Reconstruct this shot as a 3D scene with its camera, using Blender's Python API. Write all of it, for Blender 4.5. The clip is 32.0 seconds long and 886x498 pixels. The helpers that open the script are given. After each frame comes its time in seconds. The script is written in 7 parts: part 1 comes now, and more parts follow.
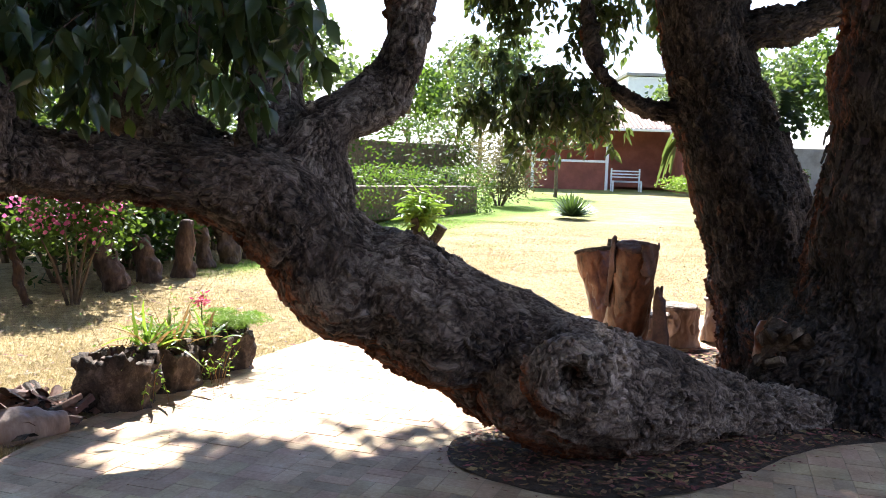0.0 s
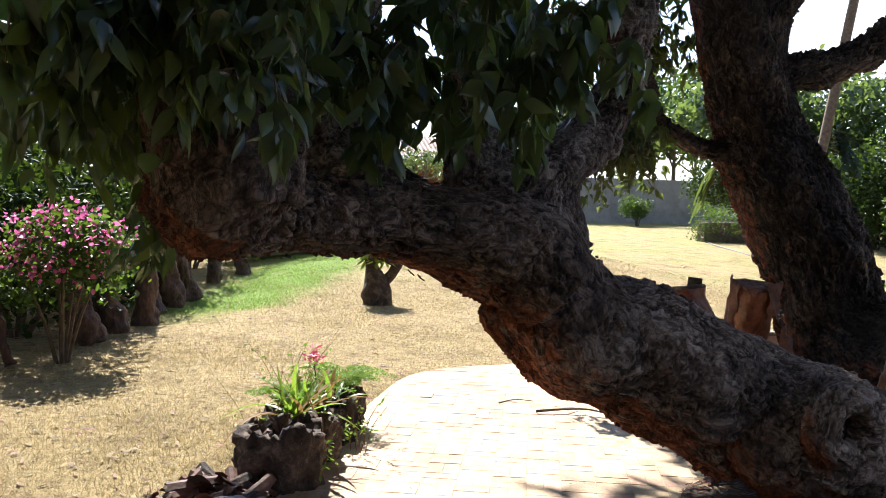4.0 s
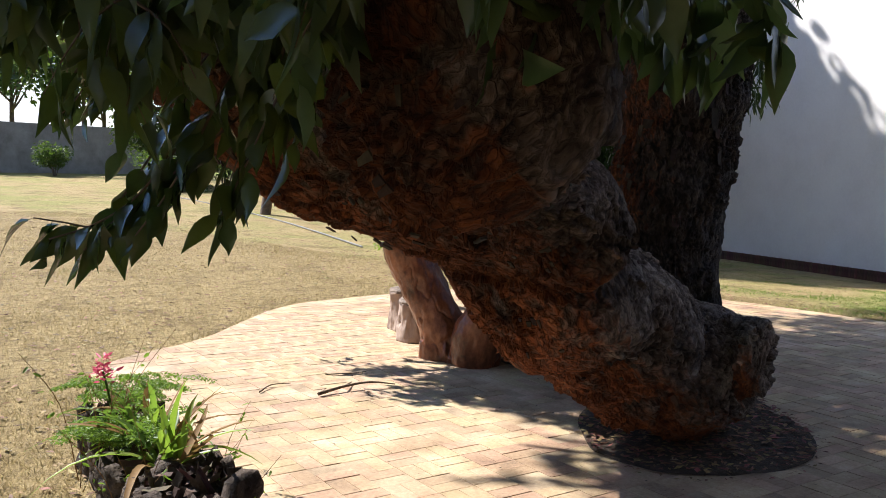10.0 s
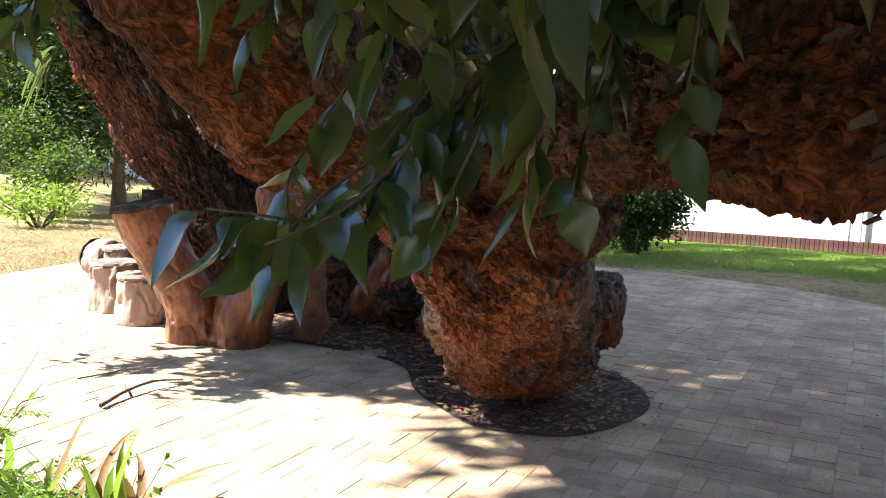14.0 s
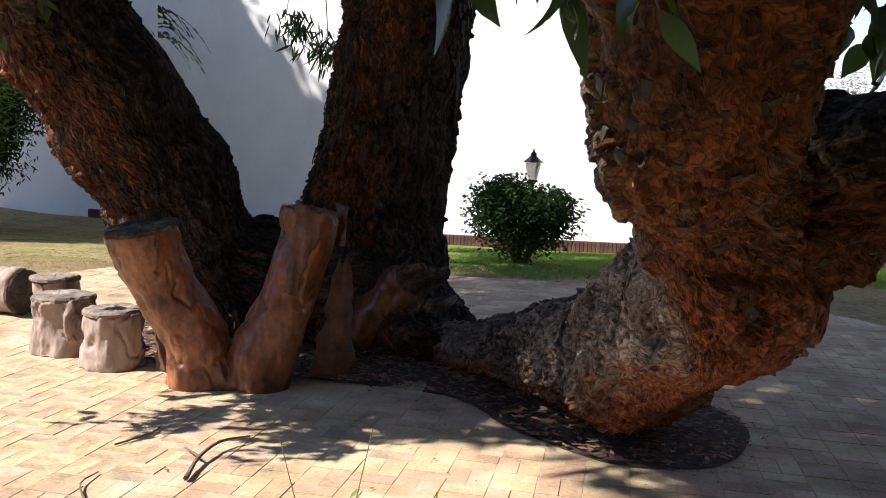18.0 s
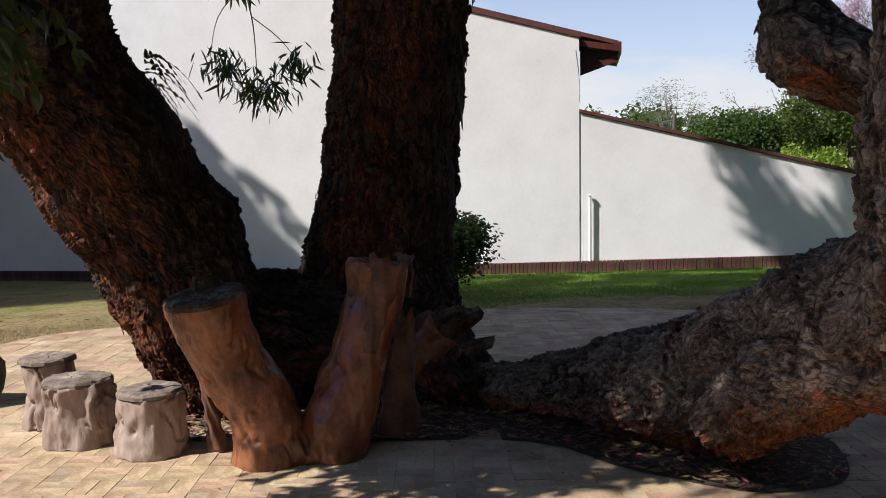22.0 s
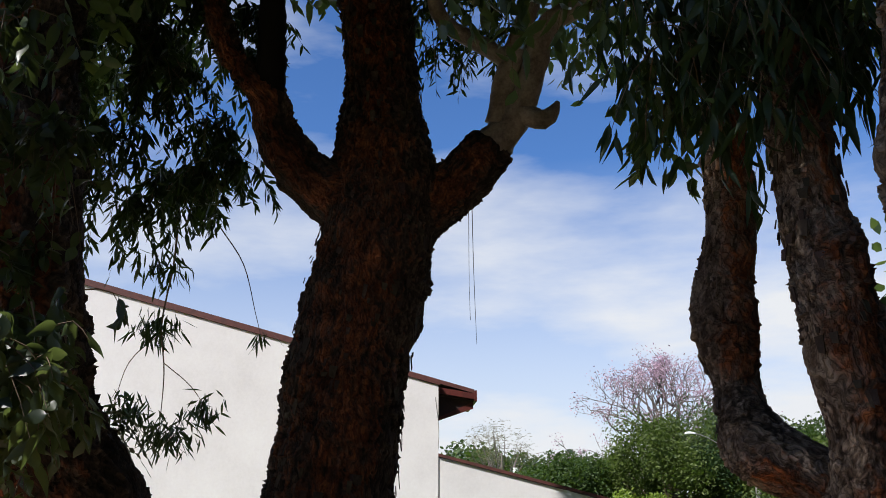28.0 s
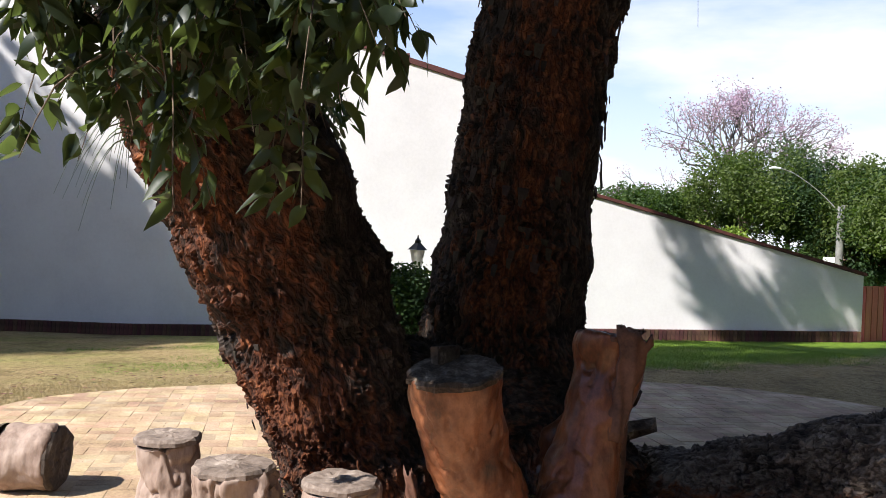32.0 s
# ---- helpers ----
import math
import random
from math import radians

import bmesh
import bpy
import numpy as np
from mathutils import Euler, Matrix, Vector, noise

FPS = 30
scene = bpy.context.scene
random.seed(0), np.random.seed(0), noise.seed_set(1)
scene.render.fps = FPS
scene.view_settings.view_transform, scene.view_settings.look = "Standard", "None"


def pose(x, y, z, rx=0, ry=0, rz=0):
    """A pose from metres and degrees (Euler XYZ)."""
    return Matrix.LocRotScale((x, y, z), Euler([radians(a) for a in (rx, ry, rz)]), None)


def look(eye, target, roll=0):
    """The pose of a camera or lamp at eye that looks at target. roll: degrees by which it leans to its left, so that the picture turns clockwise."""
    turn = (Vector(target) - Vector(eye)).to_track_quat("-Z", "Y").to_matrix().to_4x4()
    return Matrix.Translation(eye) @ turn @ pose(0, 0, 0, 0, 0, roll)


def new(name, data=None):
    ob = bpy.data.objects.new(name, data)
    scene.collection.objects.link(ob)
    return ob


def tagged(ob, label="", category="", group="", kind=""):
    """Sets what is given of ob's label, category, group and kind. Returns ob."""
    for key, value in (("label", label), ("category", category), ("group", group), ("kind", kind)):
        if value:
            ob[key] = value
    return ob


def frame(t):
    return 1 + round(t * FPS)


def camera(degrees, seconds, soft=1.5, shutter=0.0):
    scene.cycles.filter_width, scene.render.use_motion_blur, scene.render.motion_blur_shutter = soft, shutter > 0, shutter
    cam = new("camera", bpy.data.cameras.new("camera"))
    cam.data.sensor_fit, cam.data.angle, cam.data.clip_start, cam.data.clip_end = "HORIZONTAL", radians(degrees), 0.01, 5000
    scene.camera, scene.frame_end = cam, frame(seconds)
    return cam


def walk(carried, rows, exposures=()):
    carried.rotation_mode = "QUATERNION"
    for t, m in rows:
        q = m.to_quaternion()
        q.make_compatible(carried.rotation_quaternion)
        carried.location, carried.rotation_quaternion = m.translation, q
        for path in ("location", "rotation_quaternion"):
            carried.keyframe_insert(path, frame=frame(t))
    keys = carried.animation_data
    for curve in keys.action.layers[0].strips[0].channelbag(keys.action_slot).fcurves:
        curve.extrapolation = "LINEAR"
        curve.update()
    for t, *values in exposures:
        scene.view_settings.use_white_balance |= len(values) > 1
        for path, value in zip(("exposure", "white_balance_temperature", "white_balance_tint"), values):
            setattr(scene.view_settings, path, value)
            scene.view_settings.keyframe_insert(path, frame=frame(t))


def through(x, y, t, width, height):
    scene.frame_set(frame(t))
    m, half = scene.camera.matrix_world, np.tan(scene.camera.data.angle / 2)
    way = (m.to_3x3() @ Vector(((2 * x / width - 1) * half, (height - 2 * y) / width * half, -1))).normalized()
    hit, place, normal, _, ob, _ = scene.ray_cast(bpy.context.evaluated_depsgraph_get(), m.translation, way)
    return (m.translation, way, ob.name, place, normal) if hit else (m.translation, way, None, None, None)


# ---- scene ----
cam = camera(53.8, 32.0, 0.9)
METRES, EYE, TILT, LEAN, TURN = 13.274, 1.56, 0.0, 0.0, 0.0
ROWS = [
    (0.0, 0.0, 0.0, 0.0, 0.16, -5.08, -1.78),
    (0.5, -0.0213, 0.0081, 0.0005, -0.0, -4.95, -1.74),
    (1.0, -0.0443, 0.0083, 0.0004, -1.78, -3.81, -1.9),
    (1.5, -0.0661, 0.009, 0.0011, -2.59, -4.3, -2.65),
    (2.0, -0.0874, 0.0178, 0.0015, -2.83, -3.5, -2.39),
    (2.5, -0.108, 0.0231, 0.0005, -3.62, -2.46, -2.55),
    (4.5, -0.1843, 0.0545, 0.0021, -15.43, -3.15, -1.09),
    (5.0, -0.1996, 0.0666, 0.0012, -18.7, -3.26, -0.9),
    (5.5, -0.2131, 0.0806, 0.0008, -21.57, -3.03, -0.63),
    (6.0, -0.2283, 0.0923, -0.0006, -25.23, -3.19, -0.14),
    (6.5, -0.2422, 0.1056, -0.0006, -29.79, -3.63, 0.18),
    (7.0, -0.2498, 0.1235, -0.0017, -33.09, -3.29, 1.6),
    (7.5, -0.2589, 0.1372, -0.0024, -36.57, -2.54, 0.57),
    (8.0, -0.2704, 0.15, -0.0027, -40.32, -2.61, 0.22),
    (8.5, -0.2782, 0.1636, -0.0052, -43.2, -3.28, -1.02),
    (9.0, -0.2862, 0.1815, -0.0051, -45.37, -4.84, -1.65),
    (9.5, -0.2935, 0.1971, -0.0058, -47.13, -4.84, -1.33),
    (10.0, -0.3035, 0.2143, -0.0042, -51.66, -5.16, -1.39),
    (10.5, -0.3063, 0.232, -0.0053, -55.52, -4.94, -1.4),
    (11.0, -0.3065, 0.2466, -0.004, -59.49, -4.73, -1.11),
    (11.5, -0.3097, 0.2624, -0.005, -64.6, -4.71, -1.06),
    (12.0, -0.3162, 0.2782, -0.0051, -69.37, -5.11, -1.74),
    (12.5, -0.3147, 0.2942, -0.0077, -72.77, -4.69, -3.26),
    (13.0, -0.3126, 0.3092, -0.009, -71.1, -7.39, -2.39),
    (13.5, -0.3142, 0.3274, -0.0077, -76.38, -7.47, -2.49),
    (14.0, -0.3133, 0.3462, -0.006, -81.38, -7.58, -2.04),
    (14.5, -0.3085, 0.3636, -0.0072, -84.05, -7.43, -1.8),
    (16.5, -0.2935, 0.429, -0.0083, -90.53, -7.15, -3.25),
    (17.0, -0.2893, 0.442, -0.0089, -92.74, -6.34, -3.63),
    (17.5, -0.2887, 0.4622, -0.0081, -95.03, -6.43, -2.15),
    (18.0, -0.2803, 0.4768, -0.0099, -96.35, -6.39, -2.51),
    (18.5, -0.2697, 0.4903, -0.0096, -95.44, -6.99, -2.37),
    (19.0, -0.2655, 0.5061, -0.0101, -94.74, -7.21, -2.35),
    (19.5, -0.2597, 0.5229, -0.0069, -95.12, -6.67, -1.22),
    (20.0, -0.2494, 0.5382, -0.008, -96.95, -6.38, -1.36),
    (20.5, -0.2409, 0.5511, -0.0072, -98.68, -6.62, -1.28),
    (21.0, -0.2364, 0.566, -0.0055, -101.96, -5.94, 1.4),
    (21.5, -0.2377, 0.5733, -0.0046, -106.15, -5.53, 1.44),
    (22.0, -0.2435, 0.5807, -0.0035, -108.65, -4.68, 0.86),
    (22.5, -0.2464, 0.5887, -0.0007, -111.3, -4.1, -0.68),
    (23.0, -0.2439, 0.601, -0.0, -114.27, -1.21, -0.99),
    (23.5, -0.2422, 0.6121, 0.0011, -119.69, 0.67, -0.9),
    (24.0, -0.2487, 0.6219, 0.0026, -122.47, 0.78, -1.1),
    (24.5, -0.2549, 0.6333, 0.0046, -122.73, 1.18, -0.71),
    (25.0, -0.2534, 0.6422, 0.007, -120.94, 4.45, -0.46),
    (25.5, -0.2508, 0.6496, 0.0081, -120.77, 6.56, -0.01),
    (26.0, -0.25, 0.6537, 0.0086, -120.46, 8.3, -0.08),
    (26.5, -0.2513, 0.6559, 0.009, -120.13, 9.71, 0.03),
    (28.5, -0.2524, 0.6633, 0.0116, -119.82, 17.99, 0.65),
    (29.0, -0.2419, 0.664, 0.0082, -116.68, 16.38, 0.63),
    (29.5, -0.2249, 0.663, 0.0055, -115.12, 14.03, 0.1),
    (30.0, -0.2091, 0.6649, 0.0024, -113.83, 9.6, -0.45),
    (30.5, -0.1898, 0.6739, -0.0, -115.38, 6.87, -0.5),
    (31.0, -0.174, 0.6816, -0.0033, -117.63, 2.26, -1.19),
    (31.5, -0.1559, 0.6854, -0.0044, -118.93, 1.21, -1.71),
    (32.0, -0.1415, 0.7006, -0.0051, -118.72, -0.67, -2.33),
]
EXPOSURES = [(0, 1.68), (2, 1.45), (5, 1.08), (6, 1.17), (7, 1.2), (8, 1.05), (9, 0.6), (10.5, 0.6), (12, 0.75), (13, 0.9), (14, 1.65), (16, 1.55), (17, 1.4), (18, 0.6), (19, 0.45), (20, 0.28), (22, -0.12), (23, -0.25), (24, -0.22), (26, -0.15), (29, -0.05), (30, -0.1), (31, -0.06), (32, 0.35)]
walk(cam, [(t, pose(0, 0, EYE, TILT, LEAN, TURN) @ pose(METRES * x, METRES * y, METRES * z, 90 + pitch, roll, yaw)) for t, x, y, z, yaw, pitch, roll in ROWS], EXPOSURES)

# ---- world, sun ----
SUN_AZ, SUN_EL = 95.0, 46.0  # azimuth counted from +x towards +y
world = bpy.data.worlds.new("sky")
scene.world = world
world.use_nodes = True
wt = world.node_tree
wt.nodes.clear()
w_out = wt.nodes.new("ShaderNodeOutputWorld")
w_bg = wt.nodes.new("ShaderNodeBackground")
w_sky = wt.nodes.new("ShaderNodeTexSky")
w_sky.sky_type = "NISHITA"
w_sky.sun_disc = False
w_sky.sun_elevation = radians(SUN_EL)
w_sky.ozone_density = 3.0
w_sky.dust_density = 0.4
w_sky.sun_rotation = radians(90 - SUN_AZ)
w_tc = wt.nodes.new("ShaderNodeTexCoord")
w_map = wt.nodes.new("ShaderNodeMapping")
w_map.inputs["Scale"].default_value = (1.2, 1.2, 4.5)
w_map.inputs["Location"].default_value = (0.35, 0.6, 0.2)
w_noise = wt.nodes.new("ShaderNodeTexNoise")
w_noise.inputs["Scale"].default_value = 1.6
w_noise.inputs["Detail"].default_value = 7.0
w_noise.inputs["Roughness"].default_value = 0.55
w_ramp = wt.nodes.new("ShaderNodeValToRGB")
w_ramp.color_ramp.elements[0].position = 0.45
w_ramp.color_ramp.elements[1].position = 0.8
w_mix = wt.nodes.new("ShaderNodeMix")
w_mix.data_type = "RGBA"
w_mix.inputs[7].default_value = (10.2, 10.5, 11.0, 1)
wt.links.new(w_tc.outputs["Generated"], w_map.inputs["Vector"])
wt.links.new(w_map.outputs["Vector"], w_noise.inputs["Vector"])
wt.links.new(w_noise.outputs["Fac"], w_ramp.inputs["Fac"])
# cloud thickens to a pale haze towards the horizon
w_sep = wt.nodes.new("ShaderNodeSeparateXYZ")
wt.links.new(w_tc.outputs["Generated"], w_sep.inputs["Vector"])
w_haze = wt.nodes.new("ShaderNodeMapRange")
w_haze.inputs["From Min"].default_value, w_haze.inputs["From Max"].default_value = 0.02, 0.38
w_haze.inputs["To Min"].default_value, w_haze.inputs["To Max"].default_value = 0.92, 0.0
wt.links.new(w_sep.outputs["Z"], w_haze.inputs["Value"])
w_sum = wt.nodes.new("ShaderNodeMath")
w_sum.operation, w_sum.use_clamp = "ADD", True
wt.links.new(w_ramp.outputs["Color"], w_sum.inputs[0])
wt.links.new(w_haze.outputs["Result"], w_sum.inputs[1])
wt.links.new(w_sum.outputs[0], w_mix.inputs[0])
w_tint = wt.nodes.new("ShaderNodeMix")
w_tint.data_type, w_tint.blend_type = "RGBA", "MULTIPLY"
w_tint.inputs[0].default_value = 1.0
w_tint.inputs[7].default_value = (0.92, 1.36, 1.95, 1)
wt.links.new(w_sky.outputs["Color"], w_tint.inputs[6])
wt.links.new(w_tint.outputs[2], w_mix.inputs[6])
wt.links.new(w_mix.outputs[2], w_bg.inputs["Color"])
w_bg.inputs["Strength"].default_value = 0.085
wt.links.new(w_bg.outputs["Background"], w_out.inputs["Surface"])

sun_dir = Vector((math.cos(radians(SUN_AZ)) * math.cos(radians(SUN_EL)), math.sin(radians(SUN_AZ)) * math.cos(radians(SUN_EL)), math.sin(radians(SUN_EL))))
sun_data = bpy.data.lights.new("sun", "SUN")
sun_data.energy = 7.4
sun_data.angle = radians(0.55)
sun_data.color = (1.0, 0.975, 0.935)
sun = new("sun", sun_data)
sun.matrix_world = look(sun_dir * 60, (0, 0, 0))

# ---- materials ----
def nd(t, kind, **inputs):
    n = t.nodes.new("ShaderNode" + kind)
    for k, v in inputs.items():
        n.inputs[k.replace("_", " ")].default_value = v
    return n


def ramp_of(t, stops, fac):
    r = t.nodes.new("ShaderNodeValToRGB")
    while len(r.color_ramp.elements) < len(stops):
        r.color_ramp.elements.new(0.5)
    for e, (p, c) in zip(r.color_ramp.elements, stops):
        e.position, e.color = p, (*c, 1)
    t.links.new(fac, r.inputs["Fac"])
    return r.outputs["Color"]


def mixc(t, fac, a, b, mode="MIX"):
    m = t.nodes.new("ShaderNodeMix")
    m.data_type, m.blend_type = "RGBA", mode
    for sock, v in ((m.inputs[0], fac), (m.inputs[6], a), (m.inputs[7], b)):
        if isinstance(v, (int, float)):
            sock.default_value = v
        elif isinstance(v, tuple):
            sock.default_value = (*v, 1)
        else:
            t.links.new(v, sock)
    return m.outputs[2]


def surface(name, stops, scale=4.0, fine=40.0, rough=0.8, bump=0.3, depth=0.01, stretch=(1, 1, 1), per_piece=0.0, island=0.0, metal=0.0, sheen=0.0, spec=0.5):
    """A two-scale procedural surface: broad stains from stops, fine grain and relief."""
    m = bpy.data.materials.new(name)
    m.use_nodes = True
    t = m.node_tree
    b = t.nodes["Principled BSDF"]
    tc = t.nodes.new("ShaderNodeTexCoord")
    mp = nd(t, "Mapping", Scale=stretch)
    t.links.new(tc.outputs["Object"], mp.inputs["Vector"])
    n1 = nd(t, "TexNoise", Scale=scale, Detail=6.0, Roughness=0.6)
    n2 = nd(t, "TexNoise", Scale=fine, Detail=5.0, Roughness=0.65)
    for n in (n1, n2):
        t.links.new(mp.outputs["Vector"], n.inputs["Vector"])
    fac = t.nodes.new("ShaderNodeMath")
    fac.operation = "MULTIPLY_ADD"
    t.links.new(n2.outputs["Fac"], fac.inputs[0])
    fac.inputs[1].default_value = 0.5
    off = t.nodes.new("ShaderNodeMath")
    off.operation = "MULTIPLY_ADD"
    t.links.new(n1.outputs["Fac"], off.inputs[0])
    off.inputs[1].default_value, off.inputs[2].default_value = 1.1, -0.3
    t.links.new(off.outputs[0], fac.inputs[2])
    col = ramp_of(t, stops, fac.outputs[0])
    if per_piece or island:
        if per_piece:
            src = t.nodes.new("ShaderNodeObjectInfo").outputs["Random"]
        else:
            src = t.nodes.new("ShaderNodeNewGeometry").outputs["Random Per Island"]
        amt = per_piece or island
        hs = t.nodes.new("ShaderNodeHueSaturation")
        mr = nd(t, "MapRange")
        mr.inputs["To Min"].default_value, mr.inputs["To Max"].default_value = 1 - amt, 1 + amt
        t.links.new(src, mr.inputs["Value"])
        t.links.new(mr.outputs["Result"], hs.inputs["Value"])
        mr2 = nd(t, "MapRange")
        mr2.inputs["To Min"].default_value, mr2.inputs["To Max"].default_value = 0.5 - amt * 0.12, 0.5 + amt * 0.12
        mul = t.nodes.new("ShaderNodeMath")
        mul.operation = "MULTIPLY"
        mul.inputs[1].default_value = 7.31
        fr = t.nodes.new("ShaderNodeMath")
        fr.operation = "FRACT"
        t.links.new(src, mul.inputs[0])
        t.links.new(mul.outputs[0], fr.inputs[0])
        t.links.new(fr.outputs[0], mr2.inputs["Value"])
        t.links.new(mr2.outputs["Result"], hs.inputs["Hue"])
        t.links.new(col, hs.inputs["Color"])
        col = hs.outputs["Color"]
    t.links.new(col, b.inputs["Base Color"])
    b.inputs["Roughness"].default_value = rough
    b.inputs["Metallic"].default_value = metal
    b.inputs["Specular IOR Level"].default_value = spec
    if bump:
        bp = nd(t, "Bump", Strength=bump, Distance=depth)
        t.links.new(fac.outputs[0], bp.inputs["Height"])
        t.links.new(bp.outputs["Normal"], b.inputs["Normal"])
    return m


def bark(name, greys, reds, amount=0.5):
    """Plated bark: grey weathered plates over red-brown inner bark; red shows on undersides where the plates have
    fallen, and on upright trunks as sunlight put into the colour of the sun side.
    """
    m = bpy.data.materials.new(name)
    m.use_nodes = True
    t = m.node_tree
    b = t.nodes["Principled BSDF"]
    tc = t.nodes.new("ShaderNodeTexCoord")
    fl = t.nodes.new("ShaderNodeAttribute")
    fl.attribute_name = "flow"
    n1 = nd(t, "TexNoise", Scale=2.6, Detail=6.0, Roughness=0.65)
    n2 = nd(t, "TexNoise", Scale=42.0, Detail=7.0, Roughness=0.7)
    n3 = nd(t, "TexNoise", Scale=24.0, Detail=5.0, Roughness=0.65)
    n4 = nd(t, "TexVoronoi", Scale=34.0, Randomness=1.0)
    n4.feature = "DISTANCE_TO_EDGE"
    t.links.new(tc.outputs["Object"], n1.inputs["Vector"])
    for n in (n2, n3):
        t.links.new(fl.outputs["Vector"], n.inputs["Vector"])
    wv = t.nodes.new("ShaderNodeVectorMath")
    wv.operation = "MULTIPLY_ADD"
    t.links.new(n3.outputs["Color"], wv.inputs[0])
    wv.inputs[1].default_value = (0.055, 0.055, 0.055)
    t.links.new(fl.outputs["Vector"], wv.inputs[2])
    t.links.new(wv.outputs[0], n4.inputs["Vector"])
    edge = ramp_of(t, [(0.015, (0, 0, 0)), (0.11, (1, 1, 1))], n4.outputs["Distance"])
    tone = t.nodes.new("ShaderNodeAttribute")
    tone.attribute_name = "tone"
    shed_sunlit = t.nodes.new("ShaderNodeAttribute")
    shed_sunlit.attribute_name = "shed_sunlit"
    grey_f = t.nodes.new("ShaderNodeMath")
    grey_f.operation = "MULTIPLY_ADD"
    t.links.new(n2.outputs["Fac"], grey_f.inputs[0])
    grey_f.inputs[1].default_value = 0.7
    sub = t.nodes.new("ShaderNodeMath")
    sub.operation = "MULTIPLY_ADD"
    t.links.new(tone.outputs["Fac"], sub.inputs[0])
    sub.inputs[1].default_value, sub.inputs[2].default_value = 0.45, -0.1
    t.links.new(sub.outputs[0], grey_f.inputs[2])
    grey = ramp_of(t, greys, grey_f.outputs[0])
    red = ramp_of(t, reds, n3.outputs["Fac"])
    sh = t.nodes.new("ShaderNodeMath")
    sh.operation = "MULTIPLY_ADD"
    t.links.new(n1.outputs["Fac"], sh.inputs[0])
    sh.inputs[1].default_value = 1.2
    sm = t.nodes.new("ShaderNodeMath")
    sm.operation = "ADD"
    t.links.new(shed_sunlit.outputs["Fac"], sm.inputs[0])
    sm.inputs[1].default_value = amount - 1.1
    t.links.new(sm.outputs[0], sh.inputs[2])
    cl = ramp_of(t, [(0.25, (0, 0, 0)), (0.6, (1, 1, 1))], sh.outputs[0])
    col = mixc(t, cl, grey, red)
    # the darkest grey is mixed in along the flake edges
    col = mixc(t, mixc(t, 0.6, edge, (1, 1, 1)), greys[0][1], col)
    n5 = nd(t, "TexNoise", Scale=1.7, Detail=5.0, Roughness=0.6)
    t.links.new(tc.outputs["Object"], n5.inputs["Vector"])
    col = mixc(t, 1.0, col, ramp_of(t, [(0.33, (0.5, 0.46, 0.44)), (0.5, (1, 1, 1)), (0.66, (1.45, 1.42, 1.4))], n5.outputs["Fac"]), "MULTIPLY")
    # colour drops to about a fifth at the bottom of the fissures
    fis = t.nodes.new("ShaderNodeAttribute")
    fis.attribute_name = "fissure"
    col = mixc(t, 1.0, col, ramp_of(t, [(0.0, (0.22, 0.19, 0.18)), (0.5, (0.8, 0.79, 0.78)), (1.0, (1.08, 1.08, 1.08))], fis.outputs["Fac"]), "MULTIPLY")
    # colour factor set for each branch line
    branch_tone = t.nodes.new("ShaderNodeAttribute")
    branch_tone.attribute_name = "branch_tone"
    col = mixc(t, 1.0, col, ramp_of(t, [(0.0, (0.3, 0.24, 0.22)), (1.0, (1.05, 1.05, 1.05))], branch_tone.outputs["Fac"]), "MULTIPLY")
    t.links.new(col, b.inputs["Base Color"])
    b.inputs["Roughness"].default_value = 0.85
    b.inputs["Specular IOR Level"].default_value = 0.3
    bp = nd(t, "Bump", Strength=0.9, Distance=0.018)
    t.links.new(mixc(t, 0.45, n2.outputs["Fac"], edge), bp.inputs["Height"])
    t.links.new(bp.outputs["Normal"], b.inputs["Normal"])
    return m


def leaf_mat(name, dark, light, through=0.35, rough=0.35, spec=0.5, glow=(0.3, 0.5, 0.05)):
    """A leaf: waxy upper side, light passing through the blade; every leaf its own tone."""
    m = bpy.data.materials.new(name)
    m.use_nodes = True
    t = m.node_tree
    b = t.nodes["Principled BSDF"]
    geo = t.nodes.new("ShaderNodeNewGeometry")
    col = ramp_of(t, [(0.0, dark), (0.7, tuple(0.5 * (a + c) for a, c in zip(dark, light))), (1.0, light)], geo.outputs["Random Per Island"])
    tc = t.nodes.new("ShaderNodeTexCoord")
    n = nd(t, "TexNoise", Scale=60.0, Detail=3.0)
    t.links.new(tc.outputs["Object"], n.inputs["Vector"])
    col = mixc(t, 0.35, col, ramp_of(t, [(0.3, dark), (0.7, light)], n.outputs["Fac"]))
    t.links.new(col, b.inputs["Base Color"])
    b.inputs["Roughness"].default_value = rough
    b.inputs["Specular IOR Level"].default_value = spec
    tr = t.nodes.new("ShaderNodeBsdfTranslucent")
    bright = mixc(t, 0.6, col, glow, "MIX")
    t.links.new(bright, tr.inputs["Color"])
    mix = t.nodes.new("ShaderNodeMixShader")
    mix.inputs["Fac"].default_value = through
    t.links.new(b.outputs["BSDF"], mix.inputs[1])
    t.links.new(tr.outputs["BSDF"], mix.inputs[2])
    t.links.new(mix.outputs["Shader"], t.nodes["Material Output"].inputs["Surface"])
    return m


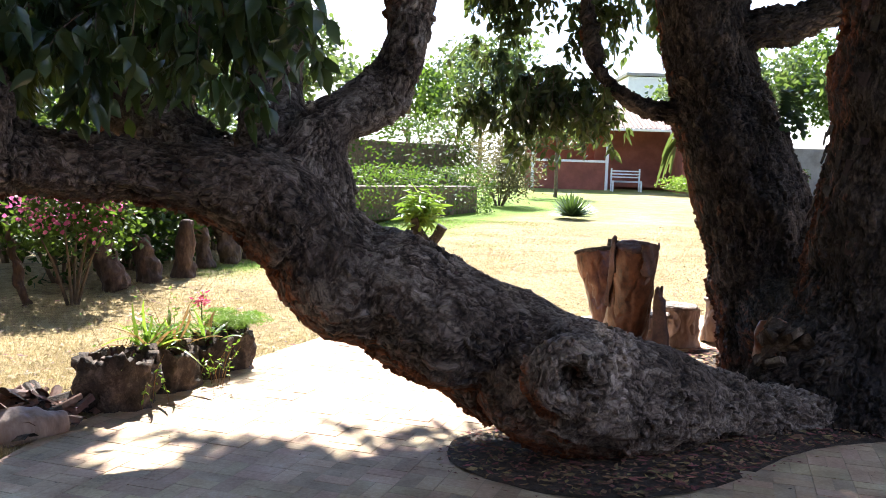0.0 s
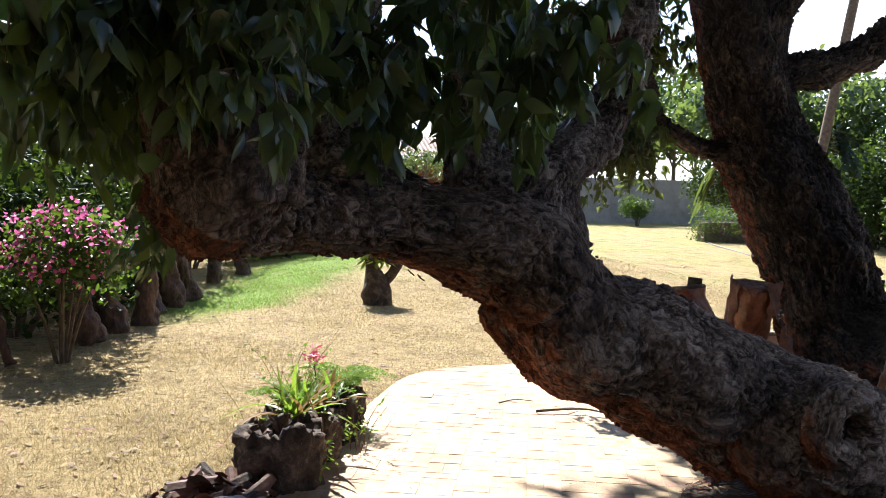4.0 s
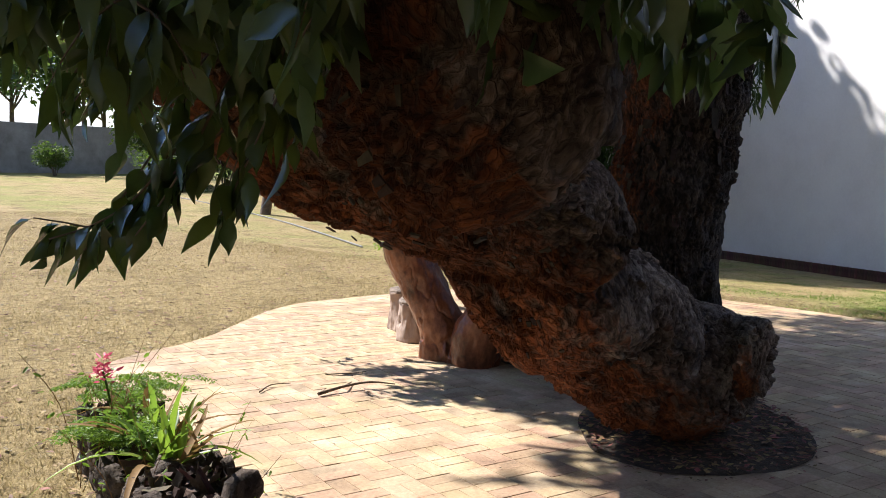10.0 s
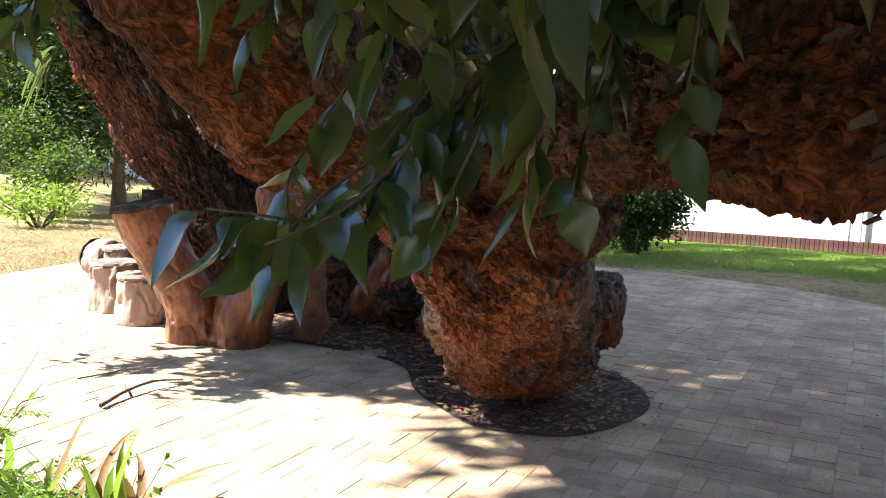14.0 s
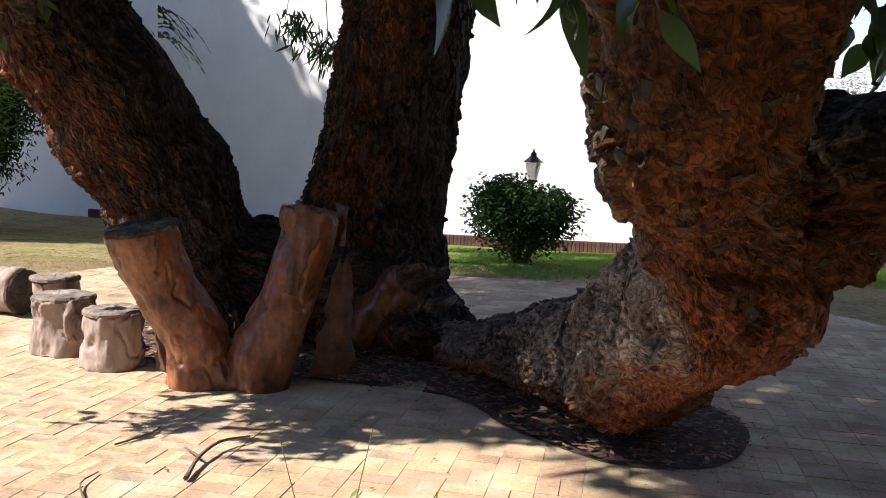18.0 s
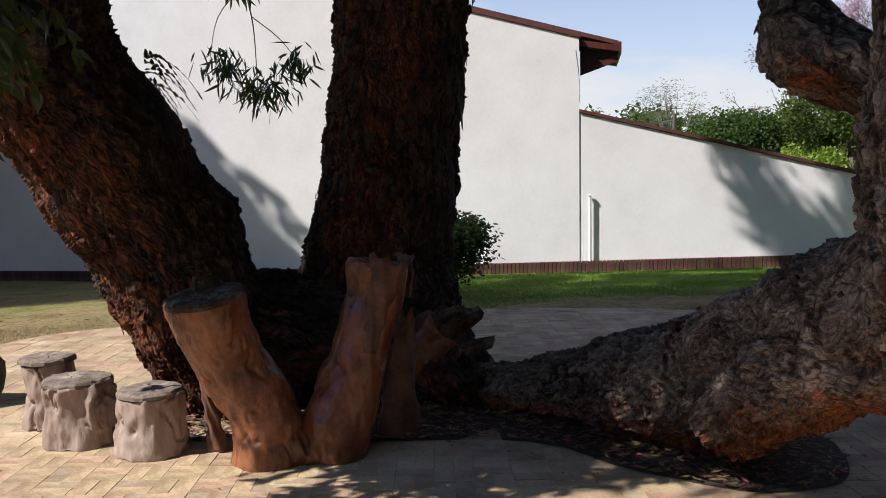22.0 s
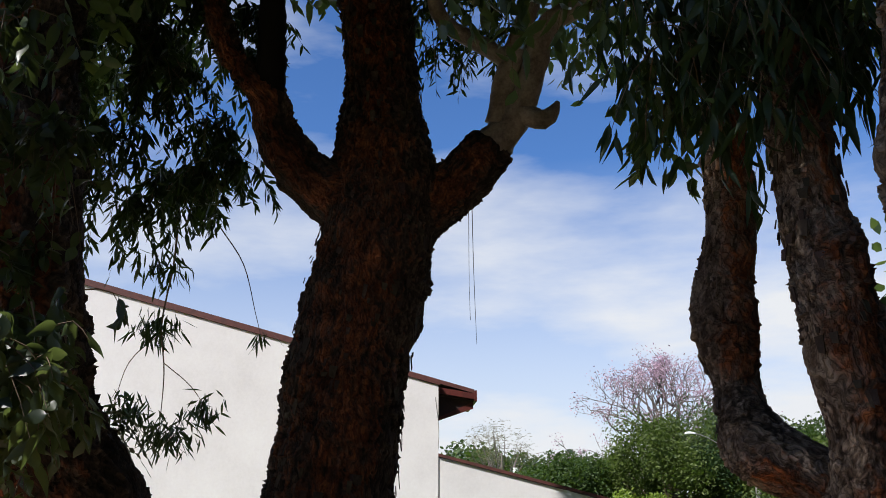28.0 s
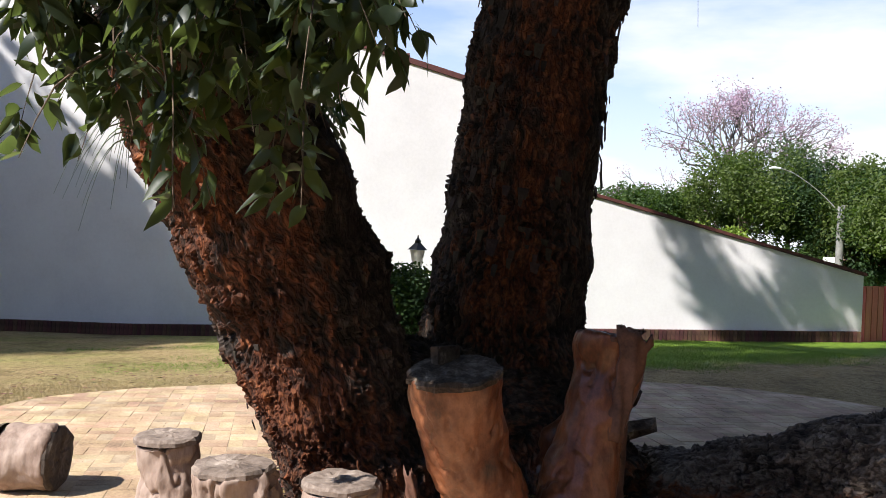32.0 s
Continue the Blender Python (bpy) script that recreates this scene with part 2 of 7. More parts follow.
def lawn_mat():
    """Winter lawn: straw yellow, greener where it is watered or shaded."""
    m = bpy.data.materials.new("winter lawn")
    m.use_nodes = True
    t = m.node_tree
    b = t.nodes["Principled BSDF"]
    tc = t.nodes.new("ShaderNodeTexCoord")
    n1 = nd(t, "TexNoise", Scale=0.55, Detail=6.0, Roughness=0.65)
    n2 = nd(t, "TexNoise", Scale=14.0, Detail=6.0, Roughness=0.75)
    n3 = nd(t, "TexNoise", Scale=90.0, Detail=4.0, Roughness=0.7)
    for n in (n1, n2, n3):
        t.links.new(tc.outputs["Object"], n.inputs["Vector"])
    straw = ramp_of(t, [(0.36, (0.09, 0.06, 0.03)), (0.45, (0.28, 0.205, 0.1)), (0.58, (0.48, 0.37, 0.19))], mixc(t, 0.5, n2.outputs["Fac"], n3.outputs["Fac"]))
    n4 = nd(t, "TexNoise", Scale=1.5, Detail=5.0, Roughness=0.7)
    t.links.new(tc.outputs["Object"], n4.inputs["Vector"])
    straw = mixc(t, 1.0, straw, ramp_of(t, [(0.34, (0.62, 0.58, 0.52)), (0.48, (0.95, 0.93, 0.88)), (0.66, (1.08, 1.06, 1.02))], n4.outputs["Fac"]), "MULTIPLY")
    green = ramp_of(t, [(0.36, (0.02, 0.045, 0.007)), (0.48, (0.12, 0.2, 0.016)), (0.6, (0.25, 0.37, 0.04))], mixc(t, 0.5, n2.outputs["Fac"], n3.outputs["Fac"]))
    wet = t.nodes.new("ShaderNodeAttribute")
    wet.attribute_name = "green"
    f = t.nodes.new("ShaderNodeMath")
    f.operation = "MULTIPLY_ADD"
    t.links.new(n1.outputs["Fac"], f.inputs[0])
    f.inputs[1].default_value = 0.9
    ad = t.nodes.new("ShaderNodeMath")
    ad.operation = "ADD"
    t.links.new(wet.outputs["Fac"], ad.inputs[0])
    ad.inputs[1].default_value = -0.52
    t.links.new(ad.outputs[0], f.inputs[2])
    fac = ramp_of(t, [(0.1, (0, 0, 0)), (0.6, (1, 1, 1))], f.outputs[0])
    t.links.new(mixc(t, fac, straw, green), b.inputs["Base Color"])
    b.inputs["Roughness"].default_value = 0.9
    b.inputs["Specular IOR Level"].default_value = 0.2
    bp = nd(t, "Bump", Strength=1.0, Distance=0.03)
    t.links.new(n3.outputs["Fac"], bp.inputs["Height"])
    t.links.new(bp.outputs["Normal"], b.inputs["Normal"])
    return m


M_LAWN = lawn_mat()
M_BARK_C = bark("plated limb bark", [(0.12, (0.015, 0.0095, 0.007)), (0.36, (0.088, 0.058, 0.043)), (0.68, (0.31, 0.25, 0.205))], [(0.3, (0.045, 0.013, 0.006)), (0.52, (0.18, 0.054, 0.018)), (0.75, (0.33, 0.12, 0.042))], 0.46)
# reds kept bright so the upright trunks' sun side looks lit
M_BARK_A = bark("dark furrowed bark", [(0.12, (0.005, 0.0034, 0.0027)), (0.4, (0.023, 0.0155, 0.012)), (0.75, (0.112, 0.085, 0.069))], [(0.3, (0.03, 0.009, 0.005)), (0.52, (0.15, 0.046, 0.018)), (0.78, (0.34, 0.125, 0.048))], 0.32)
M_BARK_PALE = surface("smooth grey branch bark", [(0.2, (0.05, 0.036, 0.03)), (0.45, (0.15, 0.122, 0.1)), (0.7, (0.27, 0.235, 0.2))], 6, 40, 0.7, 0.5)
M_LEAF = leaf_mat("broad dark leaves", (0.022, 0.04, 0.025), (0.06, 0.095, 0.048), 0.34, 0.28, 0.5, (0.3, 0.42, 0.07))
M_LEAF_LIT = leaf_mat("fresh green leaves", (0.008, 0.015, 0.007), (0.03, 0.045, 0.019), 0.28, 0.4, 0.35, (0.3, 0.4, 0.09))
M_LEAF_FINE = leaf_mat("narrow dark leaves", (0.010, 0.02, 0.010), (0.028, 0.05, 0.02), 0.1, 0.45, 0.25)
M_SHRUB = leaf_mat("shrub leaves", (0.014, 0.031, 0.008), (0.058, 0.098, 0.022), 0.25, 0.55, 0.3)
M_LEAF_DULL = leaf_mat("dull dark shrub leaves", (0.010, 0.022, 0.008), (0.03, 0.058, 0.016), 0.1, 0.6, 0.15)
M_SHRUB_DRY = leaf_mat("dry shrub leaves", (0.07, 0.07, 0.035), (0.2, 0.18, 0.09), 0.3, 0.6, glow=(0.3, 0.25, 0.1))
M_FERN = leaf_mat("feathery fresh fronds", (0.06, 0.12, 0.02), (0.2, 0.3, 0.06), 0.4, 0.5)
M_YELLOW_GREEN = leaf_mat("yellow green leaves", (0.1, 0.16, 0.02), (0.3, 0.36, 0.05), 0.4, 0.45)
M_CONIFER = leaf_mat("conifer foliage", (0.03, 0.06, 0.015), (0.1, 0.16, 0.04), 0.25, 0.6)
M_ORANGE_LEAF = leaf_mat("orange autumn leaves", (0.2, 0.08, 0.02), (0.4, 0.2, 0.06), 0.3, 0.6, glow=(0.5, 0.22, 0.05))
M_PINK = leaf_mat("pink blossom", (0.5, 0.05, 0.2), (0.75, 0.25, 0.45), 0.35, 0.5, 0.3, (0.8, 0.2, 0.45))
M_LILAC = leaf_mat("lilac blossom", (0.4, 0.25, 0.34), (0.62, 0.45, 0.53), 0.3, 0.6, glow=(0.62, 0.45, 0.55))
M_RED = leaf_mat("pinkish red flower", (0.5, 0.04, 0.1), (0.7, 0.16, 0.24), 0.3, 0.5, 0.3, (0.8, 0.15, 0.25))
M_TWIG = surface("brown twigs", [(0.2, (0.05, 0.032, 0.02)), (0.7, (0.17, 0.12, 0.08))], 10, 60, 0.9)
M_TWIG_PALE = surface("grey bare twigs", [(0.2, (0.09, 0.07, 0.062)), (0.7, (0.2, 0.165, 0.15))], 10, 60, 0.9)
M_PAVER = surface("worn buff paver", [(0.16, (0.12, 0.08, 0.052)), (0.4, (0.35, 0.23, 0.135)), (0.6, (0.48, 0.345, 0.215)), (0.78, (0.58, 0.465, 0.32))], 5, 45, 0.8, 0.4, 0.004, per_piece=0.14)
M_PAVER_REST = surface("worn buff paver", [(0.16, (0.12, 0.08, 0.052)), (0.4, (0.35, 0.23, 0.135)), (0.6, (0.48, 0.345, 0.215)), (0.78, (0.58, 0.465, 0.32))], 2.2, 45, 0.8, 0.4, 0.004, island=0.14)
M_JOINT = surface("sandy joint", [(0.2, (0.2, 0.135, 0.085)), (0.7, (0.46, 0.35, 0.23))], 6, 60, 0.95, 0.5)
M_SOIL = surface("dark mulch soil", [(0.2, (0.018, 0.012, 0.009)), (0.55, (0.06, 0.04, 0.028)), (0.8, (0.14, 0.09, 0.06))], 14, 90, 0.95, 0.8, 0.03)
M_MULCH = surface("bark chips", [(0.2, (0.05, 0.024, 0.014)), (0.7, (0.3, 0.16, 0.085))], 10, 60, 0.9, 0.4, island=0.5)
M_LITTER = surface("dry fallen leaves", [(0.2, (0.06, 0.035, 0.018)), (0.7, (0.3, 0.19, 0.095))], 10, 60, 0.8, 0.3, island=0.5)
M_LOG = surface("oiled reddish log", [(0.22, (0.036, 0.01, 0.004)), (0.42, (0.135, 0.041, 0.016)), (0.7, (0.3, 0.112, 0.05))], 5, 34, 0.32, 0.6, 0.012, (1, 1, 0.7))
M_LOG_GREY = surface("weathered pinkish log", [(0.15, (0.07, 0.04, 0.03)), (0.42, (0.25, 0.17, 0.13)), (0.8, (0.42, 0.32, 0.26))], 5, 30, 0.75, 0.7, 0.012, (1, 1, 0.4))
M_CUT_WOOD = surface("brownish sawn top", [(0.2, (0.05, 0.034, 0.026)), (0.5, (0.19, 0.14, 0.11)), (0.78, (0.36, 0.29, 0.24))], 6, 45, 0.85, 0.5)
M_CUT = surface("grey sawn end grain", [(0.2, (0.02, 0.013, 0.009)), (0.5, (0.085, 0.06, 0.044)), (0.78, (0.28, 0.22, 0.17))], 9, 50, 0.95, 0.9, 0.02, spec=0.12)
M_PLANTER = surface("rotting dark log", [(0.2, (0.012, 0.008, 0.006)), (0.5, (0.055, 0.038, 0.029)), (0.8, (0.19, 0.145, 0.115))], 9, 40, 0.95, 0.9, 0.03)
M_WALL = surface("white painted plaster", [(0.1, (0.66, 0.63, 0.63)), (0.5, (0.765, 0.735, 0.735)), (0.8, (0.82, 0.8, 0.8))], 0.9, 18, 0.85, 0.15, 0.008)
M_COPING = surface("dark red coping tile", [(0.2, (0.05, 0.014, 0.012)), (0.7, (0.12, 0.034, 0.027))], 6, 50, 0.7, 0.3)
M_BRICK = surface("dark red plinth brick", [(0.2, (0.035, 0.014, 0.011)), (0.5, (0.085, 0.034, 0.025)), (0.8, (0.14, 0.06, 0.045))], 8, 60, 0.85, 0.4, 0.004, per_piece=0.25)
M_RED_PAINT = surface("dark red painted timber", [(0.2, (0.05, 0.009, 0.007)), (0.7, (0.12, 0.02, 0.015))], 5, 50, 0.5, 0.2, stretch=(1, 1, 0.2))
M_SOFFIT = surface("dark timber soffit", [(0.2, (0.012, 0.005, 0.004)), (0.7, (0.04, 0.014, 0.011))], 5, 50, 0.7, 0.2)
M_FENCE = surface("red stained fence boards", [(0.2, (0.26, 0.055, 0.028)), (0.5, (0.44, 0.1, 0.05)), (0.8, (0.54, 0.15, 0.08))], 4, 40, 0.6, 0.3, stretch=(1, 1, 0.15), per_piece=0.2)
M_HOUSE = surface("red face brick", [(0.2, (0.15, 0.045, 0.03)), (0.5, (0.24, 0.075, 0.05)), (0.8, (0.33, 0.12, 0.08))], 1.5, 30, 0.85, 0.3)
M_TILE = surface("weathered roof tile", [(0.2, (0.2, 0.12, 0.1)), (0.5, (0.36, 0.24, 0.2)), (0.8, (0.5, 0.38, 0.33))], 3, 30, 0.8, 0.3)
M_WHITE = surface("white paint", [(0.1, (0.7, 0.7, 0.68)), (0.7, (0.82, 0.82, 0.8))], 4, 40, 0.5, 0.1)
M_GREYWALL = surface("grey cement garden wall", [(0.2, (0.16, 0.15, 0.14)), (0.5, (0.26, 0.25, 0.24)), (0.8, (0.36, 0.35, 0.33))], 1.5, 25, 0.9, 0.3)
M_METAL = surface("black cast iron", [(0.2, (0.012, 0.012, 0.012)), (0.7, (0.04, 0.038, 0.035))], 8, 60, 0.45, 0.2, metal=0.6)
M_POLE = surface("grey concrete pole", [(0.2, (0.13, 0.125, 0.115)), (0.7, (0.26, 0.25, 0.23))], 5, 50, 0.8, 0.2)
M_GLASS = bpy.data.materials.new("frosted lantern glass")
M_GLASS.use_nodes = True
M_GLASS.node_tree.nodes["Principled BSDF"].inputs["Base Color"].default_value = (0.75, 0.72, 0.62, 1)
M_GLASS.node_tree.nodes["Principled BSDF"].inputs["Transmission Weight"].default_value = 0.6
M_GLASS.node_tree.nodes["Principled BSDF"].inputs["Roughness"].default_value = 0.35


# ---- building helpers ----
def thing(name, at, label, category, group="", kind=""):
    e = new(name)
    e.location = at
    return tagged(e, label, category, group, kind)


def link_mesh(name, me, material, parent=None, label=""):
    if material is not None and not me.materials:
        me.materials.append(material)
    ob = new(name, me)
    if parent is not None:
        ob.parent = parent
        chain, up = Vector((0, 0, 0)), parent
        while up is not None:
            chain += up.location
            up = up.parent
        ob.matrix_parent_inverse = Matrix.Translation(-chain)
    if label:
        ob["label"] = label
    return ob


def part(name, bm, material, parent=None, label="", smooth=False):
    me = bpy.data.meshes.new(name)
    bm.normal_update()
    bm.to_mesh(me)
    bm.free()
    if smooth:
        for p in me.polygons:
            p.use_smooth = True
    return link_mesh(name, me, material, parent, label)


def raw(name, verts, faces, material, parent=None, label="", smooth=False):
    me = bpy.data.meshes.new(name)
    me.from_pydata(verts if isinstance(verts, list) else verts.tolist(), [], faces if isinstance(faces, list) else faces.tolist())
    if smooth:
        me.polygons.foreach_set("use_smooth", [True] * len(me.polygons))
    return link_mesh(name, me, material, parent, label)


def box_bm(cx, cy, cz, sx, sy, sz, rz=0.0, bevel=0.0, bm=None, rx=0.0, ry=0.0):
    bm = bm or bmesh.new()
    made = bmesh.ops.create_cube(bm, size=1.0, matrix=pose(cx, cy, cz, rx, ry, rz) @ Matrix.Diagonal((sx, sy, sz, 1)))
    if bevel:
        edges = list({e for v in made["verts"] for e in v.link_edges})
        bmesh.ops.bevel(bm, geom=edges, offset=bevel, segments=2, affect="EDGES", profile=0.7)
    return bm


def spline(nodes, step=0.06):
    """Catmull-Rom samples of nodes (x, y, z, r)."""
    p = np.array(nodes, float)
    p = np.vstack([2 * p[0] - p[1], p, 2 * p[-1] - p[-2]])
    p[0, 3], p[-1, 3] = p[1, 3], p[-2, 3]
    out = []
    for i in range(1, len(p) - 2):
        n = max(2, int(np.linalg.norm(p[i + 1, :3] - p[i, :3]) / step))
        for k in range(n):
            u = k / n
            a, b, c, d = p[i - 1], p[i], p[i + 1], p[i + 2]
            out.append(0.5 * (2 * b + (c - a) * u + (2 * a - 5 * b + 4 * c - d) * u * u + (3 * b - a - 3 * c + d) * u ** 3))
    out.append(p[-2])
    return np.array(out)


def tube(nodes, sides=8, step=0.1, cap=True, wob=0.0, seed=0):
    """Vertices and faces of a round tapering tube along nodes (x, y, z, r)."""
    s = spline(nodes, step)
    rng = np.random.RandomState(seed)
    d = np.gradient(s[:, :3], axis=0)
    d /= np.linalg.norm(d, axis=1)[:, None] + 1e-9
    ref = np.array([0.0, 0.0, 1.0]) if abs(d[0, 2]) < 0.8 else np.array([1.0, 0.0, 0.0])
    u = np.cross(d[0], ref)
    verts, ang = [], np.arange(sides) * 2 * math.pi / sides
    for i in range(len(s)):
        u = u - d[i] * (u @ d[i])
        u /= np.linalg.norm(u) + 1e-9
        w = np.cross(d[i], u)
        r = max(s[i, 3], 0.001) * (1 + wob * rng.uniform(-1, 1, sides))
        verts.append(s[i, :3] + np.cos(ang)[:, None] * u * r[:, None] + np.sin(ang)[:, None] * w * r[:, None])
    v = np.concatenate(verts)
    f = []
    for i in range(len(s) - 1):
        for k in range(sides):
            a, b = i * sides + k, i * sides + (k + 1) % sides
            f.append((a, b, b + sides, a + sides))
    if cap:
        f.append(tuple(range(sides - 1, -1, -1)))
        f.append(tuple(range((len(s) - 1) * sides, len(s) * sides)))
    return v, f


def join_tubes(list_of_nodes, sides=8, step=0.1, wob=0.0):
    vs, fs, n = [], [], 0
    for k, nodes in enumerate(list_of_nodes):
        v, f = tube(nodes, sides, step, True, wob, k)
        vs.append(v)
        fs += [tuple(i + n for i in q) for q in f]
        n += len(v)
    return np.concatenate(vs), fs


# ---- noise on arrays ----
def hash3(i, j, k, seed=0):
    h = (i.astype(np.int64) * 73856093) ^ (j.astype(np.int64) * 19349663) ^ (k.astype(np.int64) * 83492791) ^ (seed * 2654435 + 12345)
    h = (h ^ (h >> 13)) * 1274126177
    h = h ^ (h >> 16)
    return (h & 0xFFFFFF) / float(0xFFFFFF)


def vnoise(p, seed=0):
    f = np.floor(p)
    t = p - f
    t = t * t * (3 - 2 * t)
    i, j, k = f[:, 0], f[:, 1], f[:, 2]
    out = np.zeros(len(p))
    for a in (0, 1):
        for b in (0, 1):
            for c in (0, 1):
                w = (t[:, 0] if a else 1 - t[:, 0]) * (t[:, 1] if b else 1 - t[:, 1]) * (t[:, 2] if c else 1 - t[:, 2])
                out += w * hash3(i + a, j + b, k + c, seed)
    return out * 2 - 1


def fnoise(p, octaves=3, seed=0):
    out, amp = np.zeros(len(p)), 1.0
    for o in range(octaves):
        out += amp * vnoise(p * 2 ** o, seed + o)
        amp *= 0.5
    return out


def cells(p, seed=0):
    """Distances to the two nearest cell points, the nearest cell's own number, and the offset along the grain from its point."""
    f = np.floor(p)
    d1, d2, own, up = np.full(len(p), 9.0), np.full(len(p), 9.0), np.zeros(len(p)), np.zeros(len(p))
    for a in (-1, 0, 1):
        for b in (-1, 0, 1):
            for c in (-1, 0, 1):
                i, j, k = f[:, 0] + a, f[:, 1] + b, f[:, 2] + c
                q = np.stack([i + hash3(i, j, k, seed), j + hash3(i, j, k, seed + 1), k + hash3(i, j, k, seed + 2)], 1)
                d = np.linalg.norm(q - p, axis=1)
                near = d < d1
                d2 = np.where(near, d1, np.minimum(d2, d))
                own = np.where(near, hash3(i, j, k, seed + 3), own)
                up = np.where(near, p[:, 2] - q[:, 2], up)
                d1 = np.where(near, d, d1)
    return d1, d2, own, up


def skin(name, chains, voxel, material, parent, label="", plate=0.075, relief=0.022, lump=0.04, red_bias=0.0, seed=0, along=2.6, shed_sun_dir=(0, 0, -1.0), shed_sun_gain=0.6, recess=0.0, branch_tones=()):
    """One bark-covered body round several branch lines that melt into one another."""
    v, f = join_tubes(chains, 20, 0.05)
    me = bpy.data.meshes.new(name)
    me.from_pydata(v.tolist(), [], f)
    tmp = new("temp_body", me)
    mod = tmp.modifiers.new("remesh", "REMESH")
    mod.mode, mod.voxel_size = "VOXEL", voxel
    sm = tmp.modifiers.new("smooth", "SMOOTH")
    sm.factor, sm.iterations = 0.5, 14
    dg = bpy.context.evaluated_depsgraph_get()
    out = bpy.data.meshes.new_from_object(tmp.evaluated_get(dg))
    bpy.data.objects.remove(tmp)
    bpy.data.meshes.remove(me)
    n = len(out.vertices)
    co = np.empty(n * 3)
    out.vertices.foreach_get("co", co)
    co = co.reshape(-1, 3)
    no = np.empty(n * 3)
    out.vertices.foreach_get("normal", no)
    no = no.reshape(-1, 3)
    # place of every point in its branch's own frame: two offsets across, one length along
    line, tang, side, run = [], [], [], []
    for k, c in enumerate(chains):
        sp = spline(c, 0.05)
        d = np.gradient(sp[:, :3], axis=0)
        d /= np.linalg.norm(d, axis=1)[:, None] + 1e-9
        u = np.cross(d[0], (0.31, 0.47, 0.83))
        us = []
        for t in d:
            u = u - t * (u @ t)
            u /= np.linalg.norm(u) + 1e-9
            us.append(u)
        line.append(sp)
        tang.append(d)
        side.append(np.array(us))
        run.append(np.concatenate([[0], np.cumsum(np.linalg.norm(np.diff(sp[:, :3], axis=0), axis=1))]) + 3.7 * k)
    line, tang, side, run = (np.concatenate(a) for a in (line, tang, side, run))
    own_i = np.empty(n, int)
    sq = (line[:, :3] ** 2).sum(1) - line[:, 3] ** 2
    for a in range(0, n, 20000):
        own_i[a:a + 20000] = (sq[None, :] - 2 * co[a:a + 20000] @ line[:, :3].T).argmin(1)
    off = co - line[own_i, :3]
    ta, sa = tang[own_i], side[own_i]
    flow = np.stack([(off * sa).sum(1), (off * np.cross(ta, sa)).sum(1), run[own_i] + (off * ta).sum(1)], 1)
    flow += np.stack([fnoise(co * 4 + 9 * k, 3, seed + k) for k in range(3)], 1) * np.array([0.03, 0.03, 0.07])
    flow += np.stack([fnoise(co * 17 + 5 * k, 2, seed + 50 + k) for k in range(3)], 1) * np.array([0.02, 0.02, 0.04])
    flow += np.stack([fnoise(co * 41 + 5 * k, 2, seed + 80 + k) for k in range(3)], 1) * np.array([0.006, 0.006, 0.012])
    flow[:, 2] /= along
    q = flow / plate
    d1, d2, own, up1 = cells(q, seed + 11)
    part_open = np.clip(0.45 + 1.3 * fnoise(co * 6.5, 2, seed + 91), 0, 1)
    crack = 1 - part_open * (1 - np.clip((d2 - d1) / 0.17, 0, 1))
    e1, e2, own2, up2 = cells(q * np.array([2.3, 2.3, 1.7]) + 31.7, seed + 23)
    crack2 = 1 - np.clip(0.4 + 1.3 * fnoise(co * 11, 2, seed + 95), 0, 1) * (1 - np.clip((e2 - e1) / 0.22, 0, 1))
    fibre = fnoise(flow / (plate * 0.32), 2, seed + 31)
    plated = np.clip(0.6 + 0.9 * fnoise(co * 1.9, 2, seed + 41), 0.2, 1.1)
    h = lump * fnoise(co * 2.2, 2, seed + 3) + 0.4 * lump * fnoise(co * 6, 2, seed + 5)
    # plates of uneven height whose ends curl away from the trunk, parted by deep cracks
    h += relief * plated * (0.3 * (own - 0.5) + 0.8 * (crack - 1) + 0.3 * (own - 0.2) * up1)
    h += relief * (0.22 * (own2 - 0.5) + 0.34 * (crack2 - 1) + 0.2 * (own2 - 0.4) * up2) + relief * 0.34 * fibre
    lift = (own2 > 0.84) & (plated > 0.4)
    h += np.where(lift, relief * 1.1 * crack2 * (0.3 + 0.7 * np.clip(e1, 0, 1)), 0)
    sd = np.array(shed_sun_dir) / np.linalg.norm(shed_sun_dir)
    if recess:
        bare = np.clip((-no[:, 2] + 0.3 * fnoise(co * 2.7, 3, seed + 61) + 0.12 * (own - 0.5) - 0.42) / 0.16, 0, 1)
        h -= recess * bare * bare * (3 - 2 * bare)
    co = co + no * h[:, None]
    out.vertices.foreach_set("co", co.ravel())
    tone = out.attributes.new("tone", "FLOAT", "POINT")
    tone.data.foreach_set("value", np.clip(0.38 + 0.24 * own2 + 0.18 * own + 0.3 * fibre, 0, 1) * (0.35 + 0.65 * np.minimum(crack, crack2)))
    fl = out.attributes.new("flow", "FLOAT_VECTOR", "POINT")
    fl.data.foreach_set("vector", flow.ravel())
    which = np.concatenate([np.full(len(spline(c, 0.05)), (branch_tones[k] if k < len(branch_tones) else 1.0)) for k, c in enumerate(chains)])
    branch_tone = out.attributes.new("branch_tone", "FLOAT", "POINT")
    branch_tone.data.foreach_set("value", np.clip(which[own_i] + 0.12 * fnoise(co * 5, 2, seed + 71), 0, 1))
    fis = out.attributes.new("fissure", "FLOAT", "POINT")
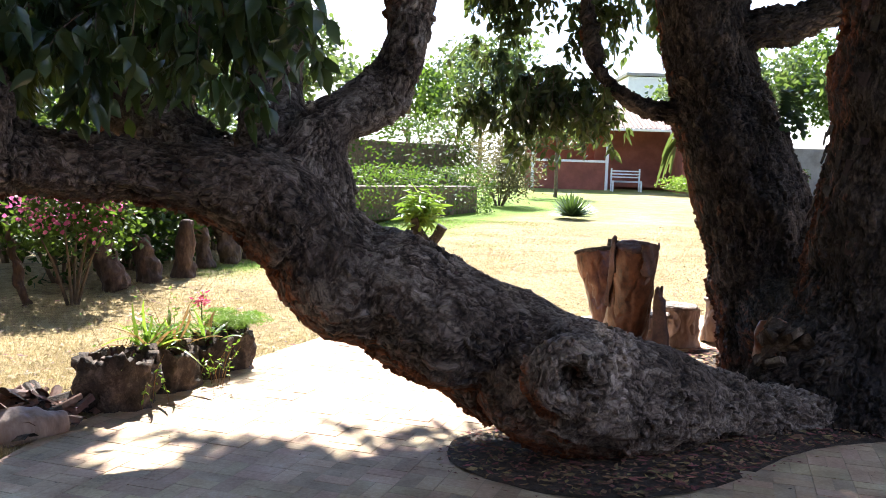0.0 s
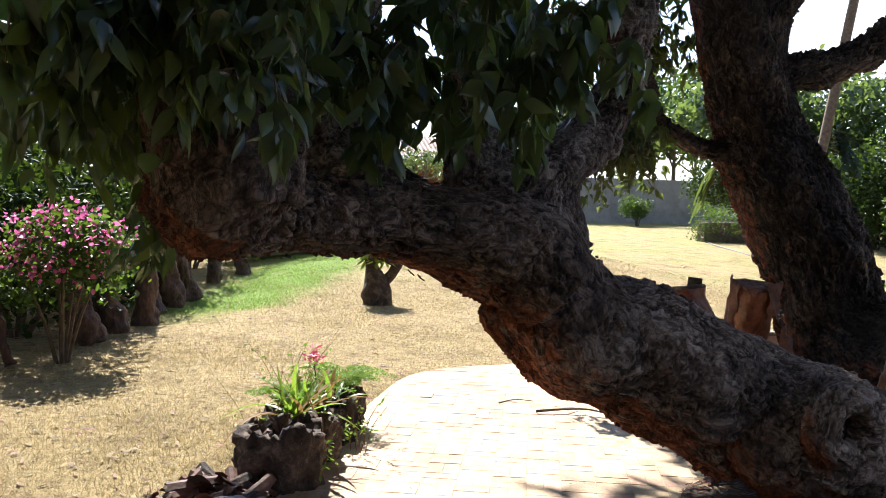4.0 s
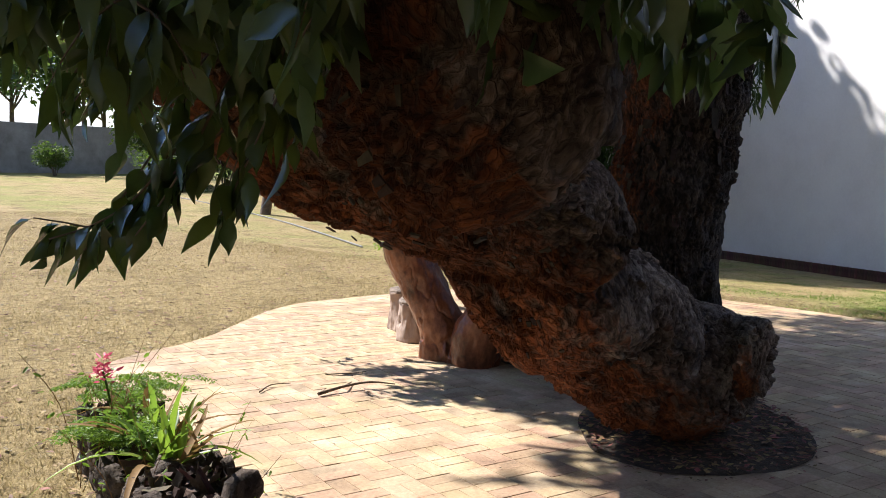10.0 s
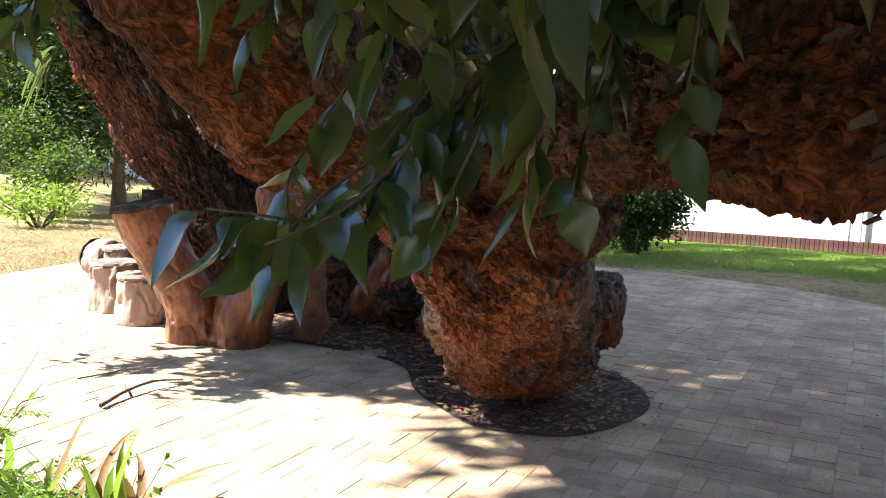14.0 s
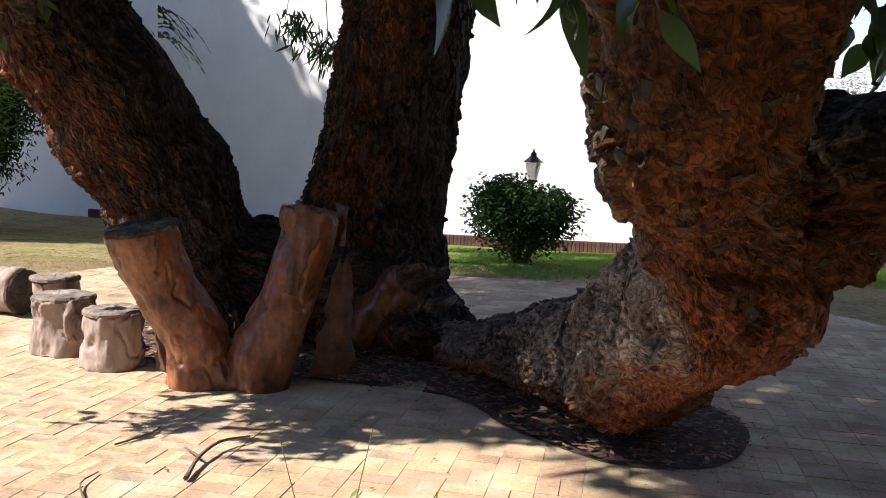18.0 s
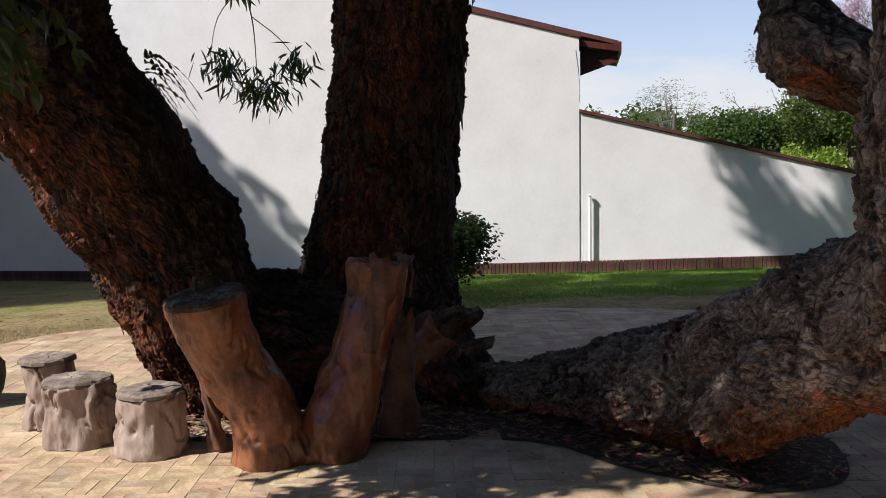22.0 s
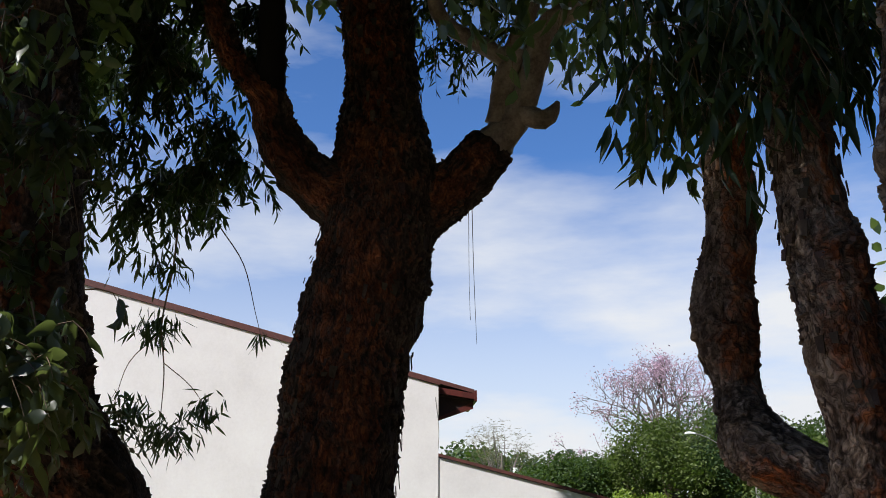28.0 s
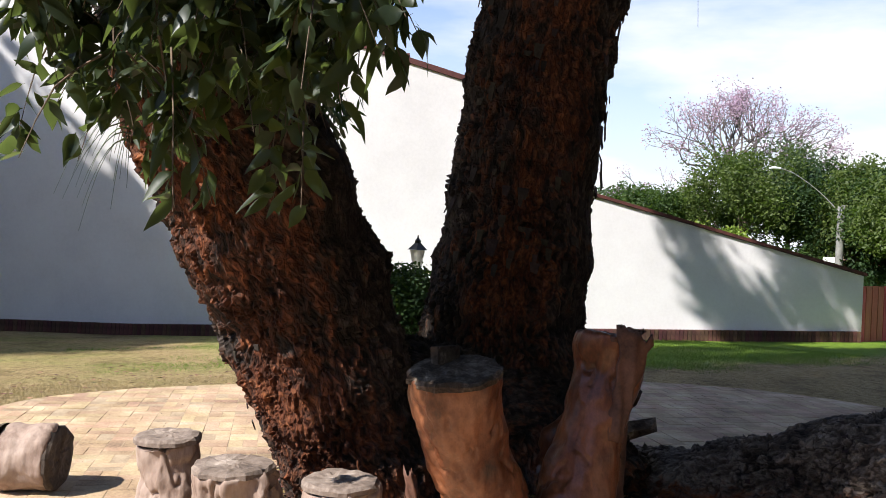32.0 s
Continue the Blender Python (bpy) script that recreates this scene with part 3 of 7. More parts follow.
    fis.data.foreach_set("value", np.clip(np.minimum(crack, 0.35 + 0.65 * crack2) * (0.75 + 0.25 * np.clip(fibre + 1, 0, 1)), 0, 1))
    shed_sunlit = out.attributes.new("shed_sunlit", "FLOAT", "POINT")
    shed_sunlit.data.foreach_set("value", np.clip((no @ sd) * shed_sun_gain + 0.2 * (own - 0.5) + 0.2 * (own2 - 0.5) + 0.2 * fibre + red_bias, -1, 1))
    out.update()
    out.materials.clear()
    return link_mesh(name, out, material, parent, label)


# ---- foliage ----
def leaf_cloud(points, length, width, droop=0.6, seed=0, spread=0.35, aim=None, fine=False):
    """One folded leaf blade at each point: (vertices, faces) arrays. droop 1 hangs straight down."""
    rng = np.random.RandomState(seed)
    n = len(points)
    yaw = rng.uniform(0, 2 * math.pi, n)
    side = np.stack([np.cos(yaw), np.sin(yaw), np.zeros(n)], 1)
    tip = side * (1 - droop) + np.array([0, 0, -1.0]) * droop + rng.normal(0, spread, (n, 3))
    if aim is not None:
        tip = tip * 0.6 + aim * 0.8
    tip /= np.linalg.norm(tip, axis=1)[:, None] + 1e-9
    across = np.cross(tip, rng.normal(0, 1, (n, 3)))
    across /= np.linalg.norm(across, axis=1)[:, None] + 1e-9
    nor = np.cross(tip, across)
    L = (length * rng.uniform(0.65, 1.25, n))[:, None]
    W = (width * rng.uniform(0.75, 1.2, n))[:, None] * 0.5
    p = np.asarray(points)
    fold = 0.35
    bend = nor * L * rng.uniform(-0.12, 0.12, n)[:, None]
    if not fine:
        v = np.stack([p, p + tip * L * 0.3 + across * W + nor * W * fold, p + tip * L * 0.68 + across * W * 0.8 + nor * W * fold + bend * 0.6, p + tip * L + bend,
                      p + tip * L * 0.68 - across * W * 0.8 + nor * W * fold + bend * 0.6, p + tip * L * 0.3 - across * W + nor * W * fold, p + tip * L * 0.5 + bend * 0.4], 1)
        base = (np.arange(n) * 7)[:, None, None]
        f = base + np.array([[0, 6, 2, 1], [6, 3, 2, 2], [0, 5, 4, 6], [6, 4, 3, 3]])[None]
        quads = [tuple(q) if q[2] != q[3] else tuple(q[:3]) for q in f.reshape(-1, 4).tolist()]
        return v.reshape(-1, 3), quads
    # stalk, then a smooth lance-shaped blade with a sunk midrib
    cuts = ((0.0, 0.03), (0.09, 0.08), (0.2, 0.68), (0.34, 0.98), (0.5, 1.0), (0.68, 0.74), (0.86, 0.32), (1.0, 0.02))
    sag = np.array([0, 0, -1.0]) * L * rng.uniform(0.0, 0.3, n)[:, None]
    wave = rng.uniform(0, 6, n)[:, None]
    rows = []
    for u, w in cuts:
        c = p + tip * L * u + bend * (4 * u * (1 - u)) + sag * u * u
        up = nor * W * w * (fold + 0.25 * np.sin(wave + 7 * u))
        rows += [c + across * W * w + up, c, c - across * W * w + nor * W * w * (fold + 0.25 * np.cos(wave + 6 * u))]
    v = np.stack(rows, 1)
    one = []
    for i in range(len(cuts) - 1):
        for j in (0, 1):
            q = i * 3 + j
            one.append([q, q + 1, q + 4, q + 3])
    f = (np.arange(n) * len(rows))[:, None, None] + np.array(one)[None]
    quads = f.reshape(-1, 4).tolist()
    return v.reshape(-1, 3), quads


def foliage(name, points, length, width, material, parent, droop=0.6, seed=0, label="", spread=0.35, fine=False):
    v, f = leaf_cloud(points, length, width, droop, seed, spread, None, fine)
    ob = raw(name, v, f, material, parent, label, smooth=True)
    ob["kind"] = "stuff"
    return ob


def blob_points(rng, centre, radii, n, shell=0.55):
    """Points in a lumpy ellipsoid, denser towards its skin."""
    d = rng.normal(0, 1, (n, 3))
    d /= np.linalg.norm(d, axis=1)[:, None]
    r = (shell + (1 - shell) * rng.uniform(0, 1, n)) * (1 + 0.22 * fnoise(d * 2.3 + rng.uniform(0, 50), 2, 7))
    return np.array(centre) + d * r[:, None] * np.array(radii)


def sprays(rng, starts, n_twig, length, leaves_per, down=0.5, out=None, spacing=0.05, thick=0.004):
    """Twigs that leave the starts and hang; returns leaf points and twig lines."""
    pts, twigs = [], []
    for s in range(n_twig):
        a = np.array(starts[rng.randint(len(starts))], float) + rng.normal(0, 0.05, 3)
        d = rng.normal(0, 1, 3)
        if out is not None:
            d = d * 0.6 + np.array(out)
        d /= np.linalg.norm(d)
        L = length * rng.uniform(0.5, 1.2)
        line = []
        for u in np.linspace(0, 1, 5):
            line.append(a + d * L * u * (1 - 0.25 * u) + np.array([0, 0, -1]) * down * L * u * u)
        line = np.array(line)
        twigs.append([(*line[i], thick * (1 - 0.7 * i / 4)) for i in (0, 2, 4)])
        k = max(2, int(leaves_per * rng.uniform(0.6, 1.3)))
        u = rng.uniform(0.15, 1, k) * 4
        i = np.minimum(u.astype(int), 3)
        pts.append(line[i] + (line[i + 1] - line[i]) * (u - i)[:, None] + rng.normal(0, 0.012, (k, 3)))
    return np.concatenate(pts), twigs


# ---- ground ----
def lawn_z(x, y):
    x, y = np.asarray(x, float), np.asarray(y, float)
    fall = np.clip((x - 6.3) * 0.06, 0, 0.55)
    rise = np.clip((y - 15) * 0.03, 0, 1.4)
    return -0.02 - fall * np.clip((26 - y) / 12, 0, 1) + rise


PATIO = [(-2.3, 3.4), (-2.27, 4.42), (-2.2, 5.0), (-1.86, 5.92), (-1.57, 6.8), (-1.2, 7.75), (-0.85, 8.55), (-0.3, 8.93), (0.5, 9.03), (1.3, 9.5), (2.3, 10.03), (3.2, 9.95), (4.2, 9.7), (5.0, 9.5),
         (6.2, 8.95), (6.5, 8.0), (6.5, 7.0), (6.42, 5.8), (6.15, 4.7), (5.85, 3.4), (5.3, 2.3), (4.5, 1.55), (3.4, 1.2), (2.0, 0.9), (0.2, 0.8), (-1.3, 1.3), (-2.1, 2.3)]
BED = [(0.05, 4.75), (0.1, 5.02), (0.3, 5.2), (0.66, 5.46), (1.06, 5.54), (1.35, 5.8), (1.5, 6.3), (1.7, 7.0), (2.0, 7.6), (2.5, 8.0), (3.2, 8.0), (3.6, 7.2), (3.8, 6.4), (3.65, 5.6), (3.15, 5.2), (2.6, 5.2),
       (2.06, 4.93), (1.5, 4.36), (1.1, 4.13), (0.67, 4.08), (0.3, 4.3), (0.08, 4.53)]


def round_off(poly, n=2):
    for _ in range(n):
        out = []
        for a, b in zip(poly, poly[1:] + poly[:1]):
            out += [(0.75 * a[0] + 0.25 * b[0], 0.75 * a[1] + 0.25 * b[1]), (0.25 * a[0] + 0.75 * b[0], 0.25 * a[1] + 0.75 * b[1])]
        poly = out
    return poly


PATIO, BED = round_off(PATIO), round_off(BED)


def inside(poly, x, y):
    p = np.array(poly)
    q = np.roll(p, -1, 0)
    x, y = np.asarray(x, float)[..., None], np.asarray(y, float)[..., None]
    hit = ((p[:, 1] > y) != (q[:, 1] > y)) & (x < (q[:, 0] - p[:, 0]) * (y - p[:, 1]) / (q[:, 1] - p[:, 1] + 1e-12) + p[:, 0])
    return hit.sum(-1) % 2 == 1


def nearest_edge(poly, x, y):
    """Distance to the outline, and the nearest edge as two points."""
    p = np.array(poly)
    q = np.roll(p, -1, 0)
    d = q - p
    w = np.array([x, y])
    t = np.clip(((w - p) * d).sum(1) / (d * d).sum(1), 0, 1)
    dist = np.linalg.norm(p + d * t[:, None] - w, axis=1)
    i = int(dist.argmin())
    return dist[i], p[i], q[i]


def wetness(x, y):
    """Where the lawn stays green through the winter."""
    along = np.clip((y - 11.5) / 3.0, 0, 1) * np.clip((34 - y) / 6.0, 0, 1)
    strip = 1.05 * along * np.exp(-((x - (-3.1 + 0.27 * (y - 13))) / (0.75 + 0.035 * (y - 11))) ** 2)
    east = 0.75 * np.clip((x - 6.0) / 1.2, 0, 1) * np.clip((8 - y) / 5, 0.3, 1)
    return strip + east + 1.1 * np.exp(-(((x - 2.6) / 3.6) ** 2 + ((y - 35) / 9) ** 2)) + 0.4 * np.clip((y - 40) / 10, 0, 1)


def ground_sheet():
    ax = np.concatenate([[-900, -400, -180, -90, -50, -30, -20], np.arange(-14, 20.01, 0.5), [24, 30, 40, 60, 100, 200, 450, 900]])
    ay = np.concatenate([[-900, -400, -180, -90, -50, -30, -20, -14], np.arange(-10, 32.01, 0.5), [36, 42, 50, 60, 80, 120, 220, 450, 900]])
    X, Y = np.meshgrid(ax, ay, indexing="ij")
    Z = lawn_z(X, Y)
    near = (np.abs(X) < 25) & (np.abs(Y - 10) < 30)
    P = np.stack([X.ravel(), Y.ravel(), X.ravel() * 0], 1)
    Z = Z + near * (0.012 * fnoise(P * 0.9, 2, 4).reshape(Z.shape))
    pat = inside(PATIO, X.ravel(), Y.ravel()).reshape(Z.shape)
    Z = np.where(pat, np.minimum(Z, -0.05), Z)
    m, n = len(ax), len(ay)
    idx = np.arange(m * n).reshape(m, n)
    f = np.stack([idx[:-1, :-1], idx[1:, :-1], idx[1:, 1:], idx[:-1, 1:]], -1).reshape(-1, 4)
    ob = raw("ground", np.stack([X.ravel(), Y.ravel(), Z.ravel()], 1), f, M_LAWN, smooth=True)
    g = ob.data.attributes.new("green", "FLOAT", "POINT")
    x, y = X.ravel(), Y.ravel()
    wet = wetness(x, y)
    g.data.foreach_set("value", wet)
    return tagged(ob, "dry straw-coloured winter lawn with greener patches", "lawn", kind="structure")


ground_sheet()


def flat_sheet(name, poly, z, material, parent=None, bumpy=0.0):
    bm = bmesh.new()
    vs = [bm.verts.new((x, y, z)) for x, y in poly]
    bm.faces.new(vs)
    bmesh.ops.triangulate(bm, faces=bm.faces[:])
    if bumpy:
        bmesh.ops.subdivide_edges(bm, edges=bm.edges[:], cuts=6, use_grid_fill=True)
        for v in bm.verts:
            v.co.z += bumpy * noise.noise(v.co * 2.1) + bumpy * 0.5 * noise.noise(v.co * 7)
    bm.normal_update()
    for f in bm.faces:
        if f.normal.z < 0:
            f.normal_flip()
    return part(name, bm, material, parent)


patio = tagged(flat_sheet("pavement", PATIO, -0.0016, M_JOINT), "round brick-paved patio with worn buff pavers", "patio", kind="structure")
tagged(flat_sheet("soil_bed", BED, 0.004, M_SOIL, bumpy=0.014), "dark mulched soil bed round the tree base", "soil bed", kind="structure")

# ---- boundary wall and the house behind it ----
W0 = np.array([12.0, -0.22])
WD = np.array([0.461, 0.887])   # along the wall, towards the garden's far end
WN = np.array([0.887, -0.461])  # away from the garden
WALL_RZ = math.degrees(math.atan2(WD[1], WD[0]))


def on_wall(u, d=0.0, z=0.0):
    p = W0 + WD * u + WN * d
    return (p[0], p[1], z)


def wall_prism(name, outline, d0, d1, material, parent=None, label=""):
    """A slab standing in the wall's plane: outline of (u, z), from depth d0 to d1."""
    bm = bmesh.new()
    a = [bm.verts.new(on_wall(u, d0, z)) for u, z in outline]
    b = [bm.verts.new(on_wall(u, d1, z)) for u, z in outline]
    bm.faces.new(a[::-1])
    bm.faces.new(b)
    for i in range(len(a)):
        j = (i + 1) % len(a)
        bm.faces.new((a[i], a[j], b[j], b[i]))
    bmesh.ops.recalc_face_normals(bm, faces=bm.faces[:])
    return part(name, bm, material, parent, label)


house_white = thing("gable_house", on_wall(4, 0, -0.6), "white plastered house gable with a red-edged sloping roof", "house")
wall_prism("wall", [(0, -1.0), (32, -1.0), (32, 8.5), (16, 8.5), (0, 4.14)], 0.0, 0.3, M_WALL, house_white)
wall_prism("end_wall", [(0.05, -1.0), (0.3, -1.0), (0.3, 4.2), (0.05, 4.12)], 0.3, 7.0, M_WALL, house_white)
wall_prism("roof", [(-0.76, 4.02), (16, 8.6), (16, 8.72), (-0.76, 4.1)], 0.3, 2.5, M_COPING, house_white, "dark red tiled roof slope")
wall_prism("coping", [(-0.03, 4.14), (16, 8.5), (16, 8.55), (-0.03, 4.19)], -0.03, 0.35, M_COPING, house_white, "dark red coping along the roof edge")
wall_prism("fascia", [(-0.81, 3.86), (-0.76, 3.86), (-0.76, 4.08), (-0.81, 4.08)], 0.28, 2.4, M_RED_PAINT, house_white, "dark red fascia board")
wall_prism("barge_board", [(-0.76, 3.9), (-0.02, 4.02), (-0.02, 4.14), (-0.76, 4.02)], 0.3, 0.34, M_RED_PAINT, house_white)
wall_prism("soffit", [(-0.76, 3.87), (-0.02, 3.97), (-0.02, 4.0), (-0.76, 3.9)], 0.36, 2.4, M_SOFFIT, house_white)
wall_prism("bracket", [(-0.74, 3.72), (-0.02, 3.47), (-0.02, 3.53), (-0.74, 3.86)], 0.4, 0.47, M_RED_PAINT, house_white)
wall_prism("eave_panel", [(-0.74, 3.74), (-0.02, 3.5), (-0.02, 4.06), (-0.74, 3.96)], 0.42, 0.45, M_SOFFIT, house_white, "dark boarded eave end")
chim = thing("chimney", on_wall(2.75, 0.9, 4.4), "short red brick chimney on the white house roof", "chimney")
part("stack", box_bm(*on_wall(2.75, 0.9, 4.6), 0.5, 0.5, 1.0, WALL_RZ, 0.01), M_HOUSE, chim)
part("cap", box_bm(*on_wall(2.75, 0.9, 5.11), 0.56, 0.56, 0.05, WALL_RZ, 0.01), M_COPING, chim)

garden_wall = wall_prism("wall_east", [(-6.5, -0.6), (0, -1.0), (0, 2.72), (-6.5, 1.1)], 0.02, 0.27, M_WALL)
tagged(garden_wall, "white plastered garden wall with a sloping top", "wall", kind="structure")
wall_prism("coping", [(-6.55, 1.1), (0, 2.73), (0, 2.79), (-6.55, 1.16)], -0.02, 0.31, M_COPING, garden_wall, "dark red tile coping")
# hairline crack where the two walls meet
crack_line = [(*on_wall(0.02 + 0.05 * math.sin(z * 5.1), -0.001 + 0.02 * (z < 2.7), z), 0.008) for z in (-0.1, 0.3, 0.8, 1.4, 1.9, 2.5, 3.2, 3.9)]
v, f = tube(crack_line, 5, 0.1)
raw("joint_line", v, f, M_GREYWALL, garden_wall)
pipe = thing("downpipe", on_wall(-0.15, -0.06, -0.3), "white plastic pipe standing against the wall", "pipe")
v, f = tube([(*on_wall(-0.2, -0.06, -0.45), 0.03), (*on_wall(-0.2, -0.06, 1.12), 0.03)], 12, 0.4)
raw("tube", v, f, M_WHITE, pipe)
part("cap", box_bm(*on_wall(-0.2, -0.06, 1.13), 0.075, 0.075, 0.04, WALL_RZ, 0.01), M_WHITE, pipe)

# unseen wall and roof added to keep southern skylight off the paving
skylight_wall = thing("skylight_block", (-4.0, -4.6, 0.0), "plain brown brick wall added out of view to block skylight", "house")
part("wall", box_bm(-4.0, -4.7, 2.4, 16.0, 0.3, 5.8, 0, 0.01), M_HOUSE, skylight_wall)
part("roof", box_bm(-4.0, -4.6, 5.4, 16.6, 1.6, 0.18, 0, 0.02), M_TILE, skylight_wall)

# red boarded fence that meets the low end of the wall
fence = thing("board_fence", on_wall(-7.5, 0.1, -0.4), "red stained upright board fence", "fence")
fd = np.array([0.05, -1.0])
for k in range(16):
    p = np.array(on_wall(-6.5, 0.15)[:2]) + fd * (0.1 + 0.2 * k)
    part("board", box_bm(p[0], p[1], 0.32, 0.025, 0.185, 1.15 + 0.01 * (k % 3), 3, 0.004), M_FENCE, fence)
for z in (0.05, 0.7):
    part("rail", box_bm(*(np.array(on_wall(-6.5, 0.18)[:2]) + fd * 1.6), z, 0.05, 3.2, 0.08, 3), M_FENCE, fence)

# lamp post by the wall bush
lamp = thing("garden_lamp", (9.58, 3.44, -0.2), "black cast iron lantern on a post beside a bush", "lamp")
v, f = tube([(9.58, 3.44, -0.22, 0.06), (9.58, 3.44, -0.05, 0.035), (9.58, 3.44, 1.02, 0.03)], 12, 0.2)
raw("post", v, f, M_METAL, lamp, smooth=True)
bm = bmesh.new()
bmesh.ops.create_cone(bm, segments=6, radius1=0.07, radius2=0.125, depth=0.26, cap_ends=True, matrix=Matrix.Translation((9.58, 3.44, 1.18)))
lantern = part("lantern", bm, M_GLASS, lamp, "cream glass lantern")
for k in range(6):
    a = k * math.pi / 3
    v, f = tube([(9.58 + 0.07 * math.cos(a), 3.44 + 0.07 * math.sin(a), 1.05, 0.009), (9.58 + 0.128 * math.cos(a), 3.44 + 0.128 * math.sin(a), 1.31, 0.009)], 5, 0.2)
    raw("rib", v, f, M_METAL, lantern)
bm = bmesh.new()
bmesh.ops.create_cone(bm, segments=6, radius1=0.165, radius2=0.05, depth=0.1, cap_ends=True, matrix=Matrix.Translation((9.58, 3.44, 1.365)))
part("hood", bm, M_METAL, lamp)
v, f = tube([(9.58, 3.44, 1.4, 0.04), (9.58, 3.44, 1.45, 0.05), (9.58, 3.44, 1.48, 0.02), (9.58, 3.44, 1.53, 0.008)], 8, 0.02)
raw("finial", v, f, M_METAL, lamp)
bm = bmesh.new()
bmesh.ops.create_cone(bm, segments=10, radius1=0.045, radius2=0.08, depth=0.06, cap_ends=True, matrix=Matrix.Translation((9.58, 3.44, 1.02)))
part("collar", bm, M_METAL, lamp)


# ---- shrubs and trees ----
def stems(rng, at, n, height, spread, r):
    out = []
    for k in range(n):
        a = rng.uniform(0, 2 * math.pi)
        s = spread * rng.uniform(0.4, 1)
        out.append([(at[0] + 0.12 * s * math.cos(a), at[1] + 0.12 * s * math.sin(a), at[2] - 0.05, r), (at[0] + 0.5 * s * math.cos(a), at[1] + 0.5 * s * math.sin(a), at[2] + height * 0.5, r * 0.7), (at[0] + s * math.cos(a), at[1] + s * math.sin(a), at[2] + height, r * 0.25)])
    return out


def shrub(name, at, radii, lift, n, leaf, material, label, category="shrub", seed=0, stem_n=9, twig=M_TWIG, droop=0.3, lobes=7, shell=0.5, group=""):
    rng = np.random.RandomState(seed)
    e = thing(name, at, label, category, group)
    v, f = join_tubes(stems(rng, at, stem_n, lift + radii[2] * 0.9, radii[0] * 0.7, 0.022 * max(1, radii[2])), 5, 0.2)
    raw("stem_web", v, f, twig, e)["kind"] = "stuff"
    pts = []
    for k in range(lobes):
        d = rng.normal(0, 1, 3)
        d /= np.linalg.norm(d)
        c = np.array(at) + (0, 0, lift + radii[2]) + d * np.array(radii) * 0.5
        pts.append(blob_points(rng, c, np.array(radii) * rng.uniform(0.45, 0.68), n // lobes, shell))
    pts = np.concatenate(pts)
    pts = pts[pts[:, 2] > at[2] + 0.03]
    foliage("foliage", pts, leaf[0], leaf[1], material, e, droop, seed)
    return e


def hedge(name, a, b, thick, height, z, n, leaf, material, label, seed=0, core=True):
    """A clipped hedge from a to b: leaves all over a slightly uneven box with a twiggy dark middle."""
    rng = np.random.RandomState(seed)
    a, b = np.array(a, float), np.array(b, float)
    L = np.linalg.norm(b - a)
    d = (b - a) / L
    nn = np.array([-d[1], d[0]])
    e = thing(name, (*(a + b) / 2, z), label, "hedge")
    u, w, h = rng.uniform(0, L, n), rng.uniform(-0.5, 0.5, n), rng.uniform(0, 1, n)
    face = rng.randint(0, 4, n)
    w = np.where(face == 0, -0.5, np.where(face == 1, 0.5, w))
    h = np.where(face == 2, 1.0, h)
    u = np.where(face == 3, np.where(rng.uniform(0, 1, n) < 0.5, 0, L), u)
    bump = 0.2 * fnoise(np.stack([u * 1.3, w * 3, h * 3], 1), 3, seed)
    p = a + d * u[:, None] + nn * (w * thick * (1 + bump))[:, None]
    pts = np.stack([p[:, 0], p[:, 1], z + 0.05 + h * height * (1 + bump)], 1) + rng.normal(0, 0.08, (n, 3))
    foliage("foliage", pts, leaf[0], leaf[1], material, e, 0.3, seed)
    if core:
        c = (a + b) / 2
        part("twig_core", box_bm(c[0], c[1], z + height * 0.36, L * 0.9, thick * 0.55, height * 0.7, math.degrees(math.atan2(d[1], d[0])), 0.1), M_TWIG, e, "dark twiggy inside")
    return e


def tree(name, at, height, crown, n, leaf, material, label, seed=0, trunk=0.2, bole=0.4, twig=M_TWIG, limbs=9, clumps=16, droop=0.4, lean=(0, 0), skirt=False):
    """Trunk, limbs and a crown of leaf clumps with gaps. crown: half-widths."""
    rng = np.random.RandomState(seed)
    e = thing(name, at, label, "tree")
    x, y, z = at
    top = np.array([x + lean[0], y + lean[1], z + height])
    fork = np.array([x + lean[0] * bole, y + lean[1] * bole, z + height * bole])
    v, f = tube([(x, y, z - 0.2, trunk * 1.3), (x + 0.02, y, z + 0.3, trunk), (*fork, trunk * 0.75), (*(0.4 * fork + 0.6 * top), trunk * 0.3)], 9, 0.4)
    raw("trunk", v, f, twig, e, smooth=True)
    mid = np.array([top[0], top[1], z + height - crown[2]])
    ends, lines = [], []
    for k in range(clumps):
        d = rng.normal(0, 1, 3)
        d[2] = d[2] if skirt else abs(d[2]) * 0.9 - 0.25
        d /= np.linalg.norm(d)
        ends.append(mid + d * np.array(crown) * rng.uniform(0.5, 0.95))
    for k in range(limbs):
        t = ends[k % len(ends)]
        s = fork + (top - fork) * rng.uniform(0, 0.4)
        lines.append([(*s, trunk * 0.4), (*(0.5 * s + 0.5 * t + np.array([0, 0, -0.05 * height])), trunk * 0.22), (*t, trunk * 0.06)])
    v, f = join_tubes(lines, 6, 0.5)
    raw("limb_web", v, f, twig, e)["kind"] = "stuff"
    per = n // clumps
    pts = np.concatenate([blob_points(rng, c, np.array(crown) * rng.uniform(0.25, 0.42), per, 0.35) for c in ends])
    foliage("crown", pts, leaf[0], leaf[1], material, e, droop, seed)
    return e


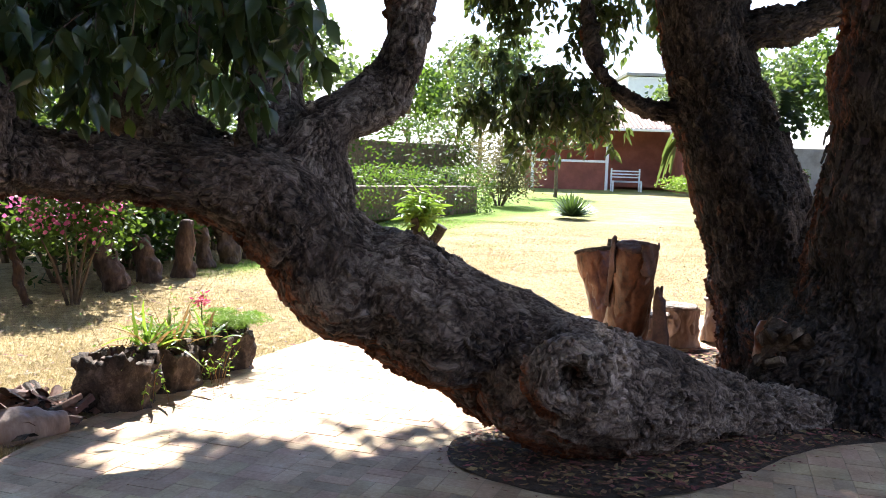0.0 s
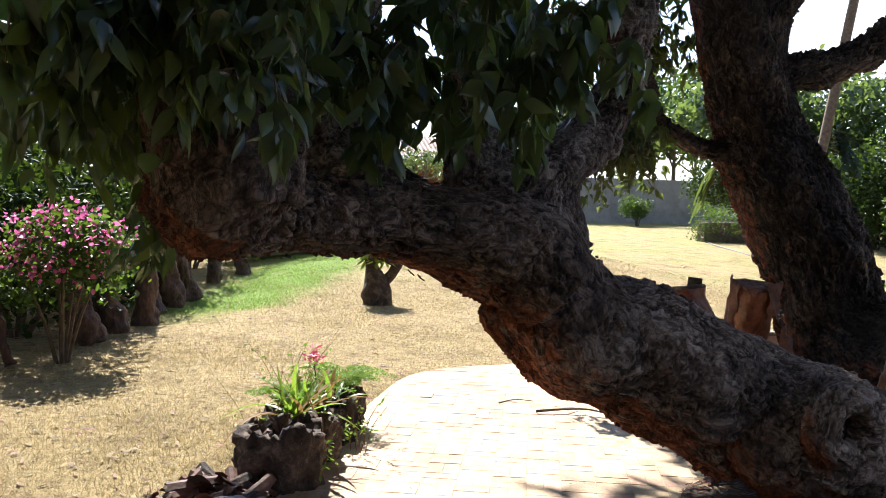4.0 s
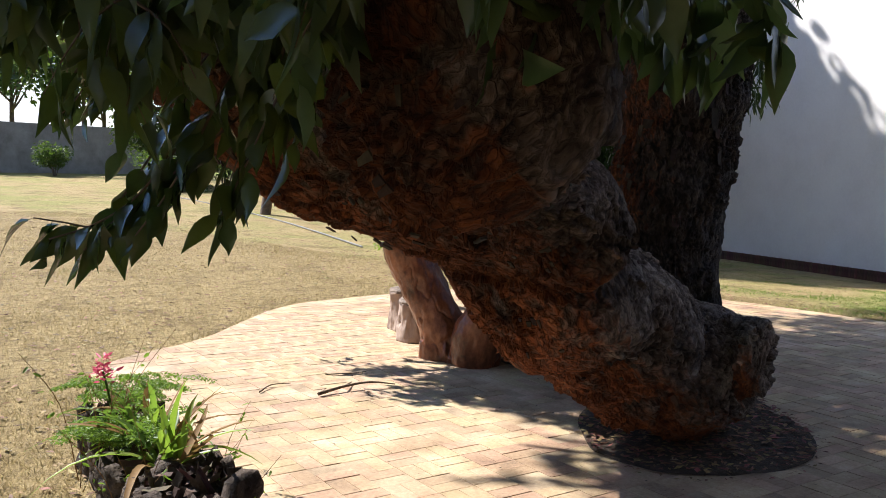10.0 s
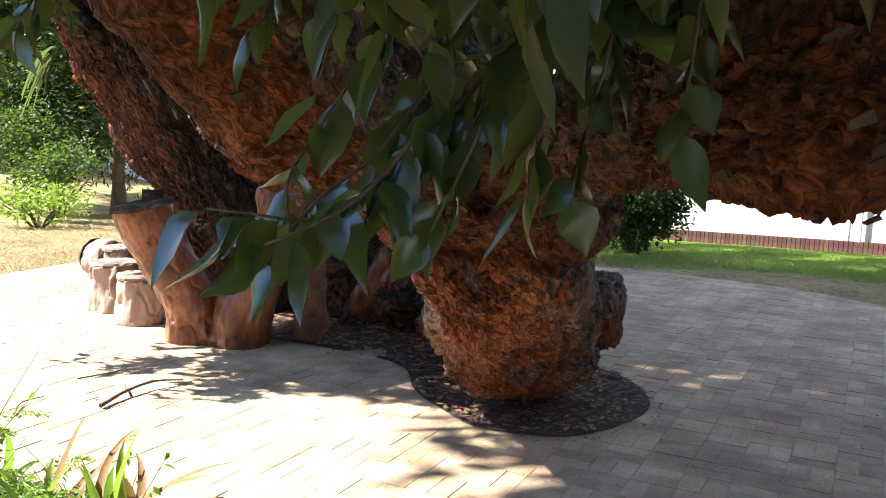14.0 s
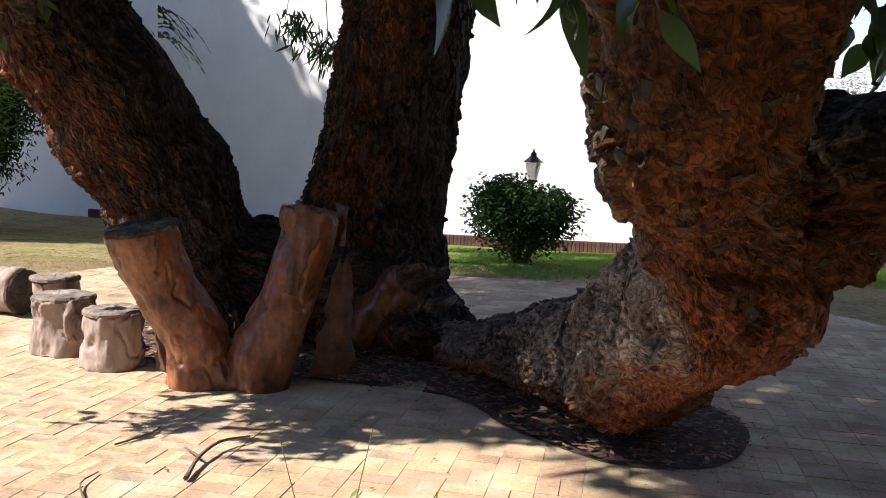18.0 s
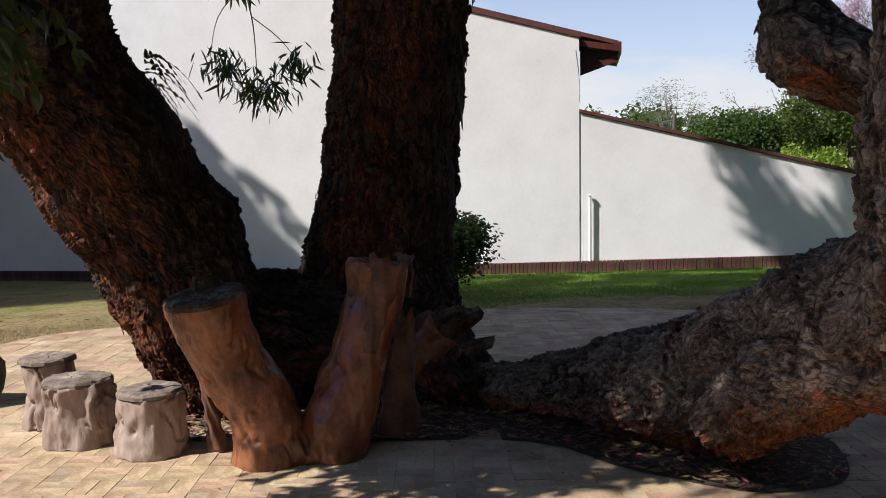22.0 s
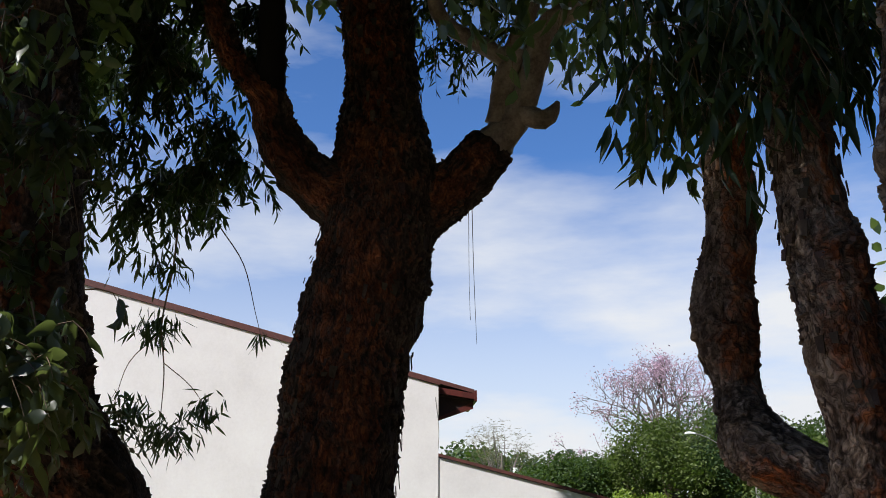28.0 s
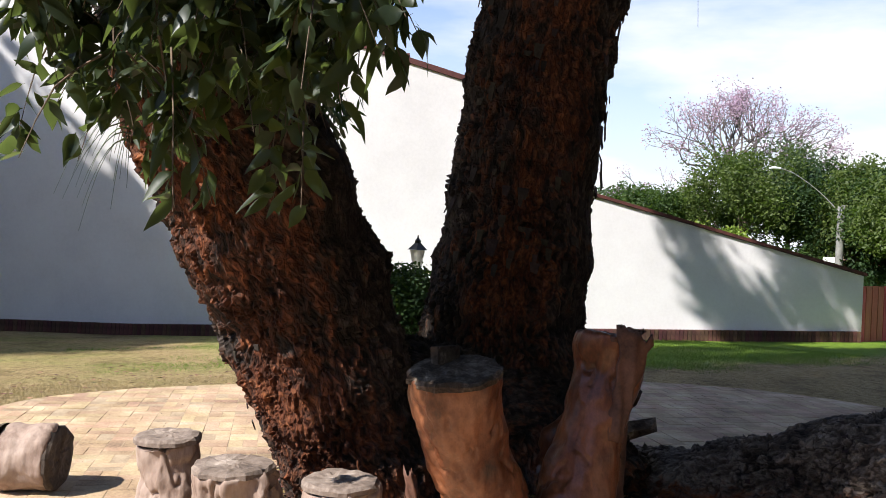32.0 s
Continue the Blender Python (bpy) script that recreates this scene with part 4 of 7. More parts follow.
shrub("wall_bush", (8.97, 3.68, -0.2), (0.88, 0.88, 0.66), 0.1, 11000, (0.08, 0.036), M_LEAF_DULL, "dense dark green clipped bush in front of the white wall", "bush", 3, 22, lobes=16, shell=0.35)
shrub("round_bush", (10.6, 14.6, -0.15), (0.95, 0.95, 0.8), 0.4, 6500, (0.07, 0.04), M_SHRUB, "ball-clipped bush on short bare stems", "bush", 5, 8, lobes=14, shell=0.7)
shrub("low_bush", (7.4, 12.2, -0.07), (0.95, 0.8, 0.38), 0.0, 1500, (0.07, 0.035), M_YELLOW_GREEN, "low spreading yellow-green bush", "bush", 6)
shrub("side_bush", (9.3, 13.1, -0.1), (0.9, 0.9, 0.7), 0.1, 1800, (0.09, 0.04), M_SHRUB, "loose green shrub on the lawn", "bush", 8)
tree("conifer", (11.8, 13.4, -0.2), 6.4, (1.8, 1.8, 3.0), 15000, (0.14, 0.03), M_CONIFER, "dense feathery green conifer", 9, 0.14, 0.15, clumps=44, limbs=14, droop=0.0, skirt=True)
tree("shade_tree", (15.0, 14.1, -0.3), 6.6, (2.2, 2.2, 3.0), 34000, (0.16, 0.04), M_LEAF_DULL, "dark dense tree with fine leaves beside the white wall", 12, 0.12, 0.18, clumps=60, droop=0.6, skirt=True)
# added for its shadow on the white wall; the crown stays out of view
tree("wall_shadow_tree", (12.6, 22.6, -0.5), 16.4, (4.5, 4.7, 4.3), 62000, (0.38, 0.22), M_LEAF, "tall broad dark tree added to cast the shadow on the white wall", 10, 0.16, 0.6, clumps=80, lean=(2.8, -0.3))
tree("clipped_conifer", (11.8, 14.7, -0.3), 5.9, (1.25, 1.25, 2.7), 11000, (0.14, 0.06), M_LEAF_DULL, "dense dark green upright tree behind the lawn", 17, 0.12, 0.15, clumps=44, skirt=True)

# ---- the old leaning tree ----
oak = thing("old_tree", (2.6, 6.2, 0.0), "huge old tree, one trunk lying low, two upright, shaggy bark", "tree")


def ring_nodes(c, normal, R, r, n=12):
    """A closed hoop of nodes round c, facing normal."""
    q = Vector((0, 0, 1)).rotation_difference(Vector(normal))
    out = []
    for k in range(n + 1):
        a = 2 * math.pi * k / n
        p = Vector(c) + q @ Vector((R * math.cos(a), R * math.sin(a), 0))
        out.append((p.x, p.y, p.z, r))
    return out


LIMB_C = [(2.52, 5.62, -0.02, 0.2), (1.94, 5.41, 0.11, 0.21), (1.55, 5.18, 0.2, 0.27), (1.17, 4.99, 0.26, 0.345), (0.65, 4.8, 0.41, 0.405), (0.38, 4.9, 0.63, 0.31), (0.07, 4.82, 0.69, 0.347), (-0.33, 4.875, 0.91, 0.335), (-0.5, 4.872, 0.9, 0.37), (-0.82, 4.88, 1.29, 0.275)]
RIB = [(0.42, 4.97, 0.29, 0.261), (0.08, 4.97, 0.52, 0.251), (-0.32, 5.0, 0.67, 0.256), (-0.77, 5.0, 0.8, 0.15), (-0.92, 5.2, 1.27, 0.185)]
ARM = [(-0.74, 4.64, 1.15, 0.235), (-1.01, 4.74, 1.39, 0.282), (-1.6, 4.56, 1.49, 0.18), (-2.07, 4.37, 1.53, 0.185), (-2.4, 4.14, 1.61, 0.283), (-2.34, 4.06, 1.7, 0.3), (-2.43, 4.13, 2.05, 0.288), (-2.45, 4.13, 2.2, 0.2)]
BACK_LOBE = [(-0.78, 4.87, 1.27, 0.294), (-1.27, 5.33, 1.44, 0.262), (-1.75, 5.52, 1.7, 0.277), (-1.92, 5.6, 2.02, 0.314), (-1.79, 5.72, 2.7, 0.248), (-1.85, 5.8, 3.6, 0.18), (-1.9, 6.0, 5.0, 0.14)]
STEM_1 = [(-0.86, 4.98, 1.35, 0.333), (-1.02, 5.24, 1.78, 0.235), (-1.07, 5.36, 2.16, 0.171), (-1.03, 5.48, 2.83, 0.16), (-1.02, 5.53, 3.6, 0.14), (-0.9, 5.6, 5.0, 0.12)]
STEM_2 = [(-0.8, 4.95, 1.35, 0.296), (-0.7, 5.03, 1.75, 0.18), (-0.4, 5.24, 1.98, 0.165), (-0.25, 5.2, 2.3, 0.11), (-0.24, 5.21, 2.76, 0.135), (-0.34, 5.21, 3.4, 0.12), (-0.4, 5.3, 4.4, 0.087)]
KNOB = [(0.66, 4.85, 0.42, 0.32), (0.66, 4.6, 0.5, 0.25), (0.65, 4.46, 0.52, 0.2)]
KNOB_RING = ring_nodes((0.65, 4.4, 0.52), (0.3, -0.95, 0.0), 0.14, 0.085)
TRUNK_A = [(2.86, 7.1, -0.1, 0.56), (2.84, 7.2, 0.2, 0.51), (2.82, 7.4, 0.6, 0.49), (2.77, 7.64, 1.15, 0.48), (2.66, 7.98, 1.75, 0.48), (2.55, 8.26, 2.2, 0.45), (2.45, 8.38, 2.7, 0.42), (2.36, 8.45, 3.2, 0.4), (2.2, 8.5, 3.8, 0.3), (2.05, 8.6, 5.0, 0.22), (1.9, 8.8, 7.0, 0.15)]
A_RIGHT = [(2.4, 8.4, 3.0, 0.35), (2.65, 8.35, 3.6, 0.24), (2.9, 8.3, 4.3, 0.2), (3.1, 8.3, 6.0, 0.13)]
A_SIDE = [(2.5, 8.35, 2.75, 0.25), (2.85, 8.27, 2.96, 0.19), (3.25, 8.2, 3.06, 0.17), (3.6, 8.14, 3.22, 0.15), (3.9, 8.1, 3.5, 0.12), (4.2, 8.0, 4.0, 0.1), (4.6, 7.8, 4.8, 0.07)]
A_THIN = [(2.45, 8.25, 2.05, 0.16), (2.06, 8.27, 2.18, 0.1), (1.79, 8.28, 2.24, 0.085), (1.57, 8.29, 2.37, 0.075), (1.41, 8.3, 2.52, 0.065), (1.34, 8.32, 2.73, 0.055), (1.29, 8.35, 3.1, 0.05), (1.2, 8.4, 3.8, 0.035)]
TRUNK_B = [(2.98, 6.01, -0.15, 0.78), (3.03, 6.07, 0.35, 0.61), (3.07, 6.1, 0.9, 0.54), (3.09, 6.0, 1.6, 0.51), (3.1, 5.88, 2.5, 0.49), (3.07, 5.78, 3.24, 0.5), (3.0, 5.66, 3.94, 0.5), (3.0, 5.62, 4.4, 0.46), (3.0, 5.63, 5.1, 0.35), (3.0, 5.7, 5.8, 0.32), (3.0, 5.85, 7.0, 0.26), (3.0, 6.0, 9.5, 0.16)]
WEB = [(2.9, 6.1, 0.4, 0.5), (2.88, 6.6, 0.36, 0.48), (2.88, 7.1, 0.4, 0.5)]
B_FOOT = [(2.7, 5.9, 0.3, 0.4), (2.35, 5.85, 0.2, 0.28), (2.05, 5.8, 0.1, 0.15)]
B_LEFT = [(3.05, 5.9, 4.18, 0.3), (3.16, 6.13, 4.31, 0.26), (3.22, 6.32, 4.49, 0.23), (3.17, 6.54, 4.77, 0.2), (3.11, 6.67, 4.98, 0.17), (3.08, 6.86, 5.15, 0.12), (3.03, 7.05, 5.34, 0.1), (2.95, 7.18, 5.63, 0.09), (2.78, 7.34, 6.11, 0.08), (2.7, 7.5, 7.4, 0.05)]
B_LEFT2 = [(3.12, 6.62, 4.9, 0.13), (2.95, 6.7, 5.28, 0.12), (2.8, 6.77, 5.66, 0.11), (2.62, 6.88, 6.15, 0.09), (2.5, 7.0, 7.2, 0.06)]
B_RIGHT0 = [(2.9, 5.4, 4.1, 0.32), (2.78, 5.17, 4.26, 0.25), (2.59, 4.99, 4.5, 0.22), (2.45, 4.87, 4.72, 0.18)]
B_RIGHT = [(2.59, 4.99, 4.47, 0.18), (2.43, 4.86, 4.72, 0.17), (2.25, 4.73, 4.98, 0.14), (2.07, 4.66, 5.35, 0.115), (1.9, 4.61, 5.72, 0.1), (1.58, 4.25, 6.04, 0.09), (1.2, 4.0, 7.0, 0.06)]
B_RIGHT2 = [(2.35, 4.85, 4.9, 0.12), (2.29, 4.85, 5.07, 0.11), (2.18, 4.85, 5.35, 0.1), (2.01, 4.8, 5.72, 0.09), (1.87, 4.76, 6.1, 0.08), (1.7, 4.7, 7.2, 0.05)]
B_RIGHT3 = [(2.15, 4.85, 5.4, 0.08), (2.24, 5.07, 5.54, 0.075), (2.35, 5.39, 5.73, 0.07), (2.32, 5.52, 6.01, 0.06), (2.2, 5.6, 6.8, 0.04)]
B_STUB = [(2.2, 4.74, 4.98, 0.1), (2.08, 4.57, 4.9, 0.085), (2.02, 4.5, 4.98, 0.06), (2.0, 4.47, 5.06, 0.02)]

# the burl arm gets a darker colour factor than the other lines
skin("leaning_trunk", [LIMB_C, ARM, BACK_LOBE, STEM_1, STEM_2, KNOB, KNOB_RING, RIB], 0.0115, M_BARK_C, oak, "grey plated bark, orange-red beneath", 0.075, 0.022, 0.034, seed=1, along=1.8, shed_sun_dir=(-0.62, 0.12, -0.75), shed_sun_gain=0.8, recess=0.035, branch_tones=(1.0, 0.4, 0.95))
# red bark here faces the sun: sunlight put into the colour
skin("upright_trunk", [TRUNK_A, A_RIGHT, A_SIDE, A_THIN, TRUNK_B, WEB, B_FOOT, B_LEFT, B_RIGHT0], 0.0165, M_BARK_A, oak, "dark furrowed bark", 0.062, 0.028, 0.05, seed=2, along=3.4, shed_sun_dir=(-0.75, 0.62, -0.3), shed_sun_gain=0.72)
for nodes in (B_LEFT2, B_RIGHT, B_RIGHT2, B_RIGHT3, B_STUB):
    v, f = tube(nodes, 12, 0.05, True, 0.09, 3)
    raw("pale_branch" if nodes is not B_LEFT2 else "dark_branch", v, f, M_BARK_PALE if nodes is not B_LEFT2 else M_BARK_A, oak, "smooth pale upper branch" if nodes is not B_LEFT2 else "", smooth=True)


def flakes(name, chain, u0, u1, n, size, material, seed, parent=None):
    """Loose plates of bark that stand off the trunk."""
    r = np.random.RandomState(seed)
    s = spline(chain, 0.05)
    s = s[int(u0 * len(s)):int(u1 * len(s))]
    d = np.gradient(s[:, :3], axis=0)
    d /= np.linalg.norm(d, axis=1)[:, None]
    vs, fs = [], []
    for k in range(n):
        i = r.randint(len(s))
        t = d[i]
        a = np.cross(t, r.normal(0, 1, 3))
        a /= np.linalg.norm(a)
        b = np.cross(t, a)
        L, w = size * r.uniform(0.5, 1.6), size * r.uniform(0.4, 1.0)
        c = s[i, :3] + a * s[i, 3] * r.uniform(0.93, 1.01)
        up = -1 if t[2] > 0 else 1
        tip = c + t * L * up + a * size * r.uniform(0.0, 0.3)
        th = 0.006
        q = len(vs)
        for o in (0, th):
            vs += [tuple(c - b * w / 2 + a * o), tuple(c + b * w / 2 + a * o), tuple(tip + b * w * 0.3 + a * o), tuple(tip - b * w * 0.35 - t * up * L * 0.15 + a * o)]
        fs += [(q, q + 1, q + 2, q + 3), (q + 4, q + 7, q + 6, q + 5)] + [(q + j, q + 4 + j, q + 4 + (j + 1) % 4, q + (j + 1) % 4) for j in range(4)]
    ob = raw(name, vs, fs, material, parent or oak)
    ob["kind"] = "stuff"


M_FLAKE = surface("loose bark flakes", [(0.2, (0.014, 0.009, 0.007)), (0.6, (0.055, 0.036, 0.027)), (0.85, (0.14, 0.1, 0.078))], 10, 60, 0.9, 0.4, island=0.4)
flakes("loose_bark", TRUNK_B, 0.14, 0.62, 330, 0.055, M_FLAKE, 5)
flakes("loose_bark", TRUNK_B, 0.14, 0.66, 260, 0.085, M_FLAKE, 15)
flakes("loose_bark", TRUNK_A, 0.1, 0.5, 50, 0.04, M_FLAKE, 6)
flakes("loose_bark", STEM_1, 0.25, 0.9, 200, 0.05, M_FLAKE, 7)
flakes("loose_bark", STEM_2, 0.3, 0.9, 150, 0.045, M_FLAKE, 8)
flakes("loose_bark", LIMB_C, 0.25, 1.0, 300, 0.03, M_FLAKE, 9)
flakes("loose_bark", BACK_LOBE, 0.1, 0.8, 240, 0.035, M_FLAKE, 11)
flakes("loose_bark", ARM, 0.1, 0.95, 200, 0.03, M_FLAKE, 12)

# young shoot on the burl
v, f = tube([(-2.38, 3.86, 1.9, 0.024), (-2.4, 3.62, 2.1, 0.022), (-2.4, 3.5, 2.35, 0.02), (-2.4, 3.48, 2.75, 0.014)], 8, 0.1)
raw("shoot", v, f, M_YELLOW_GREEN, oak, "pale green young shoot", smooth=True)


# foliage of the old tree
def bunch(name, boxes, n_twig, length, per, leaf, material, seed, down=0.5, droop=0.75, label="", out=None, fine=True):
    """Leafy sprays inside boxes (x0, x1, y0, y1, z0, z1)."""
    r = np.random.RandomState(seed)
    starts = []
    for b in boxes:
        k = 30
        starts += list(zip(r.uniform(b[0], b[1], k), r.uniform(b[2], b[3], k), r.uniform(b[4], b[5], k)))
    pts, twigs = sprays(r, starts, n_twig, length, per, down, out)
    foliage(name, pts, leaf[0], leaf[1], material, oak, droop, seed, label, 0.35, fine)
    v, f = join_tubes(twigs, 4, 0.3)
    ob = raw("twig_web", v, f, M_TWIG, oak)
    ob["kind"] = "stuff"


bunch("leaf_mass", [(-2.9, -1.3, 3.8, 4.5, 2.2, 2.8), (-2.2, -0.8, 4.1, 4.9, 2.1, 2.8)], 240, 0.32, 11, (0.14, 0.066), M_LEAF, 31)
bunch("leaf_mass", [(-3.0, -2.3, 4.3, 5.3, 2.1, 2.9), (-3.1, -2.4, 4.9, 5.9, 2.15, 3.0)], 150, 0.36, 11, (0.145, 0.068), M_LEAF, 32, 0.6)
bunch("hanging_leaves", [(-2.95, -2.6, 4.5, 5.3, 1.7, 2.05)], 26, 0.28, 8, (0.13, 0.06), M_LEAF, 33, 0.5)
bunch("hanging_leaves", [(-2.45, -2.1, 3.4, 3.65, 1.9, 2.2)], 12, 0.24, 8, (0.11, 0.042), M_LEAF, 39, 0.6)
bunch("leaf_mass", [(-3.0, -1.9, 3.45, 3.85, 2.05, 2.7)], 105, 0.3, 11, (0.14, 0.066), M_LEAF, 61)
bunch("leaf_mass", [(-3.1, -2.7, 4.0, 4.9, 1.9, 2.5)], 60, 0.28, 9, (0.12, 0.046), M_LEAF, 62)
bunch("lit_leaves", [(0.2, 1.7, 8.4, 9.3, 2.2, 3.7)], 330, 0.38, 12, (0.11, 0.048), M_LEAF_LIT, 34, 0.6, 0.55)
bunch("hanging_leaves", [(-2.75, -2.35, 4.45, 5.0, 1.75, 2.2)], 18, 0.34, 9, (0.14, 0.066), M_LEAF, 63, 0.7)
bunch("lit_leaves", [(0.5, 1.8, 8.2, 8.9, 1.95, 2.6)], 140, 0.3, 10, (0.11, 0.048), M_LEAF_LIT, 41, 0.8, 0.55)
bunch("leaf_mass", [(1.7, 2.3, 8.85, 9.3, 3.0, 3.9)], 45, 0.36, 11, (0.12, 0.048), M_LEAF, 35, 0.6)
bunch("crown_leaves", [(4.8, 6.2, 6.0, 9.0, 4.7, 7.4)], 620, 0.6, 15, (0.18, 0.04), M_LEAF_FINE, 36, 0.7, fine=False)
bunch("crown_leaves", [(2.4, 3.6, 4.4, 5.4, 5.9, 7.5)], 160, 0.5, 13, (0.15, 0.03), M_LEAF_FINE, 37, 0.7, fine=False)
bunch("crown_leaves", [(-1.4, -0.7, 5.3, 6.4, 3.52, 4.3)], 150, 0.5, 10, (0.16, 0.035), M_LEAF_FINE, 38, 0.8, 0.9)
bunch("crown_leaves", [(-3.0, 0.4, 4.0, 6.5, 4.2, 6.0)], 420, 0.6, 13, (0.16, 0.06), M_LEAF, 43, 0.6, fine=False)

def sprig(nodes, n, leaf, material, seed, label):
    """One leafy twig: nodes (x, y, z), leaves in turn on both sides, sweeping forward and hanging a little."""
    r = np.random.RandomState(seed)
    rod = [(*p, 0.0042 - 0.0026 * i / len(nodes)) for i, p in enumerate(nodes)]
    line = spline(rod, 0.02)
    v, f = tube(rod, 6, 0.03)
    raw("twig", v, f, M_TWIG, oak, smooth=True)
    at = np.linspace(len(line) * 0.12, len(line) - 1, n).astype(int)
    pts = line[at, :3]
    d = np.gradient(line[:, :3], axis=0)[at]
    d /= np.linalg.norm(d, axis=1)[:, None] + 1e-9
    out = np.cross(d, (0, 0, 1.0))
    out /= np.linalg.norm(out, axis=1)[:, None] + 1e-9
    turn = np.where(np.arange(n) % 2 == 0, 1.0, -1.0) * r.uniform(0.35, 1.0, n)
    aim = 0.75 * d + out * turn[:, None] + np.array([0, 0, -0.55]) * r.uniform(0.3, 1.5, n)[:, None]
    aim /= np.linalg.norm(aim, axis=1)[:, None] + 1e-9
    v, f = leaf_cloud(pts, leaf[0], leaf[1], 0.6, seed, 0.3, aim, True)
    per_v, per_f = len(v) // n, len(f) // n
    for k in range(n):
        raw("leaf", v[k * per_v:(k + 1) * per_v], [[i - k * per_v for i in q] for q in f[k * per_f:(k + 1) * per_f]], material, oak, label, smooth=True)


M_LEAF_NEAR = leaf_mat("glossy dark leaves", (0.018, 0.036, 0.017), (0.042, 0.072, 0.028), 0.22, 0.25, 0.6, (0.28, 0.4, 0.06))
SPRIGS = [([(-2.51, 4.72, 1.65), (-2.65, 4.84, 1.48), (-2.7, 4.95, 1.38), (-2.76, 5.03, 1.33), (-2.82, 5.1, 1.34), (-2.87, 5.16, 1.35)], 24),
          ([(-2.5, 4.93, 1.86), (-2.54, 4.95, 1.68), (-2.61, 5.06, 1.48), (-2.66, 5.1, 1.38), (-2.7, 5.08, 1.31)], 15),
          ([(-2.55, 4.5, 1.85), (-2.6, 4.55, 1.62), (-2.64, 4.58, 1.48), (-2.68, 4.6, 1.38)], 14),
          ([(-2.58, 4.66, 1.78), (-2.66, 4.73, 1.56), (-2.72, 4.78, 1.42), (-2.78, 4.82, 1.32)], 17),
          ([(-2.62, 4.8, 1.6), (-2.72, 4.9, 1.42), (-2.8, 4.98, 1.34), (-2.88, 5.06, 1.3)], 15),
          ([(-2.52, 4.8, 1.7), (-2.62, 4.93, 1.46), (-2.7, 5.03, 1.36), (-2.76, 5.1, 1.26)], 14),
          ([(-2.5, 4.35, 1.95), (-2.62, 4.4, 1.75), (-2.7, 4.42, 1.6), (-2.74, 4.44, 1.5)], 12),
          ([(-2.55, 5.0, 1.95), (-2.62, 5.08, 1.86), (-2.7, 5.16, 1.78), (-2.76, 5.22, 1.72)], 12)]
for k, (nodes, n) in enumerate(SPRIGS):
    sprig(nodes, n, (0.122, 0.062), M_LEAF_NEAR, 71 + k, "glossy dark green leaf")
OVERHEAD = [([(-2.1, 6.18, 1.96), (-2.2, 6.17, 1.84), (-2.25, 6.16, 1.77), (-2.3, 6.15, 1.71)], 10), ([(-2.14, 5.98, 1.92), (-2.24, 5.99, 1.8), (-2.29, 5.99, 1.73), (-2.34, 5.99, 1.68)], 11),
            ([(-2.15, 5.8, 1.9), (-2.24, 5.83, 1.79), (-2.29, 5.84, 1.73), (-2.34, 5.84, 1.67)], 10), ([(-2.2, 5.26, 1.9), (-2.3, 5.26, 1.78), (-2.36, 5.25, 1.71), (-2.42, 5.27, 1.67)], 9)]
for k, (nodes, n) in enumerate(OVERHEAD):
    sprig(nodes, n, (0.12, 0.05), M_LEAF_NEAR, 91 + k, "fresh green leaf")
sprig([(-2.3, 6.35, 2.3), (-2.18, 6.42, 2.12), (-2.1, 6.47, 2.05), (-2.03, 6.5, 2.0)], 9, (0.14, 0.05), M_LEAF_LIT, 87, "fresh green leaf")

# thin hanging branches behind the upright trunk
HANG = [[(5.7, 6.7, 4.6, 0.014), (5.82, 6.68, 4.2, 0.011), (6.02, 6.7, 3.6, 0.009), (6.15, 6.6, 3.1, 0.007), (6.35, 6.55, 2.5, 0.004)], [(6.1, 6.62, 3.2, 0.006), (5.95, 6.35, 2.95, 0.005), (5.9, 6.1, 2.6, 0.003)],
        [(5.5, 6.3, 4.6, 0.007), (5.4, 6.05, 4.2, 0.006), (5.5, 5.85, 3.7, 0.004), (5.55, 5.75, 3.45, 0.003)], [(6.05, 6.7, 3.5, 0.006), (6.25, 6.95, 3.2, 0.005), (6.35, 7.05, 2.7, 0.003)]]
v, f = join_tubes(HANG, 5, 0.1)
raw("hanging_branch", v, f, M_TWIG, oak, "thin dark hanging branch")
rh = np.random.RandomState(44)
hp = []
for c, rad, n in (((6.05, 6.75, 3.6), (0.28, 0.3, 0.22), 110), ((6.3, 6.9, 2.75), (0.3, 0.3, 0.25), 120), ((6.2, 6.5, 2.5), (0.3, 0.35, 0.25), 150), ((5.95, 6.2, 2.75), (0.22, 0.25, 0.2), 70), ((5.55, 5.75, 3.5), (0.12, 0.12, 0.1), 14), ((5.85, 6.75, 4.2), (0.3, 0.3, 0.2), 70)):
    hp.append(blob_points(rh, c, rad, n, 0.2))
foliage("hanging_foliage", np.concatenate(hp), 0.19, 0.028, M_LEAF_FINE, oak, 0.75, 45, "narrow dark drooping leaves")
v, f = join_tubes([[(2.55, 5.0, 4.3, 0.004), (2.56, 4.98, 3.6, 0.003), (2.54, 4.97, 3.0, 0.002)], [(2.57, 5.02, 4.25, 0.003), (2.6, 5.0, 3.5, 0.002), (2.57, 5.01, 3.2, 0.002)]], 4, 0.2)
raw("hanging_thread", v, f, M_TWIG, oak)

# leaf clumps added overhead, mostly out of view, to block sun and sky; the low sun still reaches the paving behind the
# tree
rc = np.random.RandomState(46)


